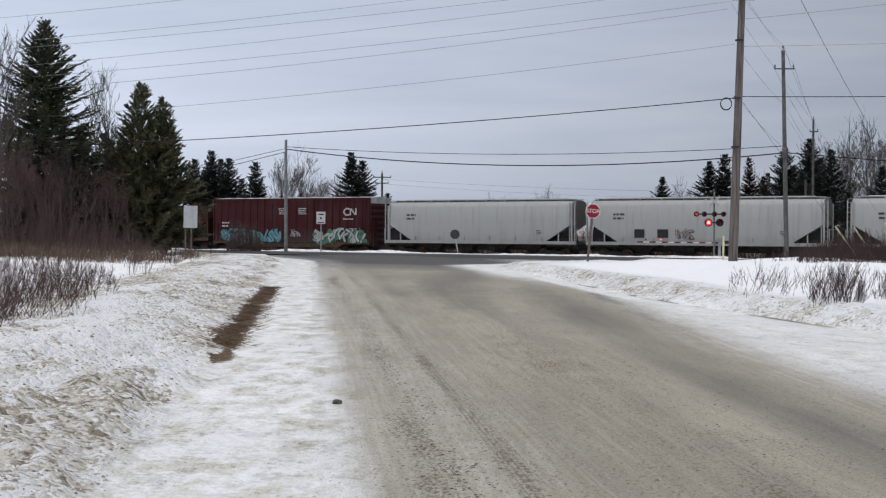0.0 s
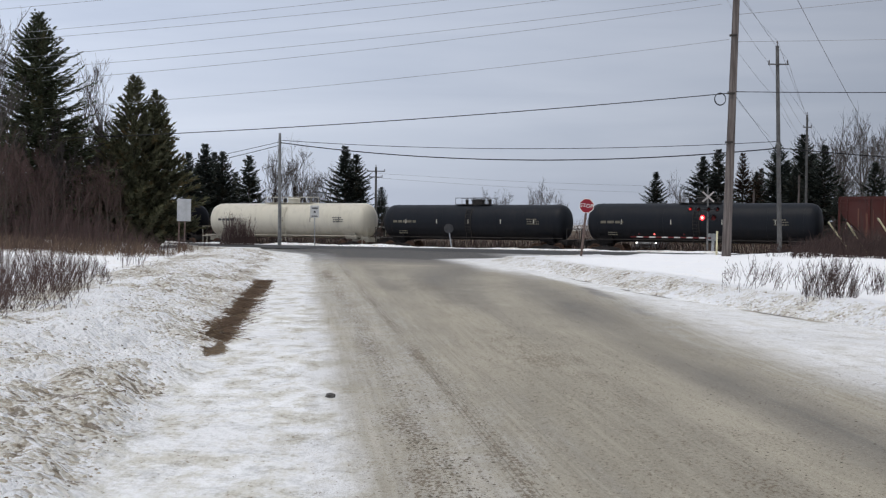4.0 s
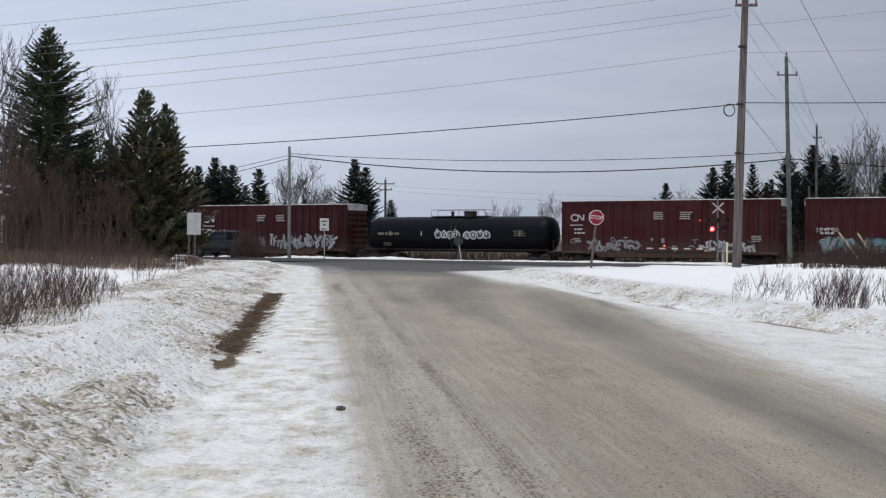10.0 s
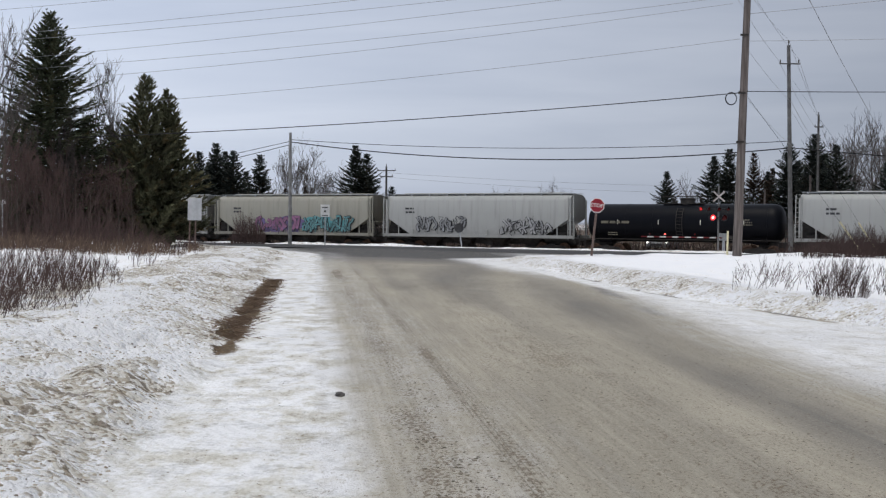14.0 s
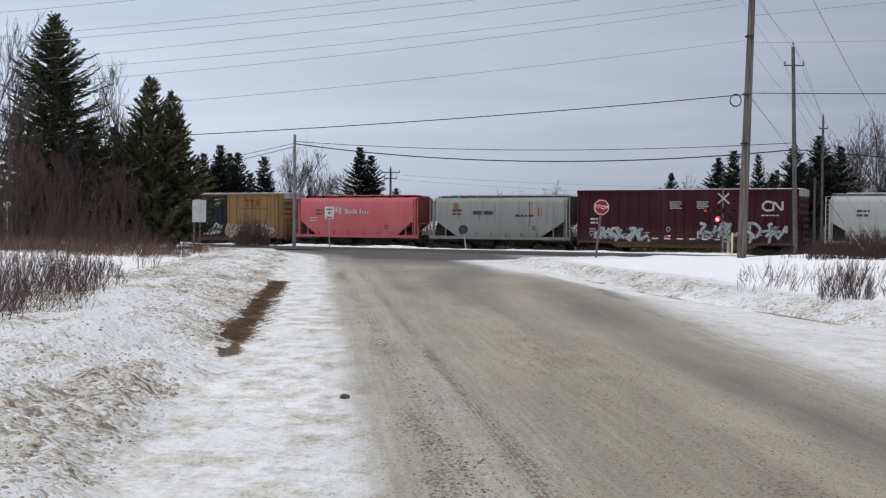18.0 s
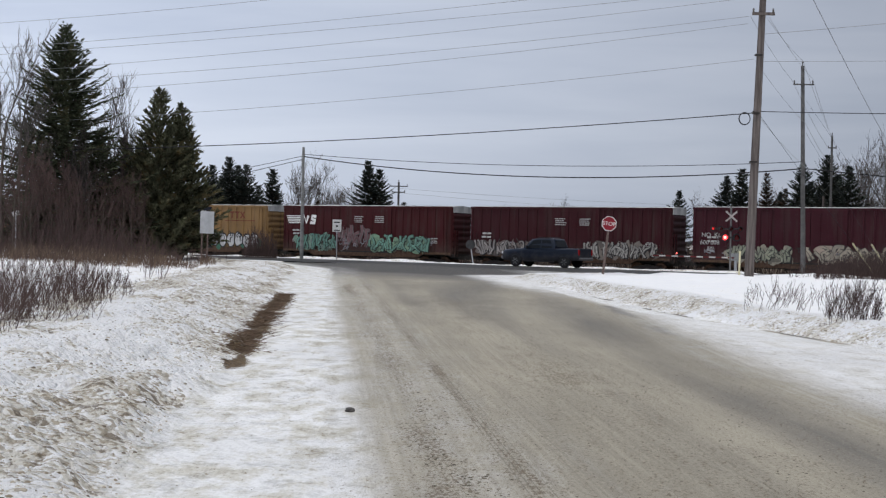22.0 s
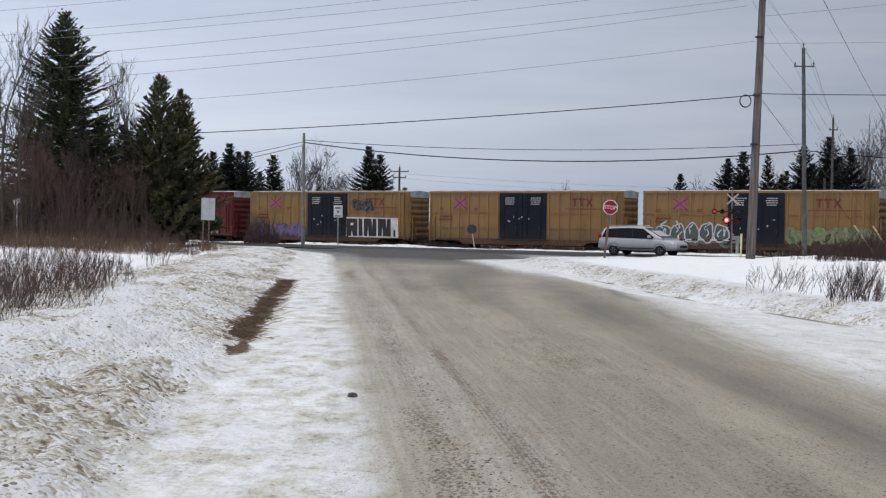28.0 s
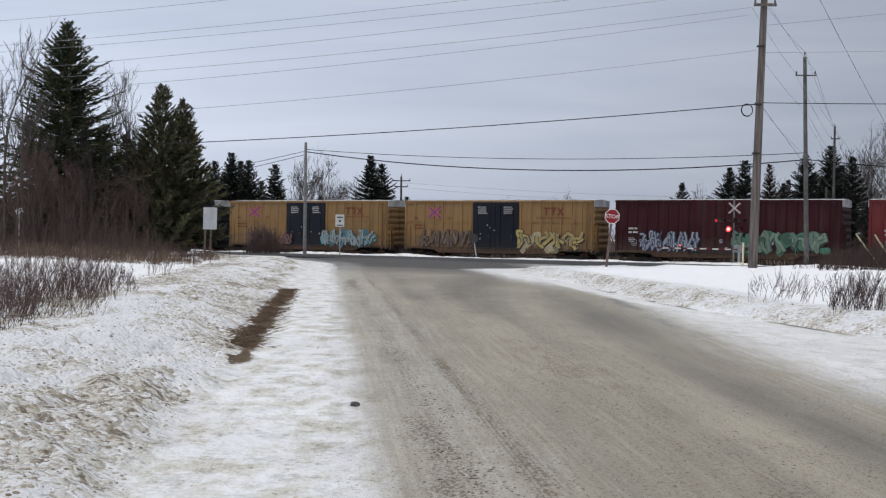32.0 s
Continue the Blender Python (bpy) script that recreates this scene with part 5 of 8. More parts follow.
def emblem_cross(car, x, z, s, y=-1.66):
    sh = Shape()
    sh.mat = 0
    ribbon(sh, [(x - 0.08 * s, z + 0.1 * s), (x + 1.08 * s, z + 0.95 * s)], s * 0.42, y)
    ribbon(sh, [(x - 0.08 * s, z + 0.9 * s), (x + 1.08 * s, z + 0.05 * s)], s * 0.42, y - 0.001)
    sh.mat = 1
    ribbon(sh, [(x - 0.15 * s, z + 0.05 * s), (x + 1.1 * s, z + 0.98 * s)], s * 0.15, y - 0.003)
    ribbon(sh, [(x - 0.1 * s, z + 0.95 * s), (x + 1.1 * s, z)], s * 0.15, y - 0.005)
    part("emblem", sh, [PINK, PURPLE], car, "pink and purple crossed emblem")["kind"] = "stuff"


def block_word(car, x, z, h, w, n, color, y=-1.66, name="emblem"):
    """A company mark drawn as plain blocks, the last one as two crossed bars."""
    sh = Shape()
    for i in range(n - 1):
        x0 = x + i * w
        sh.box(x0, x0 + w * 0.86, y - 0.006, y, z + h * 0.80, z + h)
        sh.box(x0 + w * 0.32, x0 + w * 0.54, y - 0.006, y, z, z + h * 0.80)
    x0 = x + (n - 1) * w
    ribbon(sh, [(x0 + 0.08 * w, z + 0.02), (x0 + 0.85 * w, z + h - 0.02)], w * 0.22, y - 0.004)
    ribbon(sh, [(x0 + 0.08 * w, z + h - 0.02), (x0 + 0.85 * w, z + 0.02)], w * 0.22, y - 0.005)
    part(name, sh, color, car)["kind"] = "stuff"


def oxide_boxcar(left, right, label, mat, seed, top=4.95, emblem=None, pieces=(), tags=((0.75,), 14), doors=2, panels=True):
    car = box_car(label, berth(left, right), right - left, mat, mat, top, doors=doors, door_w=2.4 if doors == 2 else 3.0, posts=14)
    h = (right - left) / 2
    z = top - 1.0
    dy = -1.66
    if panels:
        marks(car, data_block(-0.95, z, 4, 0.95, 0.085, seed) + data_block(1.0, z, 4, 0.95, 0.085, seed + 1), CREAM, y=-1.70)
    marks(car, data_block(-h + 1.0, 2.75, 2, 0.9, 0.16, seed + 2) + data_block(-h + 1.0, 2.1, 3, 0.6, 0.07, seed + 3) + data_block(h - 2.0, 2.3, 4, 0.8, 0.07, seed + 4), CREAM)
    if emblem:
        emblem_rings(car, emblem[0], emblem[1], emblem[2], CREAM)
        marks(car, data_block(emblem[0] - 0.1, emblem[1] - 0.38, 1, 1.3, 0.11, seed), CREAM)
    for i, g in enumerate(pieces):
        graffiti(car, *g, seed=seed * 7 + i, y=-1.72)
    if tags:
        scrawl(car, -h + 0.5, h - 1.2, 1.25, 2.0, [(c * 0.9, c * 0.9, c) if isinstance(c, float) else c for c in tags[0]], tags[1], seed + 50, y=-1.71)
    return car


def yellow_boxcar(left, right, label, seed, pieces=(), tags=None, wide=False):
    car = box_car(label, berth(left, right), right - left, YELLOW, NAVY, 4.95, doors=2, door_w=1.95, posts=14, door_at=0.05)
    h = (right - left) / 2
    for zc in (3.2, 2.05):
        part("side_band", Shape().box(-h + 0.15, -1.95, -1.585, -1.52, zc, zc + 0.09), YELLOW, car)
        part("side_band", Shape().box(2.05, h - 0.15, -1.585, -1.52, zc, zc + 0.09), YELLOW, car)
    emblem_cross(car, -h + 2.35, 3.5, 0.85, -1.60)
    block_word(car, h - 4.0, 3.72, 0.6, 0.56, 3, BROWN_INK, -1.60)
    marks(car, data_block(h - 4.6, 3.5, 1, 3.6, 0.08, seed), BROWN_INK, -1.60)
    marks(car, data_block(-h + 0.9, 3.5, 2, 0.45, 0.07, seed) + data_block(-h + 3.9, 3.5, 2, 0.5, 0.07, seed) + data_block(-h + 0.9, 2.85, 2, 1.2, 0.14, seed), BROWN_INK, -1.60)
    marks(car, data_block(-1.4, 4.3, 4, 0.85, 0.09, seed) + data_block(0.75, 4.3, 4, 0.85, 0.09, seed + 1), CREAM, -1.72)
    rng = random.Random(seed)
    marks(car, [(rng.uniform(-1.6, 1.5), rng.uniform(1.7, 2.9), rng.uniform(0.05, 0.14), rng.uniform(0.05, 0.15)) for i in range(6)], CREAM, -1.72, "paper_label")
    for i, g in enumerate(pieces):
        graffiti(car, *g, seed=seed * 11 + i, y=-1.75 if g[0] < 2 and g[1] > -2 else -1.62)
    if tags:
        scrawl(car, -h + 0.6, h - 1.5, 1.2, 2.1, tags[0], tags[1], seed + 70, y=-1.73)
    return car


def marked_hopper(left, right, label, mat, seed, bays=4, pieces=(), top=4.62, slope=2.1, walk_mat=None):
    car = hopper_car(label, berth(left, right), right - left, mat, bays, top, slope=slope, walk_mat=walk_mat)
    h = (right - left) / 2
    marks(car, data_block(-h + 2.0, 3.35, 2, 0.95, 0.17, seed), INK, -1.585)
    marks(car, data_block(h - 3.2, 2.2, 3, 0.5, 0.07, seed + 1), INK, -1.585)
    for i, g in enumerate(pieces):
        graffiti(car, *g, seed=seed * 13 + i, y=-1.60)
    return car


W, K_ = (0.70, 0.70, 0.68), (0.02, 0.02, 0.025)
TEAL, GREEN, LIME, BLU, PUR, GRY, YEL = (0.10, 0.36, 0.38), (0.06, 0.22, 0.13), (0.25, 0.38, 0.12), (0.10, 0.20, 0.38), (0.17, 0.12, 0.30), (0.40, 0.41, 0.42), (0.55, 0.42, 0.10)
CYAN, RED_, BRN = (0.16, 0.42, 0.48), (0.35, 0.05, 0.05), (0.16, 0.10, 0.09)

CARS = [
    marked_hopper(50.5, 67.3, "white covered hopper car with pink tags", WHITE_CAR, 1, pieces=[(-5.5, -3.9, 2.6, 3.0, 3, (0.5, 0.2, 0.5), (0.3, 0.1, 0.3))]),
    marked_hopper(32.2, 49.4, "long white covered hopper car with black patches", WHITE_CAR, 2),
    marked_hopper(15.1, 31.4, "clean white covered hopper car with round chutes", WHITE_CAR, 3),
    oxide_boxcar(-2.2, 13.75, "oxide red boxcar with teal and white graffiti", OXIDE, 4, emblem=(5.5, 3.45, 0.95), pieces=[(-6.6, -0.9, 1.2, 2.25, 7, CYAN, (0.05, 0.1, 0.12), TEAL), (2.6, 7.4, 1.2, 2.3, 5, W, (0.08, 0.25, 0.15), GREEN)]),
    open_hopper("rusty brown open hopper car with outside posts", berth(-18.0, -2.7), 15.3, BROWN_CAR),
    tank_car("dull grey tank car with a red placard stripe", berth(-36.3, -18.8), 17.5, GREY_TANK, 1.40, stripes=4),
    tank_car("dark grimy grey tank car", berth(-53.7, -37.1), 16.6, GREY_TANK, 1.36, stripes=5),
    tank_car("cream white tank car with a railed platform", berth(-71.1, -54.3), 16.8, WHITE_TANK, 1.43, 2.3, stripes=5, rail_mat=WHITE_TANK),
    tank_car("black tank car with pale reflectors", berth(-88.7, -71.7), 17.0, BLACK_TANK, 1.39, 2.5, stripes=6, dome_at=1.6),
    oxide_boxcar(-105.7, -89.7, "oxide red boxcar with purple and yellow graffiti", OXIDE, 5, emblem=(-7.2, 3.45, 0.8), pieces=[(-6.8, 0.3, 1.2, 2.2, 8, (0.22, 0.2, 0.36), (0.3, 0.28, 0.4), PUR), (2.2, 6.6, 1.2, 2.25, 4, (0.12, 0.42, 0.35), (0.5, 0.4, 0.08), YEL)]),
    oxide_boxcar(-123.3, -107.3, "oxide red boxcar with two pale blue graffiti pieces", OXIDE, 6, pieces=[(-6.6, -1.2, 1.15, 2.2, 6, GRY, (0.15, 0.35, 0.4), CYAN), (1.6, 7.0, 1.15, 2.3, 6, CYAN, (0.5, 0.55, 0.55), TEAL)]),
    oxide_boxcar(-140.9, -124.9, "oxide red boxcar with pale tags", OXIDE, 7, emblem=(-7.2, 3.45, 0.8), pieces=[(-5.8, -2.0, 1.2, 2.0, 5, GRY, BRN), (2.6, 6.2, 1.2, 2.0, 5, W, (0.2, 0.2, 0.2))]),
    tank_car("black tank car with white outlined graffiti", berth(-158.6, -141.5), 17.1, BLACK_TANK, 1.38, 2.4, stripes=5, dome_at=0.8),
    oxide_boxcar(-175.7, -159.7, "dark red boxcar with large white graffiti", OXIDE_DARK, 8, emblem=(-6.7, 3.45, 0.9), pieces=[(-6.2, -2.8, 1.2, 2.75, 4, W, (0.1, 0.05, 0.05)), (0.6, 7.0, 1.2, 2.4, 9, (0.5, 0.52, 0.55), (0.12, 0.1, 0.1))]),
    marked_hopper(-192.4, -176.4, "white covered hopper car with a faint tag", WHITE_CAR, 9),
    tank_car("short black tank car with faded tags", berth(-208.0, -192.9), 15.1, BLACK_TANK, 1.37, stripes=4),
    marked_hopper(-224.7, -208.3, "white covered hopper car with grey bubble graffiti", WHITE_CAR, 10, pieces=[(-4.9, -0.8, 1.65, 2.75, 6, GRY, K_), (2.4, 6.2, 1.5, 2.75, 5, (0.55, 0.55, 0.55), K_)]),
    marked_hopper(-241.7, -225.6, "grey-tan covered hopper car with purple and teal graffiti", TAN_CAR, 11, pieces=[(-3.4, 1.0, 1.45, 2.7, 4, (0.36, 0.14, 0.28), (0.15, 0.1, 0.15), PUR), (1.4, 6.0, 1.55, 2.75, 6, (0.15, 0.40, 0.42), K_, TEAL)]),
    marked_hopper(-259.1, -242.5, "white covered hopper car with dark outlined graffiti", WHITE_CAR, 12, pieces=[(-6.8, -4.4, 1.5, 2.2, 3, (0.6, 0.6, 0.58), (0.45, 0.45, 0.45)), (-1.4, 6.2, 1.55, 2.4, 7, (0.42, 0.42, 0.42), (0.03, 0.03, 0.03), (0.5, 0.5, 0.5))]),
    oxide_boxcar(-276.8, -260.8, "maroon boxcar with silver block graffiti", MAROON, 13, top=5.0, emblem=(5.6, 3.45, 1.1), pieces=[(-6.3, -2.6, 1.2, 2.15, 4, W, (0.25, 0.35, 0.4)), (1.4, 7.0, 1.2, 2.55, 5, (0.58, 0.58, 0.58), K_)]),
    marked_hopper(-289.2, -277.3, "short grey covered hopper car with rust stains", GREY_CAR, 14, bays=2, top=4.6, slope=2.1),
    marked_hopper(-302.0, -290.2, "short coral red covered hopper car", CORAL, 15, bays=2, top=4.65, slope=1.7, walk_mat=DARK_STEEL),
    yellow_boxcar(-319.2, -303.3, "ochre yellow boxcar with dark doors and white graffiti", 16, pieces=[(-6.7, -2.0, 1.2, 2.25, 8, (0.50, 0.47, 0.40), (0.05, 0.045, 0.04), (0.34, 0.28, 0.20)), (-1.9, 1.9, 1.2, 2.3, 6, (0.62, 0.62, 0.60), K_), (2.1, 6.8, 1.2, 2.2, 6, (0.50, 0.40, 0.26), (0.16, 0.11, 0.07), (0.40, 0.33, 0.24))]),
    oxide_boxcar(-337.0, -321.1, "maroon boxcar with a grey graffiti cloud", MAROON, 17, top=5.0, panels=False, pieces=[(-5.4, -0.8, 1.2, 2.25, 6, (0.40, 0.42, 0.30), (0.06, 0.06, 0.05), (0.36, 0.33, 0.25)), (0.2, 6.3, 1.2, 2.3, 6, (0.50, 0.44, 0.34), (0.10, 0.08, 0.07), (0.46, 0.36, 0.28))], doors=2),
    oxide_boxcar(-354.6, -338.5, "dark red boxcar with scribbled graffiti", OXIDE_DARK, 18, pieces=[(-7.4, -1.0, 1.2, 2.3, 10, (0.42, 0.38, 0.36), (0.06, 0.05, 0.05), (0.22, 0.17, 0.15)), (1.6, 7.0, 1.2, 2.3, 9, (0.48, 0.46, 0.42), (0.06, 0.05, 0.05), (0.24, 0.20, 0.17))]),
    oxide_boxcar(-372.4, -356.2, "red boxcar with a striped white emblem and green graffiti", OXIDE, 19, pieces=[(-6.6, -2.6, 1.25, 2.45, 6, (0.16, 0.38, 0.30), (0.04, 0.09, 0.07), (0.20, 0.34, 0.26)), (-2.2, 0.4, 1.5, 3.3, 3, (0.16, 0.05, 0.06), (0.26, 0.20, 0.20)), (0.8, 6.2, 1.25, 2.5, 6, (0.20, 0.44, 0.34), (0.03, 0.07, 0.05), (0.22, 0.38, 0.24))], tags=((0.5, 0.4), 26)),
    yellow_boxcar(-390.2, -374.1, "ochre yellow boxcar with silver graffiti on green", 20),
    yellow_boxcar(-407.9, -391.8, "ochre yellow boxcar with white scribbled graffiti", 21, pieces=[(-6.6, -2.2, 1.25, 2.4, 6, (0.55, 0.53, 0.5), K_), (2.2, 6.0, 1.25, 2.2, 5, (0.5, 0.5, 0.5), (0.25, 0.2, 0.12))]),
    oxide_boxcar(-425.7, -409.4, "blue boxcar with turquoise graffiti", BLUE, 22, panels=False, pieces=[(-7.6, -2.2, 1.2, 2.3, 7, (0.10, 0.38, 0.36), (0.08, 0.25, 0.25), TEAL), (2.8, 7.4, 1.2, 2.2, 6, W, K_)]),
    yellow_boxcar(-443.3, -427.2, "ochre yellow boxcar with outlined bubble graffiti", 23, pieces=[(2.4, 7.6, 1.2, 2.3, 6, (0.30, 0.33, 0.16), (0.4, 0.42, 0.22), LIME)]),
    yellow_boxcar(-460.9, -444.8, "clean ochre yellow boxcar with dark doors", 24),
    yellow_boxcar(-478.6, -462.7, "ochre yellow boxcar with black and white block graffiti", 25, pieces=[(-7.2, -2.2, 1.2, 2.1, 6, (0.22, 0.16, 0.36), (0.3, 0.22, 0.42), PUR), (2.7, 4.6, 3.3, 4.1, 3, (0.10, 0.11, 0.11), K_)]),
    oxide_boxcar(-496.3, -480.4, "bright red boxcar with two grey graffiti pieces", RED_BRIGHT, 26, pieces=[(-6.6, -2.6, 1.2, 2.5, 6, (0.45, 0.42, 0.40), (0.08, 0.06, 0.06)), (1.2, 6.2, 1.2, 2.4, 7, (0.50, 0.48, 0.46), (0.1, 0.08, 0.08))], tags=((0.5, 0.35), 12)),
    oxide_boxcar(-513.9, -498.0, "dark red boxcar with blue and green graffiti", OXIDE_DARK, 27, panels=False, pieces=[(-6.0, -1.8, 1.2, 2.6, 8, (0.45, 0.50, 0.58), (0.06, 0.08, 0.15)), (1.0, 6.8, 1.2, 2.6, 6, (0.22, 0.34, 0.24), (0.10, 0.18, 0.14), GREEN)]),
    yellow_boxcar(-531.7, -515.6, "ochre yellow boxcar with brown and golden graffiti", 28, pieces=[(-6.6, -2.2, 1.2, 2.5, 7, (0.24, 0.15, 0.10), (0.12, 0.08, 0.06)), (2.0, 7.0, 1.2, 2.5, 4, (0.60, 0.45, 0.14), K_, (0.5, 0.42, 0.25))]),
    yellow_boxcar(-549.4, -533.3, "ochre yellow boxcar with red and turquoise graffiti", 29, pieces=[(-6.0, -1.4, 1.2, 2.2, 7, (0.28, 0.12, 0.10), (0.15, 0.08, 0.07)), (1.8, 6.8, 1.2, 2.4, 8, (0.45, 0.50, 0.50), (0.12, 0.25, 0.28), CYAN)]),
    oxide_boxcar(-567.1, -551.1, "plain dark navy blue boxcar", NAVY, 30, panels=False, tags=None),
    oxide_boxcar(-584.8, -568.8, "plain dark navy blue boxcar", NAVY, 31, panels=False, tags=None),
]

# marks of single cars
BY = {c["label"]: c for c in CARS}
striped = BY["red boxcar with a striped white emblem and green graffiti"]
part("emblem", (lambda sh: [sh.prism([(-7.75 + 0.06 * i, 3.95 - 0.14 * i), (-6.35 + 0.09 * i, 3.95 - 0.14 * i), (-6.33 + 0.09 * i, 4.03 - 0.14 * i), (-7.77 + 0.06 * i, 4.03 - 0.14 * i)], -1.612, -1.602) for i in range(5)] and sh)(Shape()), WHITE_PAINT, striped, "white horizontal stripes of an emblem")
slant = Shape()
for x in (-6.15, -5.35):
    ribbon(slant, [(x, 3.38), (x + 0.18, 4.02), (x + 0.42, 3.42), (x + 0.62, 4.03)] if x < -6 else [(x + 0.62, 3.95), (x + 0.2, 4.0), (x + 0.15, 3.75), (x + 0.5, 3.66), (x + 0.45, 3.42), (x, 3.44)], 0.25, -1.605)
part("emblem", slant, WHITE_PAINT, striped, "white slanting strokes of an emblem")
blue_car = BY["blue boxcar with turquoise graffiti"]
marks(blue_car, [(4.3 + 0.66 * i + dx, 3.45 + dz, w_, h_) for i in range(4) for dx, dz, w_, h_ in ((0, 0, 0.12, 0.5), (0.32, 0, 0.12, 0.5), (0.1, 0.2 if i % 2 else 0.4, 0.24, 0.1))], WHITE_PAINT, -1.62, "emblem")
coral = BY["short coral red covered hopper car"]
marks(coral, [(-2.2, 3.15, 0.22, 0.42), (-1.9, 3.25, 0.2, 0.42), (-1.6, 3.15, 0.25, 0.5), (-1.0, 3.12, 0.10, 0.42)] + [(-0.86 + 0.215 * i, 3.14, 0.15, 0.26 if i % 3 else 0.36) for i in range(5)] + [(0.42 + 0.24 * i, 3.14, 0.12, 0.36 if i == 0 else 0.24) for i in range(4)], CREAM, -1.59, "emblem")
marks(coral, data_block(-4.4, 2.75, 2, 0.8, 0.13, 3), CREAM, -1.59)
grey_car = BY["short grey covered hopper car with rust stains"]
marks(grey_car, data_block(-2.2, 3.1, 1, 1.9, 0.34, 5) + data_block(1.4, 2.95, 1, 1.6, 0.2, 6), INK, -1.59, "emblem")
RUST_RUN = spray((0.26, 0.10, 0.04))
for x, z0_, z1_, wd in ((-3.75, 3.1, 4.0, 0.16), (-3.55, 3.3, 4.0, 0.12), (-3.4, 2.7, 3.9, 0.05), (2.6, 2.2, 4.1, 0.10), (2.8, 3.2, 4.1, 0.05), (3.35, 3.0, 3.6, 0.15), (3.6, 2.9, 3.6, 0.07), (-1.6, 2.6, 3.1, 0.08)):
    sh_ = Shape()
    ribbon(sh_, [(x, z0_), (x + 0.04, (z0_ + z1_) / 2), (x, z1_)], wd, -1.588)
    part("rust_stain", sh_, RUST_RUN, grey_car, "orange rust run")
patched = BY["long white covered hopper car with black patches"]
marks(patched, [(-4.9, 1.75, 0.75, 0.6), (-3.2, 1.75, 0.8, 0.6)], BLACK_PAINT, -1.59, "patch")
graffiti(patched, -1.7, -0.7, 1.7, 2.4, 2, (0.5, 0.45, 0.4), (0.15, 0.1, 0.08), None, 5, -1.59)
numbered = BY["oxide red boxcar with two pale blue graffiti pieces"]
words(numbered, "35 47 00", -7.3, 2.62, 0.42, CREAM, -1.61)
scribbled = BY["maroon boxcar with a grey graffiti cloud"]
words(scribbled, "NO  KL", -7.3, 2.85, 0.42, CREAM, -1.61)
words(scribbled, "600 008", -7.4, 2.32, 0.42, CREAM, -1.61)
black_tank = CARS[12]
for x0_, x1_ in ((-1.6, 0.6), (0.9, 3.2)):
    bubbles(black_tank, x0_, x1_, 2.05, 2.75, 4, (0.03, 0.03, 0.035), (0.75, 0.76, 0.78), None, int(x0_ * 10) + 40, -1.41)
green_piece = BY["ochre yellow boxcar with silver graffiti on green"]
bubbles(green_piece, -5.4, 0.5, 1.2, 2.6, 6, (0.8, 0.8, 0.79), K_, GREEN, 301, -1.74)
bubbles(green_piece, 2.1, 7.2, 1.2, 2.5, 6, (0.8, 0.8, 0.79), K_, GREEN, 302, -1.62)
block_piece = BY["ochre yellow boxcar with black and white block graffiti"]
PALE_SPRAY, BLACK_SPRAY = spray((0.62, 0.60, 0.58)), spray((0.010, 0.010, 0.012))
part("graffiti", Shape().prism([(1.9, 1.14), (6.95, 1.14), (6.9, 2.72), (1.85, 2.78)], -1.626, -1.60), PALE_SPRAY, block_piece, "white ground of blocky spray paint")
for x0_, wd in ((2.02, 1.05), (3.2, 0.36), (3.70, 1.2), (5.05, 1.2)):
    part("graffiti", Shape().prism([(x0_, 1.24), (x0_ + wd, 1.24), (x0_ + wd - 0.03, 2.64), (x0_ - 0.03, 2.66)], -1.634, -1.627), BLACK_SPRAY, block_piece, "black block of spray paint")
    if wd > 1.1:
        cut = Shape().prism([(x0_ + 0.34, 1.24), (x0_ + 0.46, 1.24), (x0_ + 0.40, 2.05)], -1.642, -1.636).prism([(x0_ + 0.72, 2.65), (x0_ + 0.84, 2.65), (x0_ + 0.78, 1.85)], -1.642, -1.636)
        part("graffiti", cut, PALE_SPRAY, block_piece, "white gap in blocky spray paint")
    elif wd > 0.6:
        cut = Shape().prism([(x0_ + 0.38, 2.1), (x0_ + 0.66, 2.1), (x0_ + 0.66, 2.3), (x0_ + 0.38, 2.3)], -1.642, -1.636).prism([(x0_ + 0.45, 1.24), (x0_ + 0.62, 1.24), (x0_ + 0.5, 1.75)], -1.642, -1.636)
        part("graffiti", cut, PALE_SPRAY, block_piece, "white gap in blocky spray paint")
part("graffiti", Shape().box(6.5, 6.68, -1.634, -1.627, 1.2, 1.75), BLACK_SPRAY, block_piece, "black block of spray paint")
outlined = BY["ochre yellow boxcar with outlined bubble graffiti"]
bubbles(outlined, -7.0, -1.8, 1.15, 2.6, 5, (0.10, 0.15, 0.13), (0.85, 0.86, 0.86), (0.2, 0.22, 0.2), 305, -1.62)
rusty = BY["rusty brown open hopper car with outside posts"]
marks(rusty, [(-3.6 + 0.52 * i, 2.45, 0.17, 0.22) for i in range(10) if i not in (2, 5, 8)], CREAM, -1.66)
marks(rusty, [(-2.0 + 0.8 * i, 3.15, 0.42, 0.6) for i in range(6)], spray((0.11, 0.04, 0.025)), -1.60, "faded_letters")
RUST_STREAK = spray((0.115, 0.038, 0.02))
rng_r = random.Random(91)
runs = Shape()
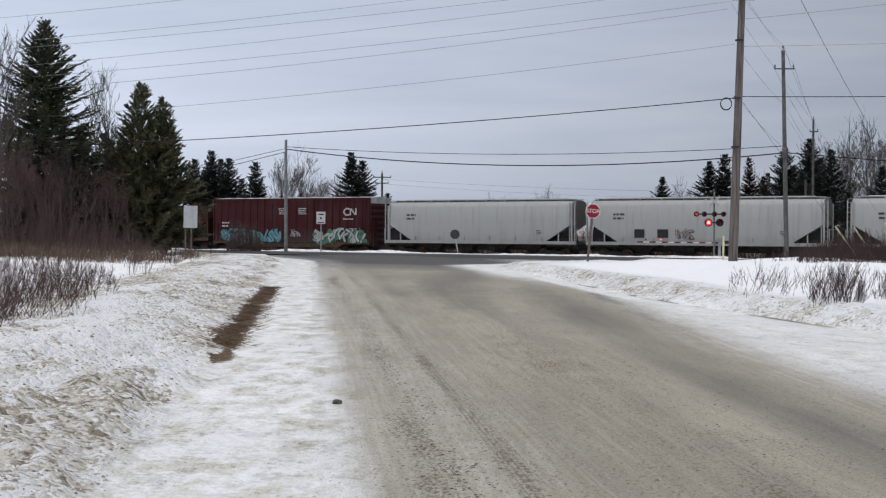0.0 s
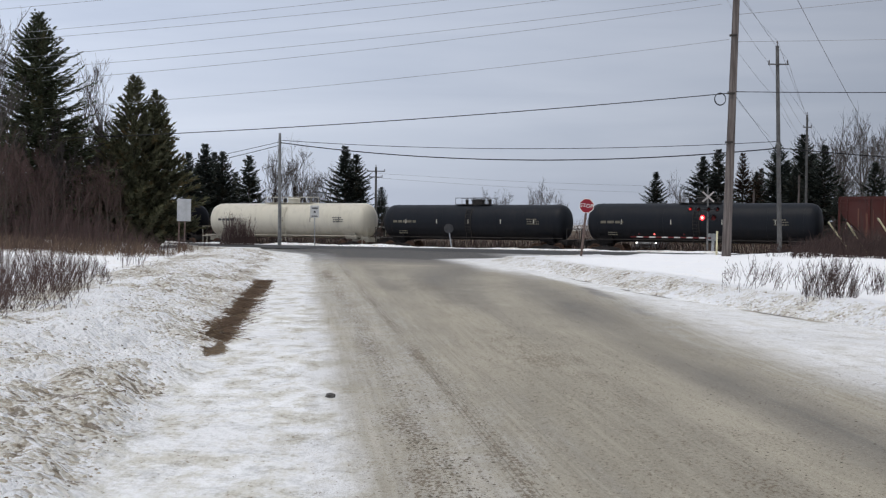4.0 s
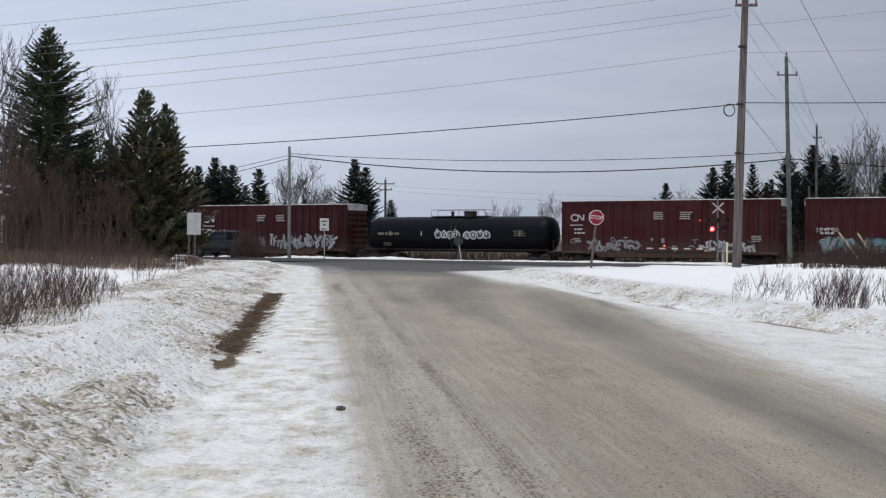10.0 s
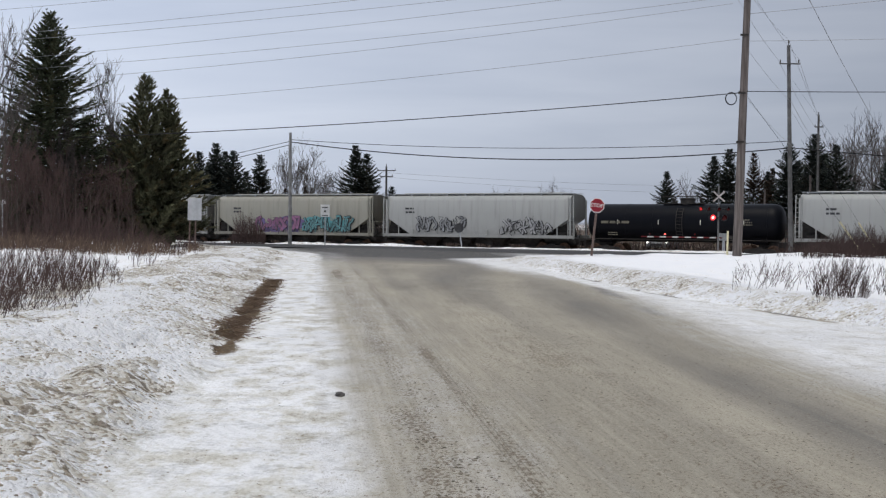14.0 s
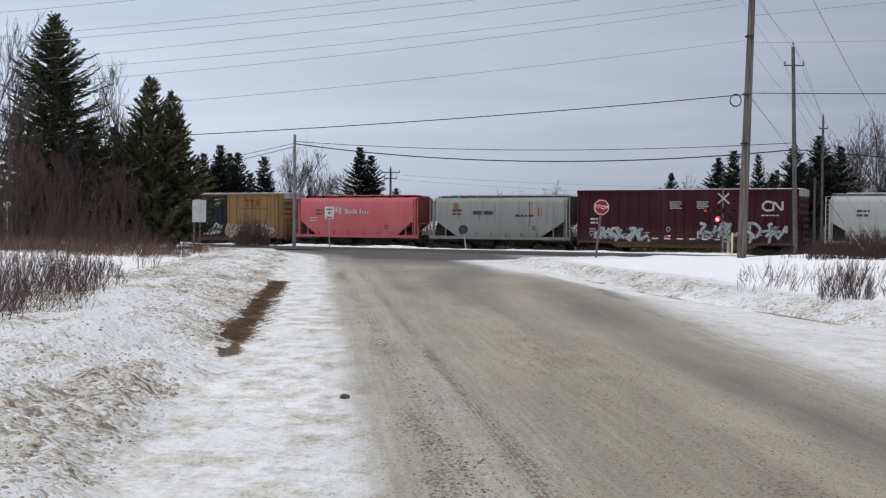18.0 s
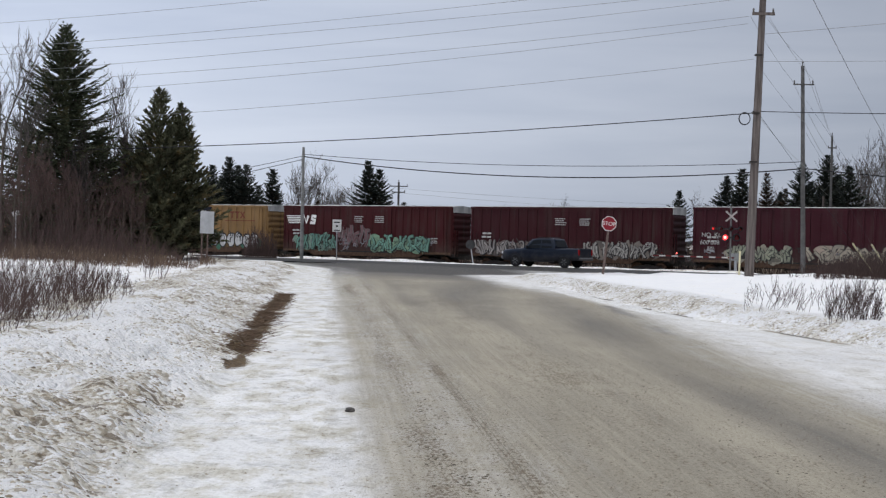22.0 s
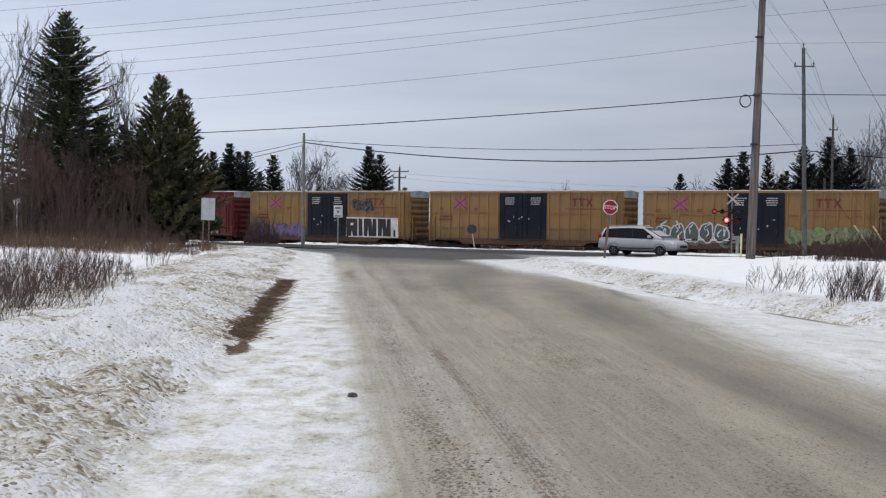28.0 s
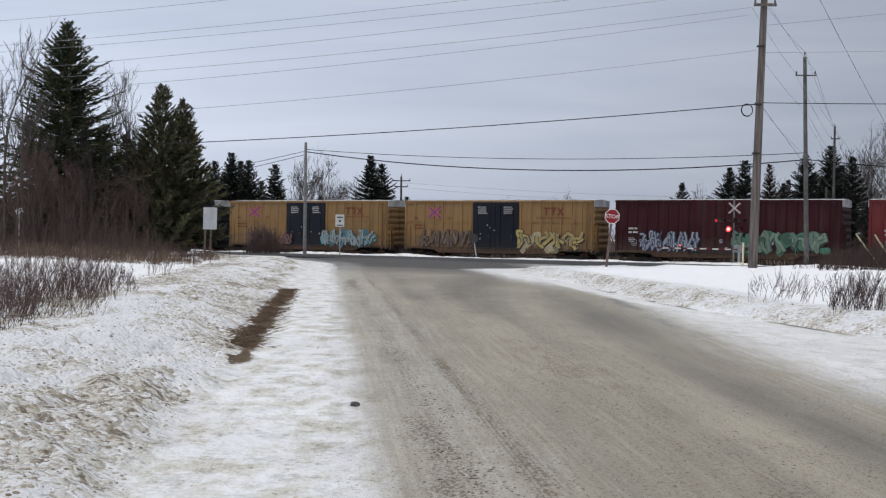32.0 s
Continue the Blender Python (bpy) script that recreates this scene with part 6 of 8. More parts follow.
for i in range(46):
    x = rng_r.uniform(-6.8, 6.8)
    z1_ = rng_r.uniform(3.0, 3.9)
    ribbon(runs, [(x, z1_), (x + rng_r.uniform(-0.03, 0.03), z1_ - rng_r.uniform(0.3, 0.9)), (x, z1_ - rng_r.uniform(1.0, 1.6))], rng_r.uniform(0.03, 0.14), -1.575 - 0.0004 * i)
part("rust_stain", runs, RUST_STREAK, rusty, "orange-brown rust runs down the side")["kind"] = "stuff"


# ---- trees and brush ----
BARK = plain("grey_bark", (0.10, 0.085, 0.07), 0.9, 0.0, 5, 0.35, 0.6)
TWIG = plain("reddish_brown_twigs", (0.094, 0.062, 0.056), 0.9, 0.0, 3, 0.3, 0.0)
GREY_TWIG = plain("grey_twigs", (0.088, 0.076, 0.071), 0.9, 0.0, 3, 0.25, 0.0)
DRY_GRASS = plain("dry_grass", (0.165, 0.115, 0.08), 0.9, 0.0, 2, 0.4, 0.0)
DRY_STEM = plain("dry_weed_stems", (0.080, 0.050, 0.043), 0.9, 0.0, 3, 0.3, 0.0)


def needles(name, color):
    m, ns, ls, p = shade(name)
    geo = ns.new("ShaderNodeNewGeometry")
    n = noise_at(ns, ls, 1.2, 3)
    c = mixed(ns, ls, geo.outputs["Random Per Island"], [k * 0.55 for k in color], [k * 1.5 for k in color])
    c = mixed(ns, ls, step(ns, ls, n, 0.5, 0.8), c, (color[0] * 1.5, color[1] * 1.05, color[2] * 0.8))
    ls.new(c, p.inputs["Base Color"])
    p.inputs["Roughness"].default_value = 0.9
    p.inputs["Specular IOR Level"].default_value = 0.05
    return m


SPRUCE = needles("spruce_needles", (0.078, 0.090, 0.058))
CEDAR = needles("cedar_fronds", (0.112, 0.115, 0.072))
BROWN_NEEDLES = needles("browned_needles", (0.062, 0.046, 0.036))
FAR_SPRUCE = needles("far_spruce_needles", (0.056, 0.066, 0.058))


def spray_leaf(sh, p, d, up, length, width, rng):
    """One flat spray of needles: a narrow, notched leaf shape along d."""
    d = d.normalized()
    s = d.cross(up)
    s = s.normalized() if s.length > 0.01 else d.orthogonal().normalized()
    s = s * math.cos(rng.uniform(-0.9, 0.9)) + up * math.sin(rng.uniform(-0.9, 0.9))
    w = width
    pts = [p, p + d * length * 0.3 + s * w, p + d * length * 0.5 + s * w * 0.45, p + d * length * 0.72 + s * w * 0.6, p + d * length,
           p + d * length * 0.68 - s * w * 0.65, p + d * length * 0.48 - s * w * 0.4, p + d * length * 0.28 - s * w]
    sh.add(pts, [(0, 1, 2, 7), (2, 3, 4, 5), (2, 5, 6, 7)])


def spruce(h, radius, seed, leaf=1.0, droop=0.25, bare=0.08, thick=1.0, full=1.0, shape=1.0, wild=0.2):
    """Meshes of a spruce: trunk with its boughs, and twigs of needles along every bough, which droops and turns up at its tip."""
    rng = random.Random(seed)
    tr, cr = Shape(), Shape()
    tr.rod((0, 0, -0.3), (0, 0, h * 0.97), h * 0.014 + 0.04, 0.015, 8)
    z = h * bare
    up = Vector((0, 0, 1))
    while z < h * 0.985:
        k = (z - h * bare) / (h * (1 - bare))
        reach = radius * (1 - k) ** shape * (0.55 + 0.45 * min(1, k * 5 + 0.5))
        n = max(4, int((5 + 4 * (1 - k)) * full))
        turn = rng.uniform(0, 6.28)
        for i in range(n):
            an = turn + i * 6.283 / n + rng.uniform(-0.35, 0.35)
            r = reach * rng.uniform(0.55, 1.12) * (1 + wild * math.sin(2 * an + z * 0.9) + 0.5 * wild * math.sin(5 * an - z * 1.7)) + 0.10
            tilt = 0.75 * k ** 1.5 - droop * (1 - k) + rng.uniform(-1, 1) * wild * 0.6
            curl = rng.uniform(0.05, 0.32)
            base = Vector((0, 0, min(h * 0.97, z + rng.uniform(-1, 1) * 0.14)))
            side = Vector((math.cos(an), math.sin(an), 0))
            place = lambda f: base + side * (r * f) + up * (r * (tilt * f + curl * (f * f - 0.35 * f)))
            if r > 0.4:
                tr.rod(base, place(0.5), 0.012 + 0.010 * r, 0.010, 4, False).rod(place(0.5), place(0.95), 0.010, 0.004, 4, False)
            m = max(3, int(r / (0.15 * leaf)))
            for j in range(m):
                f = 0.12 + 0.88 * (j + rng.random()) / m
                q = place(f)
                fan = leaf * (0.30 + 0.42 * min(1.0, r / 1.6) * math.sin(math.pi * min(1.0, 0.25 + 0.70 * f)))
                for sgn in (-1, 1, rng.choice((-0.3, 0.3))):
                    sw = sgn * rng.uniform(0.55, 1.15) * (1.15 - 0.5 * f)
                    dd = Vector((math.cos(an + sw), math.sin(an + sw), tilt + curl * f - rng.uniform(-0.15, 0.5)))
                    spray_leaf(cr, q, dd, up, fan * rng.uniform(0.55, 1.0), leaf * rng.uniform(0.055, 0.10) * thick, rng)
        z += leaf * (0.17 + 0.24 * (1 - k)) * rng.uniform(0.7, 1.3)
    return tr, cr


def cedar(h, radius, seed, leaf=0.55):
    """Meshes of a cedar: upswept boughs of feathery fronds with an uneven, gappy outline."""
    rng = random.Random(seed)
    tr, cr = Shape(), Shape()
    tr.rod((0, 0, -0.3), (0, 0, h * 0.95), h * 0.014 + 0.05, 0.02, 8)
    up = Vector((0, 0, 1))
    core = [[(math.cos(t) * radius * f * rng.uniform(0.7, 1.2), math.sin(t) * radius * f * rng.uniform(0.7, 1.2), h * z + rng.uniform(-0.2, 0.2)) for t in np.linspace(0, 5.7, 11)] for z, f in ((0.03, 0.20), (0.2, 0.27), (0.38, 0.18), (0.52, 0.05))]
    cr.loft(core)
    for i in range(int(62 * h)):
        k = rng.random() ** 1.1
        z = 0.3 + k * (h - 0.45)
        an = rng.uniform(0, 6.28)
        lobes = 1 + 0.22 * math.sin(3 * an + z * 1.1) + 0.20 * math.sin(5 * an - z * 2.3)
        rmax = radius * lobes * (1 - k) ** 0.80 * (0.75 + 0.25 * min(1, k * 6)) * rng.uniform(0.7, 1.1) + 0.05
        r0 = rmax * rng.uniform(0.05, 0.45)
        rise = rng.uniform(0.15, 0.75) + 0.5 * k
        base = Vector((math.cos(an) * r0, math.sin(an) * r0, z - 0.3 * rise * (rmax - r0)))
        d = Vector((math.cos(an), math.sin(an), rise)).normalized()
        length = (rmax - r0) * 1.05 + 0.12
        tip = base + d * length
        tr.rod(base, tip, 0.014, 0.004, 3, False)
        m = max(4, int(length / 0.10))
        for j in range(m):
            f = 0.15 + 0.85 * (j + rng.random()) / m
            q = base + d * length * f
            for sgn in (-1, 1, 0):
                sw = sgn * rng.uniform(0.3, 1.1)
                dd = Vector((math.cos(an + sw), math.sin(an + sw), rise + rng.uniform(-0.6, 0.7)))
                spray_leaf(cr, q, dd, up, leaf * rng.uniform(0.35, 0.75) * (1 - 0.35 * k), leaf * rng.uniform(0.08, 0.16), rng)
    return tr, cr


def bare_tree(h, seed, spread=0.5, thick=1.0, depth=5, trunk=0.3, fine=0.006):
    """Meshes of a leafless tree: trunk and limbs, and the finer rising twigs."""
    rng = random.Random(seed)
    tr, cr = Shape(), Shape()

    def grow(p, d, length, r, level):
        n = 4 if level < 2 else 3
        for i in range(n):
            bend = 0.06 + 0.015 * level
            d2 = (d + Vector((rng.gauss(0, bend), rng.gauss(0, bend), 0.05 + 0.012 * level))).normalized()
            q = p + d2 * length / n
            r2 = max(fine * 0.7, r * (1 - 0.5 / n * (i + 1) * 0.6))
            (tr if level < 2 else cr).rod(p, q, r, r2, 6 if level < 1 else (4 if level < 3 else 3), False)
            if level < depth and (level > 0 or i > 0 or trunk < 0.25):
                for b in range(1 if level > 1 else rng.choice((1, 2, 2))):
                    an = rng.uniform(0, 6.28)
                    side = Vector((math.cos(an), math.sin(an), rng.uniform(0.2, 0.9)))
                    d3 = (d2 * (1 - spread) + side * spread).normalized()
                    grow(q, d3, length * rng.uniform(0.42, 0.66) * (1 - 0.12 * i), max(fine, r2 * 0.6), level + 1)
            p, d, r = q, d2, r2
        if level < depth - 1:
            grow(p, d, length * 0.5, max(fine, r * 0.85), level + 2)

    grow(Vector((0, 0, -0.2)), Vector((rng.gauss(0, 0.04), rng.gauss(0, 0.04), 1)), h * 0.62, h * 0.010 * thick, 0)
    return tr, cr


def plant_tree(name, meshes, x, y, label, category, turn=0.0, size=1.0, mats=(None, None), z=None, group=""):
    zz = ground_z(x, y) if z is None else z
    ob = thing(name, pose(x, y, zz, 0, 0, turn), label, category, group)
    for nm, me in zip(("trunk", "crown"), meshes):
        p = part(nm, me, None, ob)
        p.scale = (size, size, size)
    return ob


def tree_meshes(name, shapes, trunk_mat, crown_mat):
    return shapes[0].mesh(name + "_trunk", trunk_mat), shapes[1].mesh(name + "_crown", crown_mat)


def at_px(u, y):
    """Across the picture: the x of a line of sight u, at the distance y."""
    return (u - 784) / 2150.0 * y


BIG_SPRUCE = tree_meshes("spruce", spruce(12.2, 5.0, 1, 0.66, 0.10, full=1.45, shape=0.95, wild=0.22), BARK, SPRUCE)
MID_SPRUCE = tree_meshes("spruce", spruce(8.0, 2.1, 2, 0.8, 0.15), BARK, SPRUCE)
CEDAR_A = tree_meshes("cedar", cedar(9.4, 3.2, 3), BARK, CEDAR)
CEDAR_B = tree_meshes("cedar", cedar(8.2, 2.1, 4), BARK, CEDAR)
FAR_A = tree_meshes("far_spruce", spruce(11.0, 4.0, 5, 0.85, 0.10, thick=1.0, full=1.45, wild=0.30), BARK, FAR_SPRUCE)
FAR_B = tree_meshes("far_spruce", spruce(9.0, 2.9, 6, 0.85, 0.05, thick=1.0, full=1.4, wild=0.30), BARK, FAR_SPRUCE)
FAR_C = tree_meshes("far_spruce", spruce(10.0, 3.6, 7, 0.85, 0.12, thick=1.0, full=1.3, wild=0.34), BARK, FAR_SPRUCE)
FAR_BROWN = tree_meshes("browned_conifer", spruce(10.6, 2.9, 9, 0.85, 0.0, thick=0.8, full=1.2, wild=0.34), BARK, BROWN_NEEDLES)
BARE_A = tree_meshes("bare_tree", bare_tree(11, 11, 0.40, 1.0, 5, fine=0.009), BARK, GREY_TWIG)
BARE_B = tree_meshes("bare_tree", bare_tree(9, 12, 0.45, 1.0, 5, fine=0.009), BARK, GREY_TWIG)
BARE_C = tree_meshes("bare_tree", bare_tree(8, 13, 0.38, trunk=0.2, depth=5, fine=0.008), BARK, TWIG)
# grey twigs of the far trees, with distance haze lightened into the colour
HAZED_TWIG = plain("hazed_grey_twigs", (0.112, 0.100, 0.094), 0.9, 0.0, 3, 0.25, 0.0)
FAR_BARE_A = tree_meshes("far_bare_tree", bare_tree(13, 14, 0.50, 1.1, 5, fine=0.012), HAZED_TWIG, HAZED_TWIG)
FAR_BARE_B = tree_meshes("far_bare_tree", bare_tree(12, 15, 0.54, 1.05, 5, 0.2, fine=0.012), HAZED_TWIG, HAZED_TWIG)

# the wood beside the road: one tall spruce, a pair of cedars, and bare saplings between
plant_tree("spruce", BIG_SPRUCE, at_px(80, 66), 66, "tall dark spruce tree with drooping boughs", "tree", 20, 1.04)
plant_tree("cedar", CEDAR_A, at_px(250, 68), 68, "bushy dark green cedar tree beside the road", "tree", 50, 1.02)
plant_tree("cedar", CEDAR_B, at_px(290, 69), 69, "narrower dark green cedar tree", "tree", 140, 1.08)
for u, y, t, s in ((15, 72, 80, 1.0), (140, 70, 10, 0.9), (195, 72, 200, 0.85), (-60, 68, 120, 1.15), (40, 62, 300, 0.8), (150, 74, 30, 0.98), (185, 75, 95, 0.92), (216, 74, 160, 0.86), (112, 72, 250, 0.95), (168, 70, 310, 0.7)):
    plant_tree("spruce", MID_SPRUCE, at_px(u, y), y, "dark green spruce tree among bare saplings", "tree", t, s)
for i, (u, y, s, ms) in enumerate(((5, 61, 0.92, BARE_A), (-30, 64, 1.05, BARE_A), (165, 72, 1.0, BARE_B), (195, 74, 1.0, BARE_A), (60, 60, 0.62, BARE_C), (110, 60, 0.6, BARE_C), (25, 58, 0.65, BARE_C), (150, 61, 0.55, BARE_C), (-10, 57, 0.6, BARE_C), (215, 76, 0.9, BARE_B), (85, 58, 0.5, BARE_C), (130, 64, 0.75, BARE_B), (45, 63, 0.8, BARE_B), (185, 64, 0.6, BARE_C), (225, 65, 0.5, BARE_C), (0, 66, 0.95, BARE_B), (32, 68, 0.85, BARE_A), (120, 66, 0.8, BARE_B), (150, 70, 0.95, BARE_A), (180, 68, 0.9, BARE_B), (95, 62, 0.65, BARE_C), (205, 62, 0.55, BARE_C), (15, 60, 0.7, BARE_C))):
    plant_tree("bare_tree", ms, at_px(u, y), y, "leafless grey-brown deciduous tree", "tree", i * 67, s)

# beyond the railway
FAR = [(497, 140, 0.56, FAR_BROWN), (533, 143, 0.60, FAR_BROWN), (562, 150, 0.5, FAR_BROWN), (470, 150, 0.55, FAR_C), (590, 155, 0.5, FAR_BROWN), (375, 132, 0.97, FAR_A), (405, 130, 1.08, FAR_B), (452, 134, 1.06, FAR_B), (345, 128, 0.95, FAR_C), (361, 142, 0.9, FAR_C), (391, 144, 0.95, FAR_A), (428, 146, 0.82, FAR_C), (622, 136, 0.98, FAR_A), (641, 137, 1.10, FAR_B), (686, 150, 0.66, FAR_C),
       (1172, 150, 0.97, FAR_B), (1255, 140, 0.92, FAR_A), (1282, 138, 1.2, FAR_B), (1325, 142, 1.0, FAR_BROWN), (1358, 148, 0.86, FAR_BROWN), (1388, 138, 1.05, FAR_A), (1432, 140, 1.16, FAR_A), (1470, 136, 1.12, FAR_C), (1418, 134, 0.95, FAR_B), (1404, 146, 1.0, FAR_C), (1452, 144, 0.98, FAR_A), (1560, 120, 0.85, FAR_C), (1440, 150, 1.0, FAR_B), (1350, 150, 0.8, FAR_A), (1500, 130, 0.7, FAR_B)]
for i, (u, y, s, ms) in enumerate(FAR):
    plant_tree("spruce", ms, at_px(u, y), y, "browned thin conifer beyond the railway" if ms is FAR_BROWN else "dark spruce tree beyond the railway", "tree", i * 53, s, z=-0.5)
FAR_BARE = [(503, 148, 0.88, FAR_BARE_B), (535, 150, 0.9, FAR_BARE_A), (556, 156, 0.78, FAR_BARE_B), (590, 168, 0.74, FAR_BARE_A), (490, 150, 0.85, FAR_BARE_A), (520, 155, 0.82, FAR_BARE_B), (545, 152, 0.78, FAR_BARE_A), (580, 170, 0.72, FAR_BARE_B), (872, 230, 0.66, FAR_BARE_A), (888, 235, 0.68, FAR_BARE_B), (906, 232, 0.64, FAR_BARE_A), (945, 230, 0.74, FAR_BARE_B), (964, 228, 0.78, FAR_BARE_A), (982, 235, 0.74, FAR_BARE_B), (1000, 232, 0.62, FAR_BARE_A),
            (1210, 200, 0.8, FAR_BARE_A), (1225, 205, 0.72, FAR_BARE_B), (1345, 170, 0.8, FAR_BARE_A), (1415, 150, 1.05, FAR_BARE_B), (1500, 150, 1.15, FAR_BARE_A), (1530, 145, 1.2, FAR_BARE_B), (1560, 150, 1.1, FAR_BARE_A), (1590, 145, 1.1, FAR_BARE_B), (1475, 155, 1.0, FAR_BARE_B), (1515, 138, 1.12, FAR_BARE_B), (1546, 140, 1.14, FAR_BARE_A), (1574, 138, 1.1, FAR_BARE_B), (1490, 140, 0.9, FAR_BARE_A), (560, 165, 0.7, FAR_BARE_A), (600, 175, 0.68, FAR_BARE_B)]
for i, (u, y, s, ms) in enumerate(FAR_BARE):
    plant_tree("bare_tree", ms, at_px(u, y), y, "leafless deciduous tree beyond the railway", "tree", i * 41, s, z=-0.5)


def stems(rng, sh, x, y, h, lean, r=0.008, twigs=4):
    """One dry stem with a few side twigs."""
    p = Vector((x, y, ground_z(x, y) - 0.03))
    d = Vector((rng.gauss(0.45 * lean, lean), rng.gauss(0, lean), 1)).normalized()
    q = p + d * h
    sh.rod(p, q, r, r * 0.4, 3, False)
    for i in range(twigs):
        f = rng.uniform(0.35, 0.95)
        a = rng.uniform(0, 6.28)
        e = p + d * h * f
        sh.rod(e, e + Vector((math.cos(a) * 0.45, math.sin(a) * 0.45, 0.9)) * h * rng.uniform(0.12, 0.32), r * 0.6, r * 0.3, 3, False)


def thicket(name, spots, mat, label, seed, kind="brush", twigs=4):
    """Stems in wedges of the view: rows of (slope from, slope to, y from, y to, count, heights, lean, thickness); a slope is x over y."""
    rng = random.Random(seed)
    sh = Shape()
    for q0, q1, y0, y1, n, h0, h1, lean, r in spots:
        for i in range(n):
            y = rng.uniform(y0, y1)
            f = rng.random()
            x = y * (q0 + (q1 - q0) * f)
            edge = 0.35 + 0.65 * min(1, 5 * min(f, 1 - f))
            clump = 0.5 + 0.5 * math.sin(x * 1.9 + 0.7 * y) * math.sin(y * 1.3 - x * 0.5)
            if kind == "weeds" and rng.random() > clump * 1.3 + 0.12:
                continue
            stems(rng, sh, x, y, rng.uniform(h0, h1) * (0.6 + 0.5 * clump) * edge, lean, r, twigs)
    ob = new(name, sh.mesh(name, mat))
    return tagged(ob, label, kind, "", "stuff")


thicket("weed_stems", [(-0.40, -0.352, 15.2, 20, 150, 0.4, 1.0, 0.42, 0.0042), (-0.40, -0.33, 17.5, 24, 120, 0.4, 1.0, 0.42, 0.0045), (-0.40, -0.285, 20.5, 30, 330, 0.4, 0.95, 0.36, 0.0048), (-0.40, -0.295, 17.8, 22.5, 240, 0.45, 0.95, 0.42, 0.0043), (-0.335, -0.268, 22, 30, 150, 0.35, 0.8, 0.36, 0.005), (-0.40, -0.275, 27, 40, 300, 0.4, 1.0, 0.32, 0.006), (-0.40, -0.28, 38, 48, 90, 0.4, 0.9, 0.30, 0.007), (-0.264, -0.235, 36, 46, 40, 0.3, 0.7, 0.25, 0.007), (-0.26, -0.205, 44, 54, 36, 0.3, 0.7, 0.25, 0.008)], DRY_STEM, "dry weed stems sticking out of snow", 61, "weeds", 6)
thicket("brush", [(-0.40, -0.225, 54, 60, 620, 0.6, 1.8, 0.38, 0.010), (-0.40, -0.24, 58, 66, 520, 1.0, 2.8, 0.34, 0.012), (-0.42, -0.28, 54, 66, 360, 1.8, 4.0, 0.24, 0.013), (-0.225, -0.205, 60, 68, 60, 0.4, 1.0, 0.25, 0.012), (-0.178, -0.150, 86, 89, 260, 1.2, 2.6, 0.16, 0.014)], TWIG, "reddish brown leafless brush at the wood's edge", 62)
thicket("tall_dry_grass", [(-0.40, -0.215, 51, 58, 1500, 0.35, 1.0, 0.42, 0.009), (-0.215, -0.200, 58, 66, 120, 0.3, 0.6, 0.3, 0.01)], DRY_GRASS, "pale brown dry grass along the brush", 63, "grass", 2)
thicket("roadside_weeds", [(0.235, 0.31, 26, 37, 190, 0.25, 0.7, 0.38, 0.0062), (0.30, 0.37, 28, 40, 90, 0.25, 0.6, 0.25, 0.006), (-0.21, -0.17, 62, 74, 40, 0.3, 0.6, 0.3, 0.01)], DRY_STEM, "sparse dry weeds in the snow field", 64, "weeds")
DARK_TWIG = plain("dark_red_twigs", (0.055, 0.036, 0.032), 0.9, 0.0, 3, 0.3, 0.0)
thicket("bushes", [(0.300, 0.346, 23.0, 25.4, 170, 0.45, 1.05, 0.32, 0.0058), (0.355, 0.375, 25, 27, 40, 0.3, 0.6, 0.3, 0.006)], DARK_TWIG, "leafless reddish bushes in the snow", 65, "bush", 6)


thicket("undergrowth", [(0.292, 0.42, 52, 70, 2100, 0.5, 1.6, 0.30, 0.013), (0.27, 0.30, 56, 70, 160, 0.4, 0.9, 0.3, 0.011)], DARK_TWIG, "dark reddish leafless undergrowth by the railway", 68, "bush", 5)
rng1 = random.Random(66)
far_brush = Shape()
for i in range(2600):
    q = TRACK_A + rng1.uniform(-75, 75) * TRACK_D + rng1.uniform(7, 22) * TRACK_N
    p = Vector((q.x, q.y, -0.75))
    hgt = rng1.uniform(0.6, 1.4) if rng1.random() < 0.5 else rng1.uniform(1.4, 3.3)
    d = Vector((rng1.gauss(0, 0.2), rng1.gauss(0, 0.2), 1)).normalized()
    far_brush.rod(p, p + d * hgt, 0.03, 0.012, 3, False)
    for k in range(3):
        e = p + d * hgt * rng1.uniform(0.3, 0.9)
        far_brush.rod(e, e + Vector((rng1.gauss(0, 0.5), rng1.gauss(0, 0.5), 0.8)) * hgt * 0.35, 0.015, 0.006, 3, False)
rng2 = random.Random(67)
for i in range(3600):
    q = TRACK_A + rng2.uniform(-45, 62) * TRACK_D + rng2.uniform(5.5, 10) * TRACK_N
    p = Vector((q.x, q.y, -0.9))
    d = Vector((rng2.gauss(0, 0.3), rng2.gauss(0, 0.3), 1)).normalized()
    far_brush.mat = 1
    far_brush.rod(p, p + d * rng2.uniform(0.5, 1.5), 0.04, 0.015, 3, False)
tagged(new("trackside_brush", far_brush.mesh("trackside_brush", [TWIG, plain("dark_undergrowth", (0.045, 0.034, 0.029), 0.9, 0.0, 3, 0.3, 0.0)])), "low brown brush beyond the railway", "brush", "", "stuff")


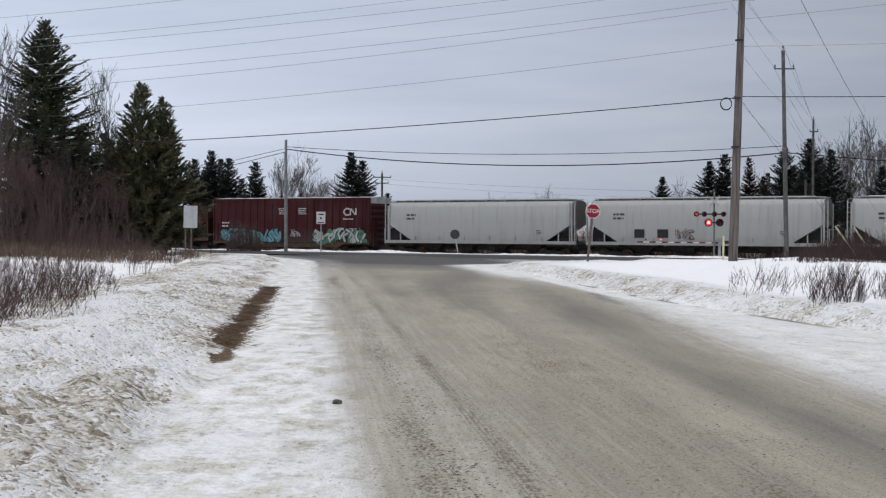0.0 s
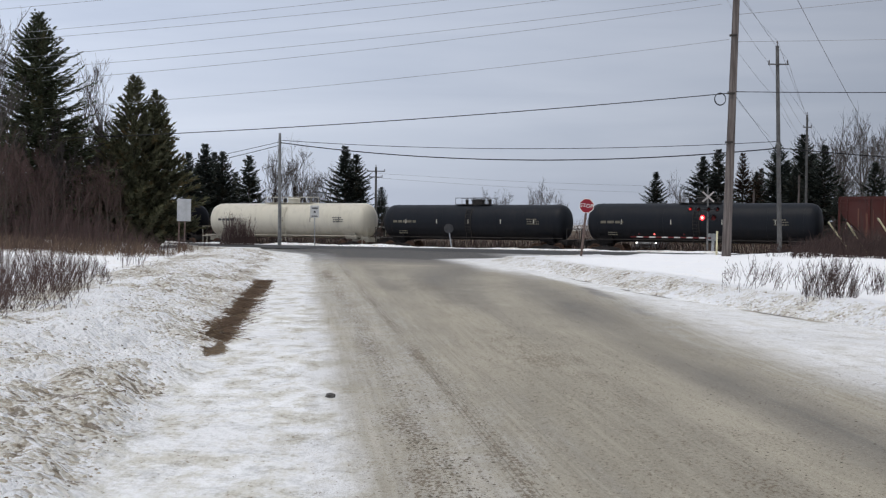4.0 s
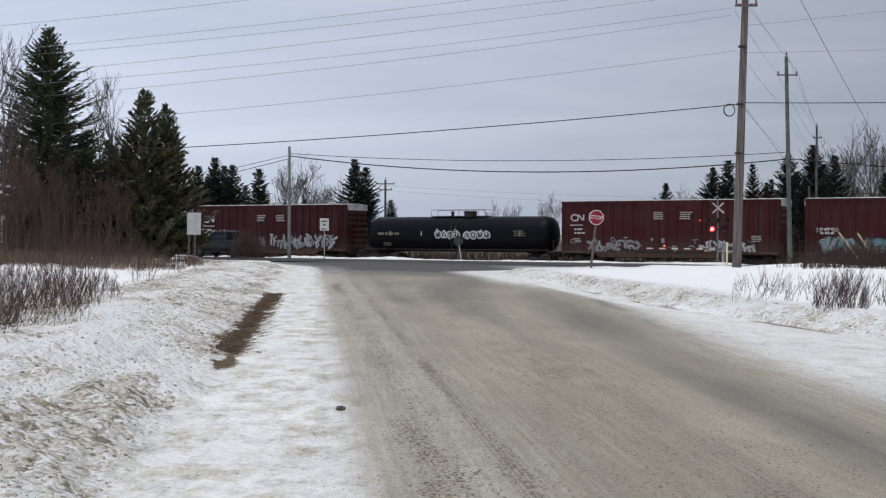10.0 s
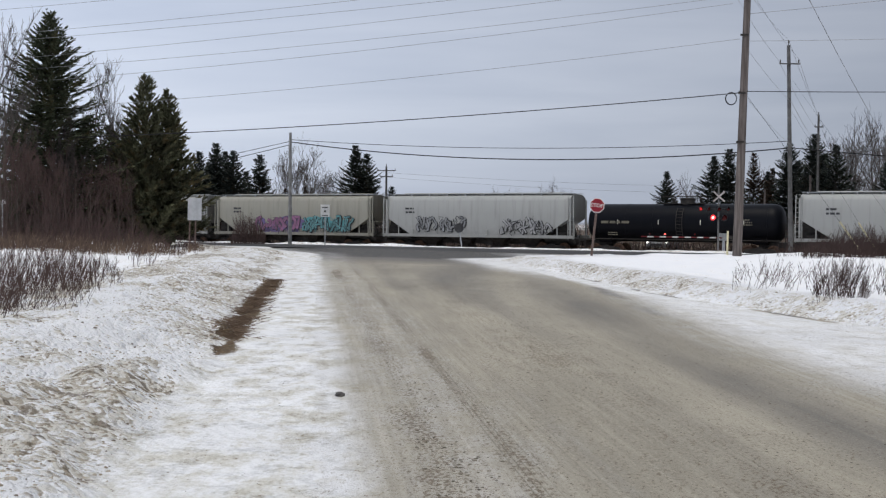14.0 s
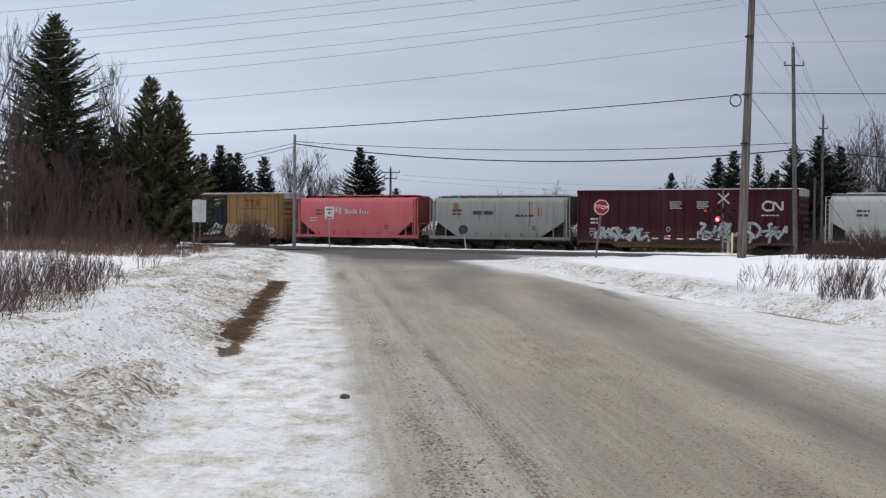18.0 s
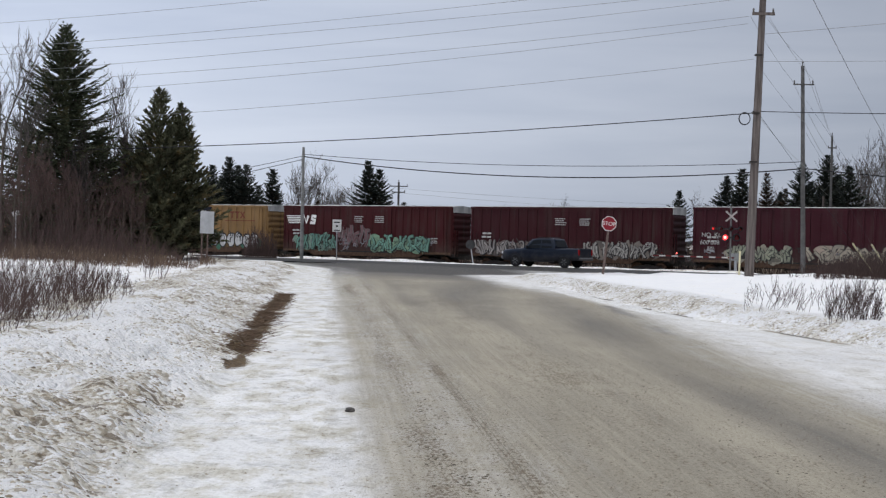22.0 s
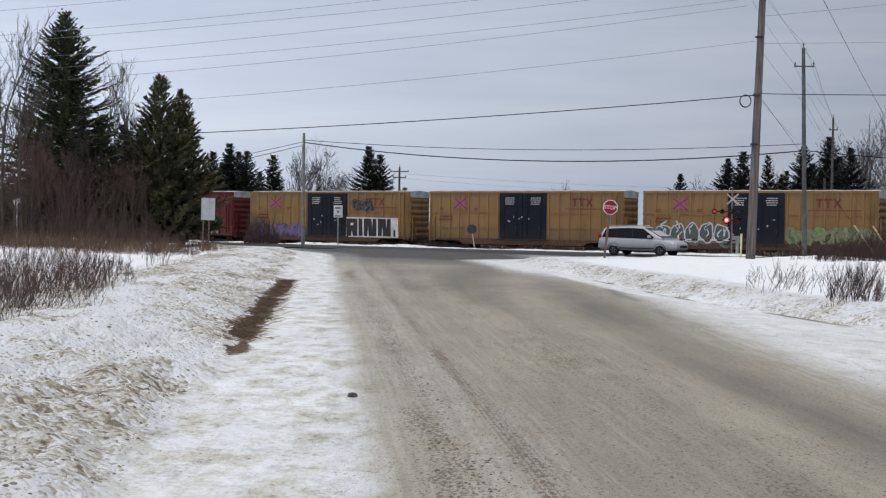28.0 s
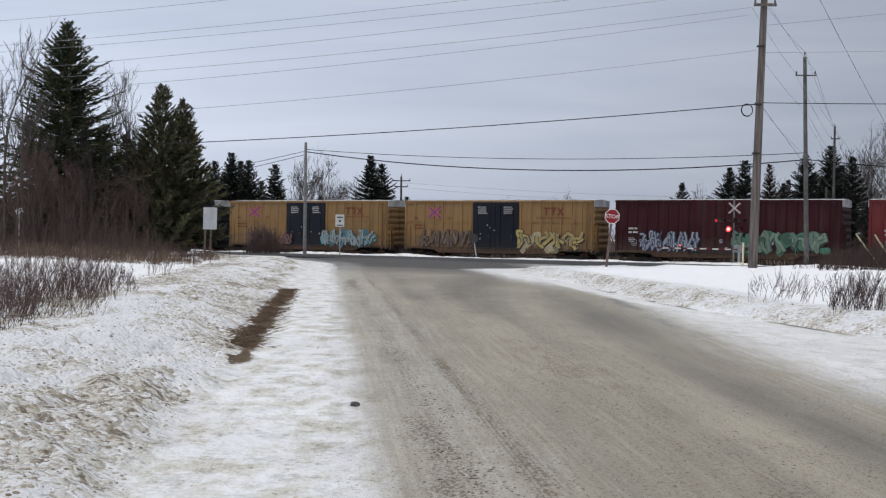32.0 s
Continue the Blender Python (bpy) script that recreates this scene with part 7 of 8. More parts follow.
# ---- poles and wires ----
POLE_WOOD, pn_, pl2_, pp_ = shade("weathered_pole_wood")
grain_ = noise_at(pn_, pl2_, 9.0, 6, 0.6, (1, 1, 0.05))
patch_ = noise_at(pn_, pl2_, 1.4, 5, 0.6, (1, 1, 0.5))
wood_ = mixed(pn_, pl2_, step(pn_, pl2_, grain_, 0.35, 0.65), (0.075, 0.060, 0.053), (0.175, 0.148, 0.135))
pl2_.new(mixed(pn_, pl2_, sum_of(pn_, pl2_, "MULTIPLY", step(pn_, pl2_, patch_, 0.45, 0.7), 0.6), wood_, (0.085, 0.068, 0.06)), pp_.inputs["Base Color"])
pp_.inputs["Roughness"].default_value = 0.85
bump(pn_, pl2_, pp_, grain_, 0.6)
GREY_WOOD = plain("grey_pole_wood", (0.125, 0.122, 0.118), 0.85, 0.0, 2.5, 0.25, 0.4)
WIRE = plain("black_cable", (0.02, 0.02, 0.023), 0.6, 0.0, 4, 0.1, 0.0)
ALU_WIRE = plain("dull_aluminium_cable", (0.26, 0.265, 0.28), 0.5, 0.0, 4, 0.1, 0.0)
CERAMIC = plain("brown_ceramic", (0.10, 0.09, 0.085), 0.3)


def pole(x, y, h, r, mat, label, arms=(), top_pin=True, lean=(0, 0), z=None, slim=0.06):
    """A utility pole with cross arms: rows of (height, half width, insulators)."""
    z = ground_z(x, y) - 0.05 if z is None else z
    ob = thing("utility_pole", pose(x, y, z), label, "utility pole")
    part("shaft", Shape().rod((0, 0, -0.3), (lean[0], lean[1], h), r, r * 0.68, 14), mat, ob, smooth=True)
    top = Vector((lean[0], lean[1], 0))
    for ah, half, n in arms:
        c = top * (ah / h) + Vector((0, 0, ah))
        ar = part("crossarm", Shape().box(c.x - half, c.x + half, c.y - r - 0.08, c.y - r + 0.04, ah - slim, ah + slim), mat, ob)
        for i in range(n):
            px = c.x - half + 0.06 + i * (2 * half - 0.12) / max(1, n - 1)
            part("insulator", Shape().turned([(0, 0.02), (0.05, 0.05), (0.09, 0.035), (0.13, 0.05), (0.2, 0.02)], "z", 8, (px, c.y - r, ah + 0.05)), CERAMIC, ar)
    if top_pin:
        part("top_pin", Shape().turned([(0, 0.03), (0.2, 0.03), (0.25, 0.06), (0.35, 0.03)], "z", 8, (top.x, top.y, h - 0.05)), CERAMIC, ob)
    return ob


main_pole = pole(at_px(1297, 55), 55, 12.6, 0.215, POLE_WOOD, "tall weathered wooden utility pole", [(11.85, 0.5, 2)], True, (0.36, 0))
for hh in (10.0, 7.4, 5.2):
    part("bracket", Shape().box(-0.28 + 0.36 * hh / 12.6, 0.05 + 0.36 * hh / 12.6, -0.26, -0.12, hh - 0.04, hh + 0.04), DARK_STEEL, main_pole)
coil = [(0.24 - 0.66 + 0.25 * math.cos(a), -0.3, 7.12 + 0.27 * math.sin(a)) for a in np.linspace(0, 6.283, 25)]
part("cable_coil", Shape().tube(coil, 0.022, 5).tube([(p[0] * 0.97 - 0.01, p[1] - 0.03, p[2] * 1.0 + 0.015) for p in coil], 0.016, 5), WIRE, main_pole, "looped spare black cable")
pole(at_px(1393, 72), 72, 13.1, 0.15, GREY_WOOD, "slim grey utility pole with a short crossarm", [(12.0, 0.6, 2)], True, (-0.32, 0), slim=0.035)
pole(at_px(1438, 128), 128, 13.9, 0.16, GREY_WOOD, "distant grey wooden utility pole", [(12.6, 0.45, 2)], z=-0.6)
pole(at_px(506, 86), 86, 8.05, 0.14, plain("grey_metal_pole", (0.24, 0.24, 0.235), 0.6), "plain grey service pole by the road", [], False)
pole(at_px(676, 145), 145, 8.6, 0.17, GREY_WOOD, "distant pole with crossarms", [(8.1, 1.1, 3), (7.4, 0.8, 2)], z=-0.3)
pole(at_px(1425, 105), 105, 6.4, 0.13, POLE_WOOD, "short wooden stub pole", [], False, z=-0.4)
pole(at_px(1345, 120), 120, 5.6, 0.12, POLE_WOOD, "short wooden stub pole", [], False, z=-0.4)


def wire(p, q, sag, r, mat, label, n=26):
    sh = Shape()
    p, q = Vector(p), Vector(q)
    pts = [p.lerp(q, i / n) - Vector((0, 0, 4 * sag * (i / n) * (1 - i / n))) for i in range(n + 1)]
    sh.tube(pts, r, 5)
    ob = new("overhead_wire", sh.mesh("overhead_wire", mat))
    return tagged(ob, label, "wire", "overhead wires")


def sky_point(u, v, y):
    """The place at the distance y that stands at u across and v down in the first view."""
    return Vector(((u - 784) / 2150.0 * y, y, EYE + (405.0 - v) / 2150.0 * y))


def span(u0, v0, y0, u1, v1, y1, bow, r, mat, label):
    wire(sky_point(u0, v0, y0), sky_point(u1, v1, y1), bow / 2150.0 * (y0 + y1) / 2, r, mat, label)


HIGH = "thin grey overhead power conductor"
# high conductors that pass over from the left to the tall pole and on
for (u0, v0, u1, v1, bow) in ((-420, 66, 860, -66, 14), (-420, 112, 1290, -72, 16), (-420, 122, 1290, -47, 14), (-420, 158, 1290, -30, 15), (-420, 168, 1287, 3, 20), (-420, 192, 1285, 16, 22), (-420, 236, 1298, 78, 22)):
    span(u0, v0, 70, u1, v1, 55, bow, 0.0105, ALU_WIRE, HIGH)
span(-420, 274, 70, 1297, 173, 55, 20, 0.022, WIRE, "thick black telephone cable")
span(1297, 170, 55, 2300, 150, 48, 6, 0.018, WIRE, "thick black telephone cable")
span(1300, 82, 55, 2300, 42, 48, 6, 0.010, ALU_WIRE, HIGH)
span(1313, 34, 55, 2300, -90, 48, 6, 0.012, ALU_WIRE, HIGH)
# service cables between the road pole and the slim pole
span(506, 261, 86, 1390, 257, 72, 14, 0.02, WIRE, "thin black service cable")
span(506, 265, 86, 1390, 269, 72, 26, 0.036, WIRE, "thick black service cable")
span(1390, 269, 72, 2100, 305, 60, 6, 0.026, WIRE, "thick black service cable")
span(506, 264, 86, -300, 420, 110, 10, 0.018, WIRE, "thin black service cable")
span(506, 270, 86, -300, 410, 112, 20, 0.022, WIRE, "thin black service cable")
# the line that goes away over the field
for (u0, v0, u1, v1, u2, v2) in ((1290, 3, 1366, 115, 1434, 235), (1322, 3, 1402, 112, 1447, 235), (1306, -12, 1384, 80, 1440, 216), (1303, 85, 1391, 190, 1437, 260), (1303, 172, 1391, 265, 1440, 320)):
    span(u0, v0, 55, u1, v1, 72, 5, 0.008, ALU_WIRE, HIGH)
    span(u1, v1, 72, u2, v2, 128, 6, 0.010, ALU_WIRE, HIGH)
span(1330, -160, 40, 1545, 235, 110, 6, 0.016, ALU_WIRE, HIGH)
span(676, 318, 145, 1300, 338, 165, 5, 0.012, ALU_WIRE, "thin distant black cable")
span(676, 326, 145, 1300, 350, 165, 6, 0.012, ALU_WIRE, "thin distant black cable")

# ---- signs and signals ----
SIGN_RED = plain("sign_red", (0.23, 0.012, 0.022), 0.4, 0.0, 8, 0.1)
SIGN_BACK = plain("bare_aluminium_sign", (0.47, 0.48, 0.49), 0.5, 0.1, 3, 0.12)
POST = plain("brown_steel_post", (0.16, 0.115, 0.10), 0.7, 0.2, 6, 0.3)
LAMP_ON = glowing("lit_red_lens", (1.0, 0.03, 0.04), 2.2)
BULB = glowing("lit_bulb", (1.0, 0.35, 0.30), 3.0)
LAMP_OFF = plain("dark_red_lens", (0.10, 0.012, 0.012), 0.2, 0.0, 20, 0.1, 0.0)
POST_YELLOW = plain("pale_yellow_plastic", (0.68, 0.62, 0.40), 0.5, 0.0, 4, 0.2)


def octagon(sh, r, y0, y1, cx=0.0, cz=0.0):
    o = [(cx + r * math.cos(math.pi / 8 + i * math.pi / 4), cz + r * math.sin(math.pi / 8 + i * math.pi / 4)) for i in range(8)]
    return sh.prism(o, y0, y1)


STOP_Y = 60.0
sx = at_px(1040, STOP_Y)
sg = ground_z(sx, STOP_Y)
sh_ = 2.60 - sg                       # the sign's middle above the snow
stop = thing("stop_sign", pose(sx, STOP_Y, sg, 0, 5.8, 0), "red octagonal stop sign on a leaning steel post", "stop sign")
part("post", Shape().box(-0.055, 0.055, -0.02, 0.03, -0.4, sh_ + 0.2), POST, stop)
face = part("sign_face", octagon(Shape(), 0.385, -0.035, -0.025, 0, sh_), WHITE_PAINT, stop, "white rim of the sign")
part("red_field", octagon(Shape(), 0.352, -0.04, -0.036, 0, sh_), SIGN_RED, face)
st = words(face, "STOP", 0, 0, 0.27, WHITE_PAINT, 0)
xs_ = [v.co.x for v in st.data.vertices]
st.matrix_basis = pose(-(max(xs_) + min(xs_)) / 2, -0.043, sh_ - 0.09, 90, 0, 0)


def board_sign(u, y, z0, z1, w, h, mat, label, posts=1, lean=0.0, shape="board"):
    x = at_px(u, y)
    zg = ground_z(x, y)
    ob = thing("road_sign", pose(x, y, zg, 0, lean, 0), label, "road sign")
    for i in range(posts):
        px = 0 if posts == 1 else (-0.25 + 0.3 * i)
        part("post", Shape().box(px - 0.035, px + 0.035, 0.0, 0.05, -0.4, z1 - zg), POST if posts == 2 else STEEL, ob)
    if shape == "board":
        part("board", Shape().box(-w / 2, w / 2, -0.02, 0.0, z0 - zg, z1 - zg, 0.008), mat, ob)
    return ob


board_sign(336, 63, 1.7, 2.85, 0.72, 1.25, SIGN_BACK, "blank back of a white road sign on two posts", 2, 1.0)
tilt_x = at_px(-4, 58)
tag = thing("number_sign", pose(tilt_x, 58, ground_z(tilt_x, 58)), "small tilted white sign among the brush", "sign")
tz = EYE + 29 / 2150.0 * 58 - ground_z(tilt_x, 58)
part("post", Shape().box(-0.025, 0.025, 0.0, 0.04, -0.3, tz), STEEL, tag)
plate_ = part("plate", Shape().box(-0.17, 0.17, -0.02, 0.0, -0.11, 0.11), WHITE_PAINT, tag, at=pose(0, 0, tz, 0, -22, 0))
for px in (-0.08, 0.04):
    part("bar", Shape().box(px, px + 0.06, -0.026, -0.02, -0.06, 0.06), BLACK_PAINT, plate_)
small = board_sign(568, 84, 2.0, 2.85, 0.62, 0.86, WHITE_PAINT, "small white road sign with dark marks", 1)
bz = ground_z(at_px(568, 84), 84)
part("symbol", Shape().box(-0.07, 0.07, -0.03, -0.021, 2.34 - bz, 2.46 - bz), BLACK_PAINT, small)
part("symbol", Shape().box(-0.2, 0.2, -0.03, -0.021, 2.62 - bz, 2.7 - bz), BLACK_PAINT, small)
part("symbol", Shape().box(-0.2, 0.2, -0.03, -0.021, 2.08 - bz, 2.14 - bz), BLACK_PAINT, small)
lx, ly = at_px(811, 83), 83
lz = ground_z(lx, ly)
lean_sign = thing("leaning_sign", pose(lx, ly, lz, 0, -9, 0), "grey back of a sign on a leaning post", "road sign")
part("post", Shape().box(-0.04, 0.04, 0, 0.05, -0.4, 1.75), STEEL, lean_sign)
part("board", octagon(Shape(), 0.34, -0.02, 0.0, 0, 1.45), plain("weathered_sign_back", (0.055, 0.055, 0.057), 0.6), lean_sign)

# crossing signal: mast, crossbuck, lamp pairs
SIG_Y = 74.0
gx = at_px(1264, SIG_Y)
gz = ground_z(gx, SIG_Y)
sig = thing("crossing_signal", pose(gx, SIG_Y, gz), "railway crossing signal with crossbuck and red lamps", "crossing signal")
S = lambda v: EYE + (405.0 - v) / 2150.0 * SIG_Y - gz
part("mast", Shape().rod((0, 0.05, -0.3), (0, 0.05, S(338)), 0.055, n=10), plain("dull_mast_metal", (0.17, 0.165, 0.16), 0.6), sig, smooth=True)
for k in (-1, 1):
    arm = Shape().box(-0.46, 0.46, -0.06 - 0.012 * k, -0.04 - 0.012 * k, -0.05, 0.05)
    part("crossbuck_arm", arm, plain("weathered_board", (0.46, 0.42, 0.40), 0.7), sig, "weathered white crossbuck arm", at=pose(0, 0, S(356), 0, 42 * k, 0))


def lamp(x, z, r, lit, y=-0.12):
    bk = Shape().turned([(0.0, r * 1.45), (0.03, r * 1.45), (0.03, 0.03), (0.2, 0.05)], "y", 24, (x, y, z))
    b = part("lamp", bk, BLACK_PAINT, sig, "round black lamp background")
    hood = Shape()
    ring = [(r * math.cos(a), r * math.sin(a)) for a in np.linspace(-0.4, math.pi + 0.4, 16)]
    hood.add([(x + c * 1.05, y - 0.005, z + s * 1.05) for c, s in ring] + [(x + c * 1.05, y - 0.22, z + s * 1.05) for c, s in ring], [(i, i + 1, i + 17, i + 16) for i in range(15)])
    part("hood", hood, BLACK_PAINT, b)
    ln = Shape().turned([(-0.03, 0.01), (-0.025, r * 0.7), (0.0, r)], "y", 20, (x, y - 0.005, z))
    part("lens", ln, LAMP_ON if lit else LAMP_OFF, b, "glowing red lens" if lit else "dark red lens", smooth=True)
    if lit:
        part("bulb", Shape().turned([(-0.06, 0.005), (-0.05, r * 0.4), (-0.03, r * 0.55)], "y", 16, (x, y - 0.005, z)), BULB, b, "bright glowing bulb", smooth=True)


PXM = SIG_Y / 2150.0
part("lamp_arm", Shape().rod(((1251 - 1264) * PXM, -0.02, S(393)), ((1276 - 1264) * PXM, -0.02, S(393)), 0.04, n=8), BLACK_PAINT, sig)
part("lamp_arm", Shape().rod(((1229 - 1264) * PXM, 0.0, S(378)), ((1284 - 1264) * PXM, 0.0, S(378)), 0.04, n=8), BLACK_PAINT, sig)
lamp((1253 - 1264) * PXM, S(393), 0.165, True)
lamp((1273 - 1264) * PXM, S(393), 0.165, False)
for u in (1232, 1246, 1264, 1280):
    lamp((u - 1264) * PXM, S(378), 0.11, False, -0.05)
part("lens", Shape().turned([(-0.05, 0.01), (-0.045, 0.05), (-0.03, 0.075)], "y", 16, ((1232 - 1264) * PXM, -0.06, S(378))), glowing("dim_red_lens", (0.8, 0.03, 0.03), 0.7), sig, "dimly lit red lens", smooth=True)

# the lowered gate arm beside the signal
gate = thing("crossing_gate", pose(gx + 0.4, SIG_Y + 0.35, gz), "lowered red and white striped crossing gate arm", "crossing gate")
GATE_RED = plain("gate_red", (0.13, 0.016, 0.018), 0.5, 0.0, 6, 0.2)
GATE_WHITE = plain("gate_white", (0.62, 0.61, 0.58), 0.5, 0.0, 6, 0.15)
tip, root = -5.05, -0.1
n_bar = 13
for i in range(n_bar):
    x0, x1 = root + (tip - root) * i / n_bar, root + (tip - root) * (i + 1) / n_bar
    z0, z1 = S(429) + 0.05 * i / n_bar, S(429) + 0.05 * (i + 1) / n_bar
    part("arm_bar", Shape().loft([[(x, -0.015, z - 0.04), (x, 0.015, z - 0.04), (x, 0.015, z + 0.04), (x, -0.015, z + 0.04)] for x, z in ((x0, z0), (x1, z1))]), GATE_WHITE if i % 2 else GATE_RED, gate)
for u in (1140, 1167, 1220):
    part("arm_lamp", Shape().turned([(-0.05, 0.01), (-0.05, 0.05), (0.05, 0.05), (0.05, 0.01)], "y", 12, ((u - 1264) * PXM - 0.25, -0.01, S(423))), glowing("arm_lamp_red", (1.0, 0.12, 0.10), 1.6) if u == 1167 else LAMP_OFF, gate, "small red lamp")
part("mechanism_box", Shape().box(-0.22, 0.30, 0.02, 0.34, S(434), S(421), 0.03), plain("grey_gate_housing", (0.30, 0.31, 0.30), 0.6), gate, "grey gate mechanism housing")
part("counterweight", Shape().box(0.25, 0.75, -0.03, 0.02, S(431), S(425)), DARK_STEEL, gate)
part("pedestal", Shape().rod((0.05, 0.18, -0.3), (0.05, 0.18, S(434)), 0.09, n=10), STEEL, gate)
mp = thing("marker_post", pose(at_px(1280, 60), 60, ground_z(at_px(1280, 60), 60), 0, 1, 0), "pale yellow plastic marker post in the snow", "marker post")
part("tube", Shape().rod((0, 0, -0.3), (0, 0, 1.25), 0.05, n=10), POST_YELLOW, mp, smooth=True)
for u0, v0, u1, v1, y in ((1478, 399, 1513, 447, 62), (1511, 400, 1549, 457, 62), (1566, 392, 1598, 440, 60)):
    p0, p1 = sky_point(u0, v0, y), sky_point(u1, v1, y)
    g = thing("guy_wire_guard", Matrix.Translation(p1), "yellow plastic guard on a slanting guy wire", "wire guard", "guards of the guy wires")
    part("sleeve", Shape().rod((0, 0, 0), tuple(p0 - p1), 0.045, n=8), POST_YELLOW, g, smooth=True)
    part("anchor", Shape().rod((0, 0, 0), tuple((p1 - p0) * 0.5), 0.02, n=6), STEEL, g)
span(1305, 170, 55, 1478, 399, 62, 0, 0.008, WIRE, "steel guy wire of the tall pole")
span(1391, 205, 72, 1511, 400, 62, 0, 0.005, WIRE, "steel guy wire of the slim pole")
span(1391, 150, 72, 1566, 392, 60, 0, 0.005, WIRE, "steel guy wire of the slim pole")


# ---- loose stones and clods ----
STONE = plain("dark_stone", (0.10, 0.095, 0.09), 0.85, 0.0, 20, 0.3, 0.6)
CLOD = plain("dirty_ice_clod", (0.30, 0.25, 0.19), 0.85, 0.0, 14, 0.4, 0.6)


def pebble(sh, x, y, z, r, rng):
    rings = []
    for k, q in ((-0.5, 0.6), (-0.1, 1.0), (0.35, 0.8), (0.6, 0.3)):
        rings.append([(x + r * q * (1 + 0.25 * rng.uniform(-1, 1)) * math.cos(a), y + r * q * (1 + 0.25 * rng.uniform(-1, 1)) * math.sin(a), z + r * 0.75 * k) for a in np.linspace(0, 5.4, 7)])
    sh.loft(rings)


rng0 = random.Random(77)
rk = Shape()
pebble(rk, 0, 0, 0.02, 0.058, rng0)
stone = tagged(new("stone", rk.mesh("stone", STONE)), "dark fist-sized stone on the icy shoulder", "stone")
stone.location = (-1.02, 11.75, -0.004)


def island_material(name, colors, rough=0.85):
    m, ns, ls, p = shade(name)
    geo = ns.new("ShaderNodeNewGeometry")
    ramp = ns.new("ShaderNodeValToRGB")
    ramp.color_ramp.interpolation = "CONSTANT"
    while len(ramp.color_ramp.elements) < len(colors):
        ramp.color_ramp.elements.new(0.5)
    for e, (pos, col) in zip(ramp.color_ramp.elements, colors):
        e.position, e.color = pos, rgba(col)
    ls.new(geo.outputs["Random Per Island"], ramp.inputs[0])
    n = noise_at(ns, ls, 30.0, 4)
    ls.new(mixed(ns, ls, sum_of(ns, ls, "MULTIPLY", n, 0.2), ramp.outputs[0], (0.3, 0.26, 0.2)), p.inputs["Base Color"])
    p.inputs["Roughness"].default_value = rough
    bump(ns, ls, p, n, 0.4, 0.01)
    return m


def bit(sh, x, y, z, r, rng, flat=0.6):
    """A small broken lump with few faces."""
    a0 = rng.uniform(0, 6.28)
    st = rng.uniform(0.8, 1.9)
    ring = lambda q, h: [(x + r * q * st * rng.uniform(0.7, 1.25) * math.cos(a0 + k * 1.2566), y + r * q * rng.uniform(0.7, 1.25) * math.sin(a0 + k * 1.2566), z + r * flat * h) for k in range(5)]
    sh.loft([ring(1.0, -0.5), ring(0.95, 0.35), ring(0.45, 1.0)])


CHUNKS = island_material("broken_snow_lumps", [(0.0, (0.80, 0.80, 0.79)), (0.30, (0.66, 0.64, 0.59)), (0.52, (0.46, 0.41, 0.33)), (0.72, (0.30, 0.25, 0.18)), (0.86, (0.15, 0.12, 0.09))])
lumps = Shape()
spots = []
for i in range(13000):
    y = 5.5 + 38 * rng0.random() ** 1.7
    w = abs(rng0.gauss(0.0, 1.0)) * 1.5 + 0.05 if rng0.random() < 0.75 else rng0.uniform(0, 4.2)
    x = -1.3 - w - LEAN_ROAD * y
    spots.append((x, y, 0.003 + 0.013 * rng0.random() ** 3.2))
white_spots = []
for i in range(2200):
    y = 14 + 34 * rng0.random() ** 1.2
    right = float(edges(np.array([y]))[2][0])
    x = right + abs(rng0.gauss(0, 0.5)) + 0.02 - LEAN_ROAD * y
    white_spots.append((x, y, 0.006 + 0.03 * rng0.random() ** 2.8))
spot_z = height(np.array([s[0] for s in spots]), np.array([s[1] for s in spots]))
for (x, y, r), z in zip(spots, spot_z):
    bit(lumps, x, y, float(z), r, rng0, 0.85)
clean = Shape()
spot_z = height(np.array([s[0] for s in white_spots]), np.array([s[1] for s in white_spots]))
for (x, y, r), z in zip(white_spots, spot_z):
    bit(clean, x, y, float(z), r, rng0, 0.85)
tagged(new("snow_lumps", clean.mesh("snow_lumps", island_material("clean_snow_lumps", [(0.0, (0.88, 0.88, 0.88)), (0.6, (0.80, 0.795, 0.78)), (0.86, (0.62, 0.58, 0.50)), (0.96, (0.33, 0.28, 0.21))]))), "clean broken lumps of snow along the far bank", "snow lumps", "", "stuff")
tagged(new("snow_lumps", lumps.mesh("snow_lumps", CHUNKS)), "broken lumps of dirty snow on the banks", "snow lumps", "", "stuff")

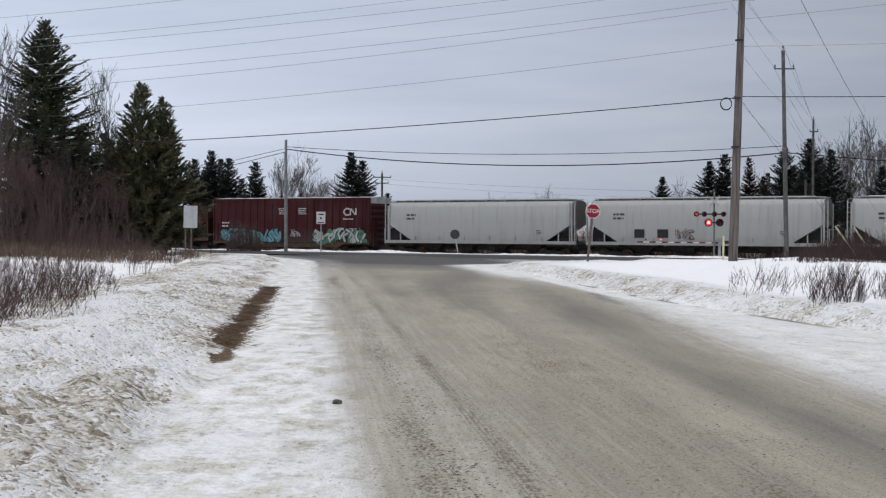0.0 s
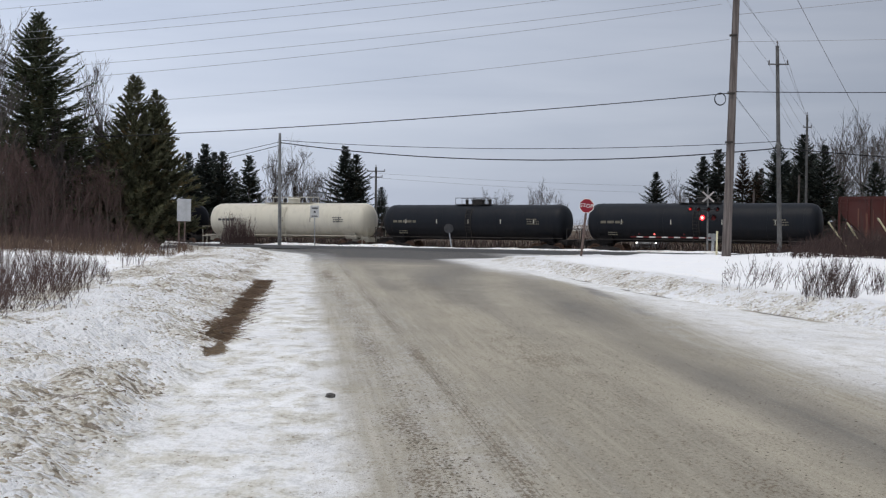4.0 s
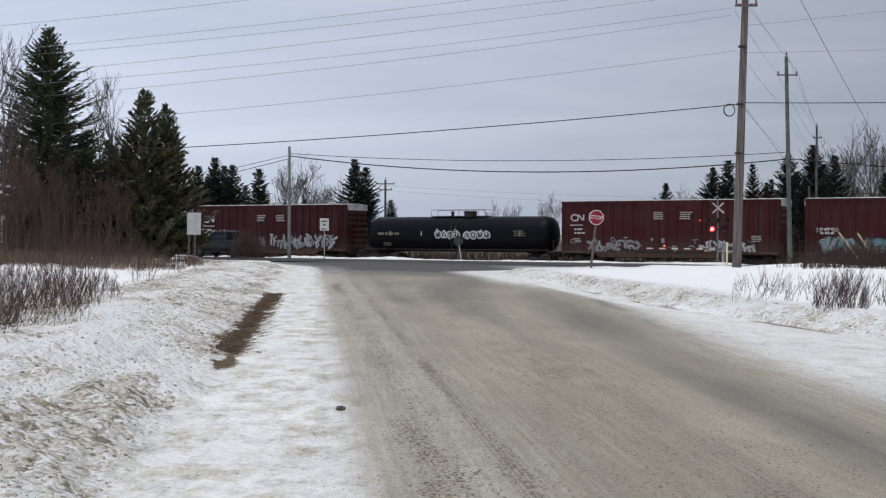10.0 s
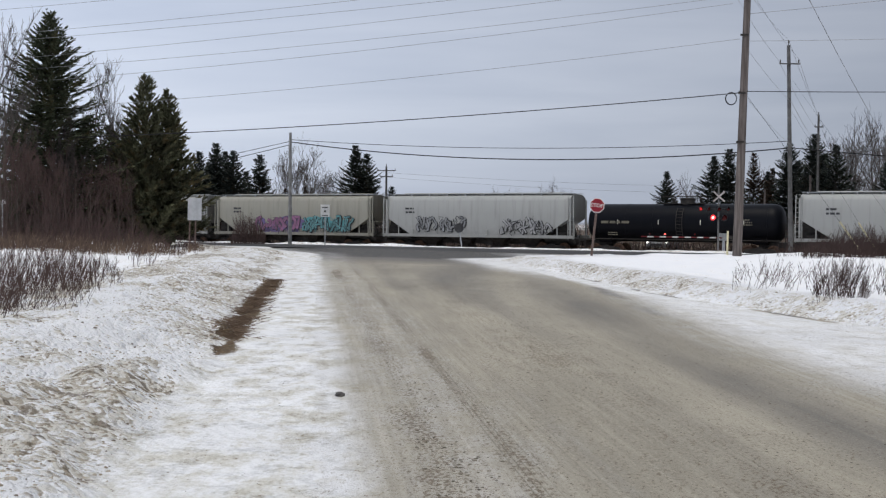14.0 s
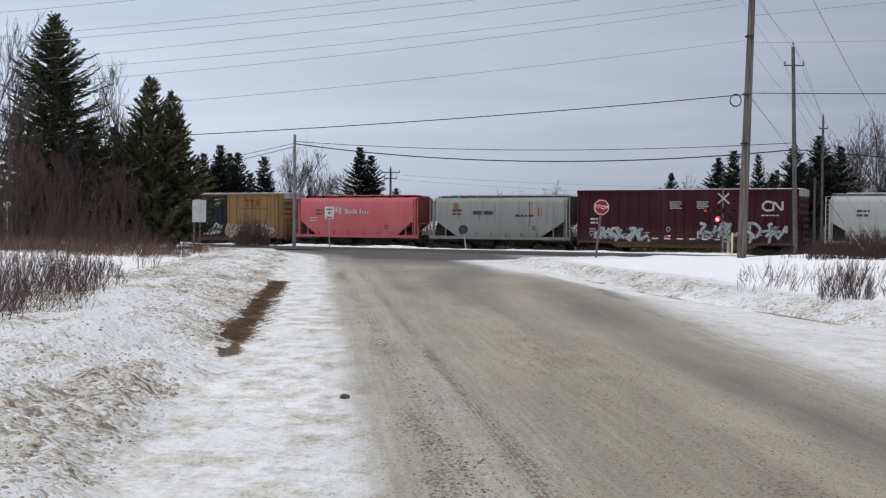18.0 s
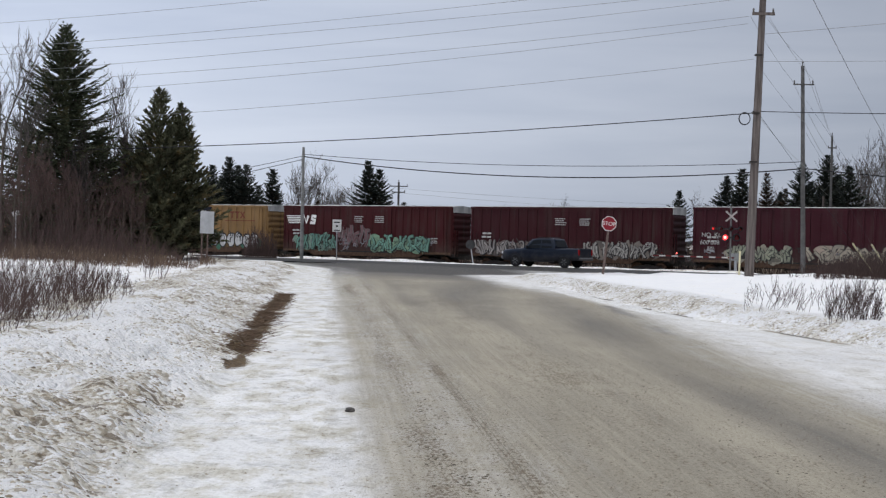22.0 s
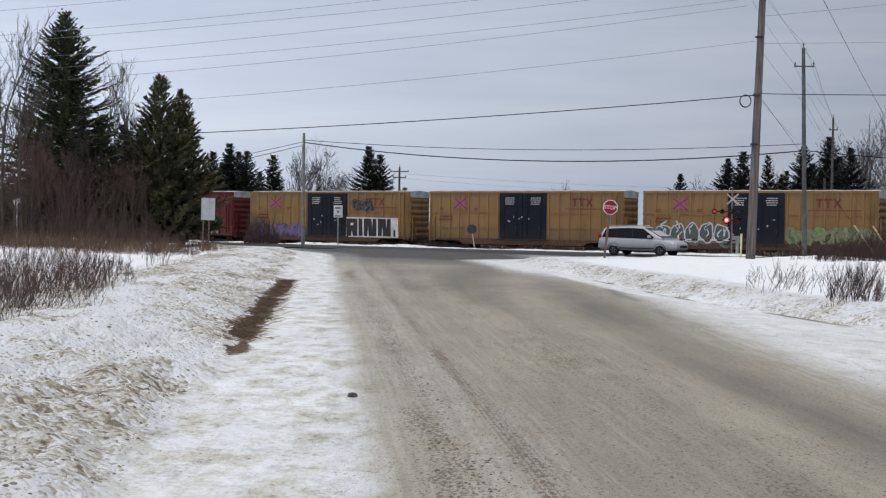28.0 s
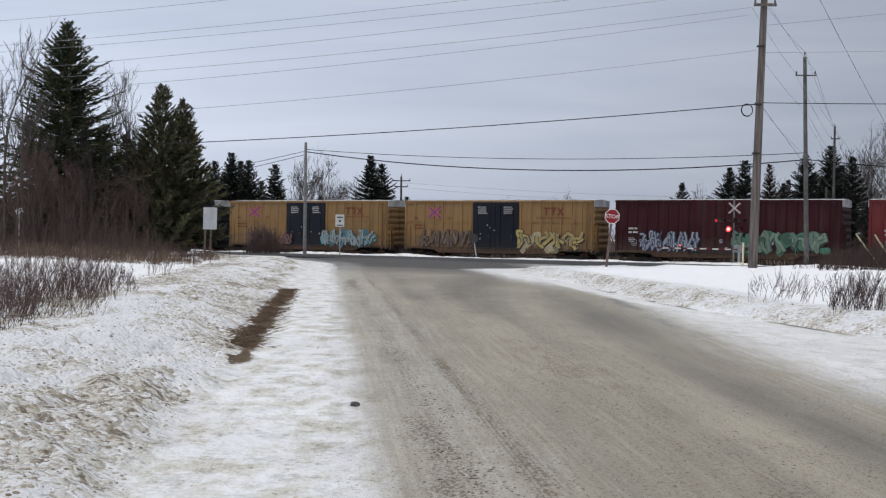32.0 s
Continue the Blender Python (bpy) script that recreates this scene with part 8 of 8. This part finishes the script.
CRUMBS = island_material("sand_and_earth_crumbs", [(0.0, (0.125, 0.108, 0.080)), (0.5, (0.20, 0.178, 0.135)), (0.8, (0.085, 0.075, 0.06))])
crumb_bits = Shape()
for i in range(6500):
    pick = rng0.random()
    y = 6.0 + (16 if pick < 0.2 else 28) * rng0.random() ** 1.4
    if pick < 0.2:
        a = 0.93 + rng0.gauss(0, 0.13) + 0.12 * math.sin(y * 1.7)
    elif pick < 0.27:
        a = 1.62 + rng0.gauss(0, 0.08)
    elif pick < 0.85:
        a = rng0.choice((2.3, 3.0, 3.4, 3.9, 4.8, 5.3, 5.9)) + rng0.gauss(0, 0.25)
    else:
        a = rng0.uniform(-1.2, 6.5)
    x = a - LEAN_ROAD * y
    zz = max(ground_z(x, y), 0.03 - 0.035 * min(((a - 4.3) / 4.2) ** 2, 1.0)) if a > -0.1 else ground_z(x, y)
    bit(crumb_bits, x, y, zz, 0.0025 + (0.0085 if pick < 0.2 else 0.0065) * rng0.random() ** 2.6, rng0, 0.5)
tagged(new("road_crumbs", crumb_bits.mesh("road_crumbs", CRUMBS)), "brown crumbs of sand and earth on the road", "crumbs", "", "stuff")
for u in (889, 904):
    x, y = at_px(u, 86.5), 86.5
    blk = Shape().box(-0.22, 0.22, -0.2, 0.2, -0.25, 0.28, 0.03)
    ob = tagged(new("concrete_block", blk.mesh("concrete_block", WHITE_PAINT)), "small white concrete block beside the track", "concrete block", "blocks beside the track")
    ob.location = (x, y, ground_z(x, y) + 0.2)

# matted dead grass where the plough has bared the verge
blades = Shape()
for i in range(1800):
    y = rng0.uniform(16.5, 35)
    if math.sin(y * 1.9 + 1) * math.sin(y * 0.63 + 0.4) < rng0.uniform(-1.1, -0.2):
        continue
    a = -1.18 + 0.008 * (y - 26) + rng0.gauss(0, 0.15)
    x = a - LEAN_ROAD * y
    z = ground_z(x, y)
    an, l = rng0.uniform(-0.6, 0.6) + (0 if rng0.random() < 0.5 else math.pi), rng0.uniform(0.08, 0.22)
    p, q = Vector((x, y, z)), Vector((x + math.cos(an) * l, y + math.sin(an) * l, z + rng0.uniform(0.01, 0.06)))
    blades.rod(p, q, 0.006, 0.002, 3, False)
tagged(new("matted_grass", blades.mesh("matted_grass", DRY_GRASS)), "matted dead brown grass on the verge", "grass", "", "stuff")


# ---- vehicles ----
def carpaint(name, color, dirt=0.35):
    m, ns, ls, p = shade(name)
    n = noise_at(ns, ls, 2.0, 5, 0.6)
    tc = ns.new("ShaderNodeTexCoord")
    sep = ns.new("ShaderNodeSeparateXYZ")
    ls.new(tc.outputs["Object"], sep.inputs[0])
    low = sum_of(ns, ls, "SUBTRACT", 1.0, step(ns, ls, sum_of(ns, ls, "ADD", sep.outputs[2], n), 0.7, 1.6))
    c = mixed(ns, ls, sum_of(ns, ls, "MULTIPLY", low, dirt), color, (0.20, 0.18, 0.16))
    ls.new(c, p.inputs["Base Color"])
    p.inputs["Roughness"].default_value, p.inputs["Coat Weight"].default_value = 0.4, 0.06
    p.inputs["Specular IOR Level"].default_value = 0.25
    return m


TINT = glass("tinted_glass", (0.012, 0.014, 0.017))
HEAD = plain("headlamp_glass", (0.70, 0.71, 0.72), 0.15, 0.0, 20, 0.05, 0.0)
TAIL = plain("tail_lamp_red", (0.30, 0.01, 0.012), 0.2, 0.0, 20, 0.05, 0.0)
RIM = plain("alloy_rim", (0.16, 0.16, 0.165), 0.4, 0.6, 10, 0.1)
WHEELS = []


def hull(sections):
    """A car body from cross-sections along x: rows of (x, half width low, z low, half width at the belt, z belt, half width top, z top)."""
    rings = []
    for x, wl, zl, wb, zb, wt, zt in sections:
        half = [(wl * 0.92, zl), (wl, zl + 0.08), (wb, (zl + zb) / 2), (wb * 0.985, zb), (wt, zt - 0.06), (wt * 0.9, zt)]
        rings.append([(x, -y, z) for y, z in half] + [(x, y, z) for y, z in reversed(half)])
    return Shape().loft(rings)


def wheel(car, x, y, r, w=0.24):
    ob = part("wheel", Shape().turned([(-w / 2, r * 0.6), (-w / 2, r * 0.93), (-w / 3, r), (w / 3, r), (w / 2, r * 0.93), (w / 2, r * 0.6)], "y", 28), RUBBER, car, "black tyre", smooth=True, at=pose(x, y, r))
    s = -1 if y < 0 else 1
    rim = Shape().turned([(s * w * 0.30, 0.02), (s * w * 0.42, r * 0.2), (s * w * 0.36, r * 0.3), (s * w * 0.40, r * 0.62), (s * w * 0.1, r * 0.62)], "y", 24)
    for i in range(6):
        a = i * math.pi / 3
        rim.rod((r * 0.15 * math.cos(a), s * w * 0.42, r * 0.15 * math.sin(a)), (r * 0.6 * math.cos(a), s * w * 0.42, r * 0.6 * math.sin(a)), 0.035, n=5)
    part("rim", rim, RIM, ob, "alloy rim")
    return ob


def arch(sh, x, r, y, s):
    pts = [(x + r * math.cos(a), r * 0.95 + r * math.sin(a)) for a in np.linspace(-0.2, math.pi + 0.2, 14)]
    q = [(x + r * 1.05 * math.cos(a), r * 0.95 + r * 1.05 * math.sin(a)) for a in np.linspace(-0.2, math.pi + 0.2, 14)]
    n = len(pts)
    sh.add([(px, y + s * 0.02, pz) for px, pz in pts] + [(px, y + s * 0.02, pz) for px, pz in q] + [(px, y - s * 0.06, pz) for px, pz in q], [(i, i + 1, i + 1 + n, i + n) for i in range(n - 1)] + [(i + n, i + 1 + n, i + 1 + 2 * n, i + 2 * n) for i in range(n - 1)])


def pane(car, outline, y, s, name="window"):
    sh = Shape().prism(outline, y - 0.012, y + 0.012)
    return part(name, sh, TINT, car, "dark tinted glass")


def pickup(m, mat, label):
    """A crew-cab pickup truck that faces along -x."""
    t = thing("pickup_truck", m, label, "pickup truck")
    W_ = 0.98
    part("body", hull([(-2.92, 0.80, 0.50, 0.86, 0.95, 0.78, 1.05), (-2.80, 0.92, 0.42, 0.96, 0.98, 0.88, 1.12), (-2.2, 0.95, 0.42, W_, 1.02, 0.92, 1.18), (-1.25, 0.95, 0.42, W_, 1.06, 0.94, 1.24), (-1.2, 0.95, 0.42, W_, 1.06, 0.94, 1.22), (0.9, 0.95, 0.42, W_, 1.08, 0.95, 1.24), (1.05, 0.95, 0.45, W_, 1.08, 0.95, 1.26), (2.75, 0.95, 0.5, W_, 1.10, 0.95, 1.28), (2.9, 0.90, 0.55, 0.94, 1.08, 0.92, 1.26)]), mat, t, smooth=True)
    part("cab", hull([(-1.35, 0.86, 1.15, 0.88, 1.18, 0.80, 1.21), (-0.75, 0.90, 1.15, 0.88, 1.45, 0.76, 1.82), (-0.35, 0.92, 1.15, 0.88, 1.5, 0.74, 1.91), (0.55, 0.92, 1.15, 0.88, 1.5, 0.74, 1.92), (0.95, 0.92, 1.15, 0.88, 1.48, 0.76, 1.86), (1.12, 0.92, 1.15, 0.90, 1.3, 0.82, 1.5)]), mat, t, smooth=True)
    bed = Shape().box(1.15, 2.82, -0.80, 0.80, 1.255, 1.285)
    part("bed_cover", bed, BLACK_PAINT, t)
    for s in (-1, 1):
        y = s * 0.885
        part("side_window", Shape().loft([[(-0.98, s * 0.905, 1.26), (-0.55, s * 0.80, 1.78), (0.02, s * 0.785, 1.82), (0.02, s * 0.915, 1.26)], [(-0.98, s * 0.88, 1.26), (-0.55, s * 0.775, 1.78), (0.02, s * 0.76, 1.82), (0.02, s * 0.89, 1.26)]]), TINT, t, "dark tinted glass")
        part("side_window", Shape().loft([[(0.10, s * 0.915, 1.26), (0.10, s * 0.785, 1.82), (0.72, s * 0.795, 1.80), (0.92, s * 0.90, 1.28)], [(0.10, s * 0.89, 1.26), (0.10, s * 0.76, 1.82), (0.72, s * 0.77, 1.80), (0.92, s * 0.875, 1.28)]]), TINT, t, "dark tinted glass")
        ac = Shape()
        for ax in (-1.85, 1.85):
            arch(ac, ax, 0.46, s * W_, s)
        part("wheel_arch", ac, BLACK_PAINT, t)
        part("running_board", Shape().box(-1.2, 1.2, s * 0.95 - 0.08, s * 0.95 + 0.08, 0.36, 0.44), BLACK_PAINT, t)
        part("mirror", Shape().box(-1.0, -0.85, s * 1.02 - 0.1, s * 1.02 + 0.1, 1.24, 1.44, 0.03), BLACK_PAINT, t)
        part("headlight", Shape().box(-2.93, -2.72, s * 0.80 - 0.12, s * 0.80 + 0.12, 0.84, 1.0, 0.03), HEAD, t)
        part("tail_light", Shape().box(2.82, 2.93, s * 0.86 - 0.08, s * 0.86 + 0.08, 0.85, 1.2, 0.02), TAIL, t)
        for ax in (-1.85, 1.85):
            WHEELS.append((t, wheel(t, ax, s * 0.86, 0.39), 0.39))
    part("windscreen", Shape().loft([[(-1.30, -0.76, 1.22), (-0.74, -0.68, 1.80), (-0.74, 0.68, 1.80), (-1.30, 0.76, 1.22)], [(-1.33, -0.76, 1.23), (-0.77, -0.68, 1.81), (-0.77, 0.68, 1.81), (-1.33, 0.76, 1.23)]]), TINT, t, "dark windscreen")
    part("rear_window", Shape().loft([[(1.14, -0.68, 1.36), (0.99, -0.64, 1.78), (0.99, 0.64, 1.78), (1.14, 0.68, 1.36)], [(1.17, -0.68, 1.37), (1.02, -0.64, 1.79), (1.02, 0.64, 1.79), (1.17, 0.68, 1.37)]]), TINT, t)
    part("grille", Shape().box(-2.95, -2.88, -0.6, 0.6, 0.72, 1.0, 0.02), BLACK_PAINT, t)
    part("bumper", Shape().box(-3.0, -2.84, -0.9, 0.9, 0.48, 0.70, 0.04), RIM, t)
    part("bumper", Shape().box(2.88, 3.02, -0.88, 0.88, 0.50, 0.70, 0.04), RIM, t)
    rr = Shape()
    for s in (-1, 1):
        rr.tube([(-0.3, s * 0.68, 1.92), (-0.25, s * 0.68, 1.97), (0.6, s * 0.68, 1.97), (0.65, s * 0.68, 1.92)], 0.02)
    part("roof_rail", rr, BLACK_PAINT, t)
    return t


def minivan(m, mat, label):
    """A minivan that faces along +x."""
    t = thing("minivan", m, label, "minivan")
    W_ = 0.98
    part("body", hull([(-2.55, 0.80, 0.55, 0.86, 0.95, 0.78, 1.08), (-2.45, 0.92, 0.36, 0.95, 1.0, 0.88, 1.12), (-1.5, 0.95, 0.32, W_, 0.98, 0.93, 1.10), (0.6, 0.95, 0.32, W_, 0.95, 0.93, 1.06), (1.5, 0.95, 0.32, 0.97, 0.88, 0.90, 1.02), (2.2, 0.92, 0.34, 0.94, 0.75, 0.84, 0.90), (2.5, 0.82, 0.38, 0.84, 0.62, 0.74, 0.78), (2.58, 0.6, 0.42, 0.62, 0.56, 0.55, 0.66)]), mat, t, smooth=True)
    part("cabin", hull([(-2.50, 0.84, 0.98, 0.86, 1.10, 0.78, 1.16), (-2.25, 0.90, 0.98, 0.86, 1.3, 0.72, 1.62), (-1.9, 0.90, 0.98, 0.87, 1.35, 0.70, 1.72), (-0.5, 0.90, 0.98, 0.88, 1.35, 0.72, 1.76), (0.3, 0.90, 0.98, 0.88, 1.32, 0.70, 1.70), (0.9, 0.90, 0.96, 0.86, 1.2, 0.72, 1.46), (1.75, 0.86, 0.92, 0.84, 0.96, 0.78, 1.0)]), mat, t, smooth=True)
    for s in (-1, 1):
        for pts in (((-2.25, 1.10), (-2.08, 1.54), (-1.37, 1.60), (-1.33, 1.07)), ((-1.30, 1.07), (-1.34, 1.60), (-0.34, 1.63), (-0.30, 1.05)), ((-0.25, 1.05), (-0.29, 1.63), (0.34, 1.58), (1.04, 1.13), (1.0, 1.04))):
            yy = lambda z: 0.915 - 0.285 * max(0.0, z - 1.05) ** 1.15
            part("side_window", Shape().loft([[(x, s * (yy(z) + 0.034), z) for x, z in pts], [(x, s * (yy(z) - 0.03), z) for x, z in pts]]), TINT, t, "dark tinted glass")
        band = ((-2.28, 1.075), (-2.10, 1.56), (-1.36, 1.62), (-0.33, 1.65), (0.36, 1.60), (1.07, 1.13), (1.02, 1.025))
        part("pillar_trim", Shape().loft([[(x, s * (yy(z) + 0.026), z) for x, z in band], [(x, s * (yy(z) - 0.03), z) for x, z in band]]), BLACK_PAINT, t, "black window pillars")
        ac = Shape()
        for ax in (-1.5, 1.5):
            arch(ac, ax, 0.38, s * 0.965, s)
        part("wheel_arch", ac, BLACK_PAINT, t)
        part("mirror", Shape().box(0.75, 0.93, s * 1.0 - 0.1, s * 1.0 + 0.1, 1.06, 1.22, 0.03), mat, t)
        part("headlight", Shape().box(2.02, 2.42, s * 0.78 - 0.1, s * 0.78 + 0.1, 0.66, 0.82, 0.03), HEAD, t)
        part("tail_light", Shape().box(-2.53, -2.36, s * 0.86 - 0.07, s * 0.86 + 0.07, 0.85, 1.25, 0.02), TAIL, t)
        part("roof_rail", Shape().tube([(-1.9, s * 0.66, 1.72), (-1.8, s * 0.66, 1.79), (0.0, s * 0.66, 1.80), (0.1, s * 0.66, 1.74)], 0.02), STEEL, t)
        part("side_trim", Shape().box(-1.1, 1.05, s * 0.97 - 0.02, s * 0.97 + 0.02, 0.42, 0.48), BLACK_PAINT, t)
        for ax in (-1.5, 1.5):
            WHEELS.append((t, wheel(t, ax, s * 0.86, 0.33, 0.22), 0.33))
    part("windscreen", Shape().loft([[(0.42, -0.66, 1.66), (1.62, -0.76, 1.04), (1.62, 0.76, 1.04), (0.42, 0.66, 1.66)], [(0.45, -0.66, 1.68), (1.66, -0.76, 1.055), (1.66, 0.76, 1.055), (0.45, 0.66, 1.68)]]), TINT, t, "dark windscreen")
    part("grille", Shape().box(2.52, 2.60, -0.5, 0.5, 0.5, 0.66, 0.02), BLACK_PAINT, t)
    part("bumper", Shape().box(-2.6, -2.42, -0.85, 0.85, 0.42, 0.62, 0.04), mat, t)
    return t


LANE_FAR, LANE_NEAR = 1.75, -1.75


def on_lane(s, off):
    p = cross_point(s, off, 0.045)
    return Matrix.Translation(p) @ pose(0, 0, 0, 0, 0, -34)


teal_truck = pickup(on_lane(150, LANE_FAR), carpaint("dark_teal_car_paint", (0.006, 0.011, 0.014), 0.18), "dark blue-grey crew-cab pickup truck")
blue_truck = pickup(on_lane(160, LANE_FAR), carpaint("navy_car_paint", (0.004, 0.009, 0.022)), "navy blue crew-cab pickup truck")
van = minivan(on_lane(-100, LANE_NEAR), carpaint("silver_car_paint", (0.42, 0.43, 0.45), 0.25), "silver minivan with tinted windows")
for car, size in ((teal_truck, (0.90, 0.95, 1.02)), (blue_truck, (0.93, 0.93, 0.93)), (van, (0.93, 0.93, 0.93))):
    car.scale = size
# a light car that waits beyond the crossing
waiting = minivan(Matrix.Translation((at_px(1166, 104), 104, -0.62)) @ pose(0, 0, 0, 0, 0, -112), carpaint("grey_car_paint", (0.16, 0.165, 0.17), 0.25), "grey car waiting beyond the railway")
LIT = glowing("lit_headlamp", (1.0, 0.97, 0.9), 4.0)
for child in waiting.children:
    if child.name.startswith("headlight"):
        child.data.materials[0] = LIT


TRUCK_A = [(0.0, 158.0), (4.0, 85.0), (7.0, 32.1), (7.5, 23.3), (8.0, 14.9), (8.5, 6.2), (9.0, -3.1), (9.5, -12.1), (10.0, -21.0), (11.0, -39.0), (12.5, -62.0), (15.0, -84.0), (18.0, -96.0), (CLIP, -96.0)]
TRUCK_B = [(t, s - 1.0) for t, s in [(0.0, 190.0), (12.0, 165.0), (17.0, 95.0), (20.0, 43.0), (21.0, 24.6), (22.0, 6.4), (22.5, -3.0), (23.0, -12.2), (23.5, -21.4), (24.5, -40.0), (26.0, -62.0), (29.0, -84.0), (CLIP, -87.0)]]
VAN_ROWS = [(t, s + 1.6) for t, s in [(0.0, -110.0), (20.0, -108.0), (24.0, -71.0), (25.5, -40.0), (26.5, -19.0), (27.5, 1.6), (28.0, 11.9), (28.5, 22.1), (29.0, 32.5), (30.0, 53.0), (CLIP, 94.0)]]


def motions():
    """Everything that moves: the train rolls by, two pickups drive one way and a minivan the other."""
    for car, mid in zip(CARS, TRAIN):
        walk(car, [(t, Matrix.Translation(TRACK_A + (mid + SPEED * t) * TRACK_D) @ pose(0, 0, 0, 0, 0, -28.15)) for t in (0.0, 8.0, 16.0, 24.0, CLIP)])
    for car, rows, off in ((teal_truck, TRUCK_A, LANE_FAR), (blue_truck, TRUCK_B, LANE_FAR), (van, VAN_ROWS, LANE_NEAR)):
        walk(car, [(t, on_lane(s, off)) for t, s in rows])


motions()
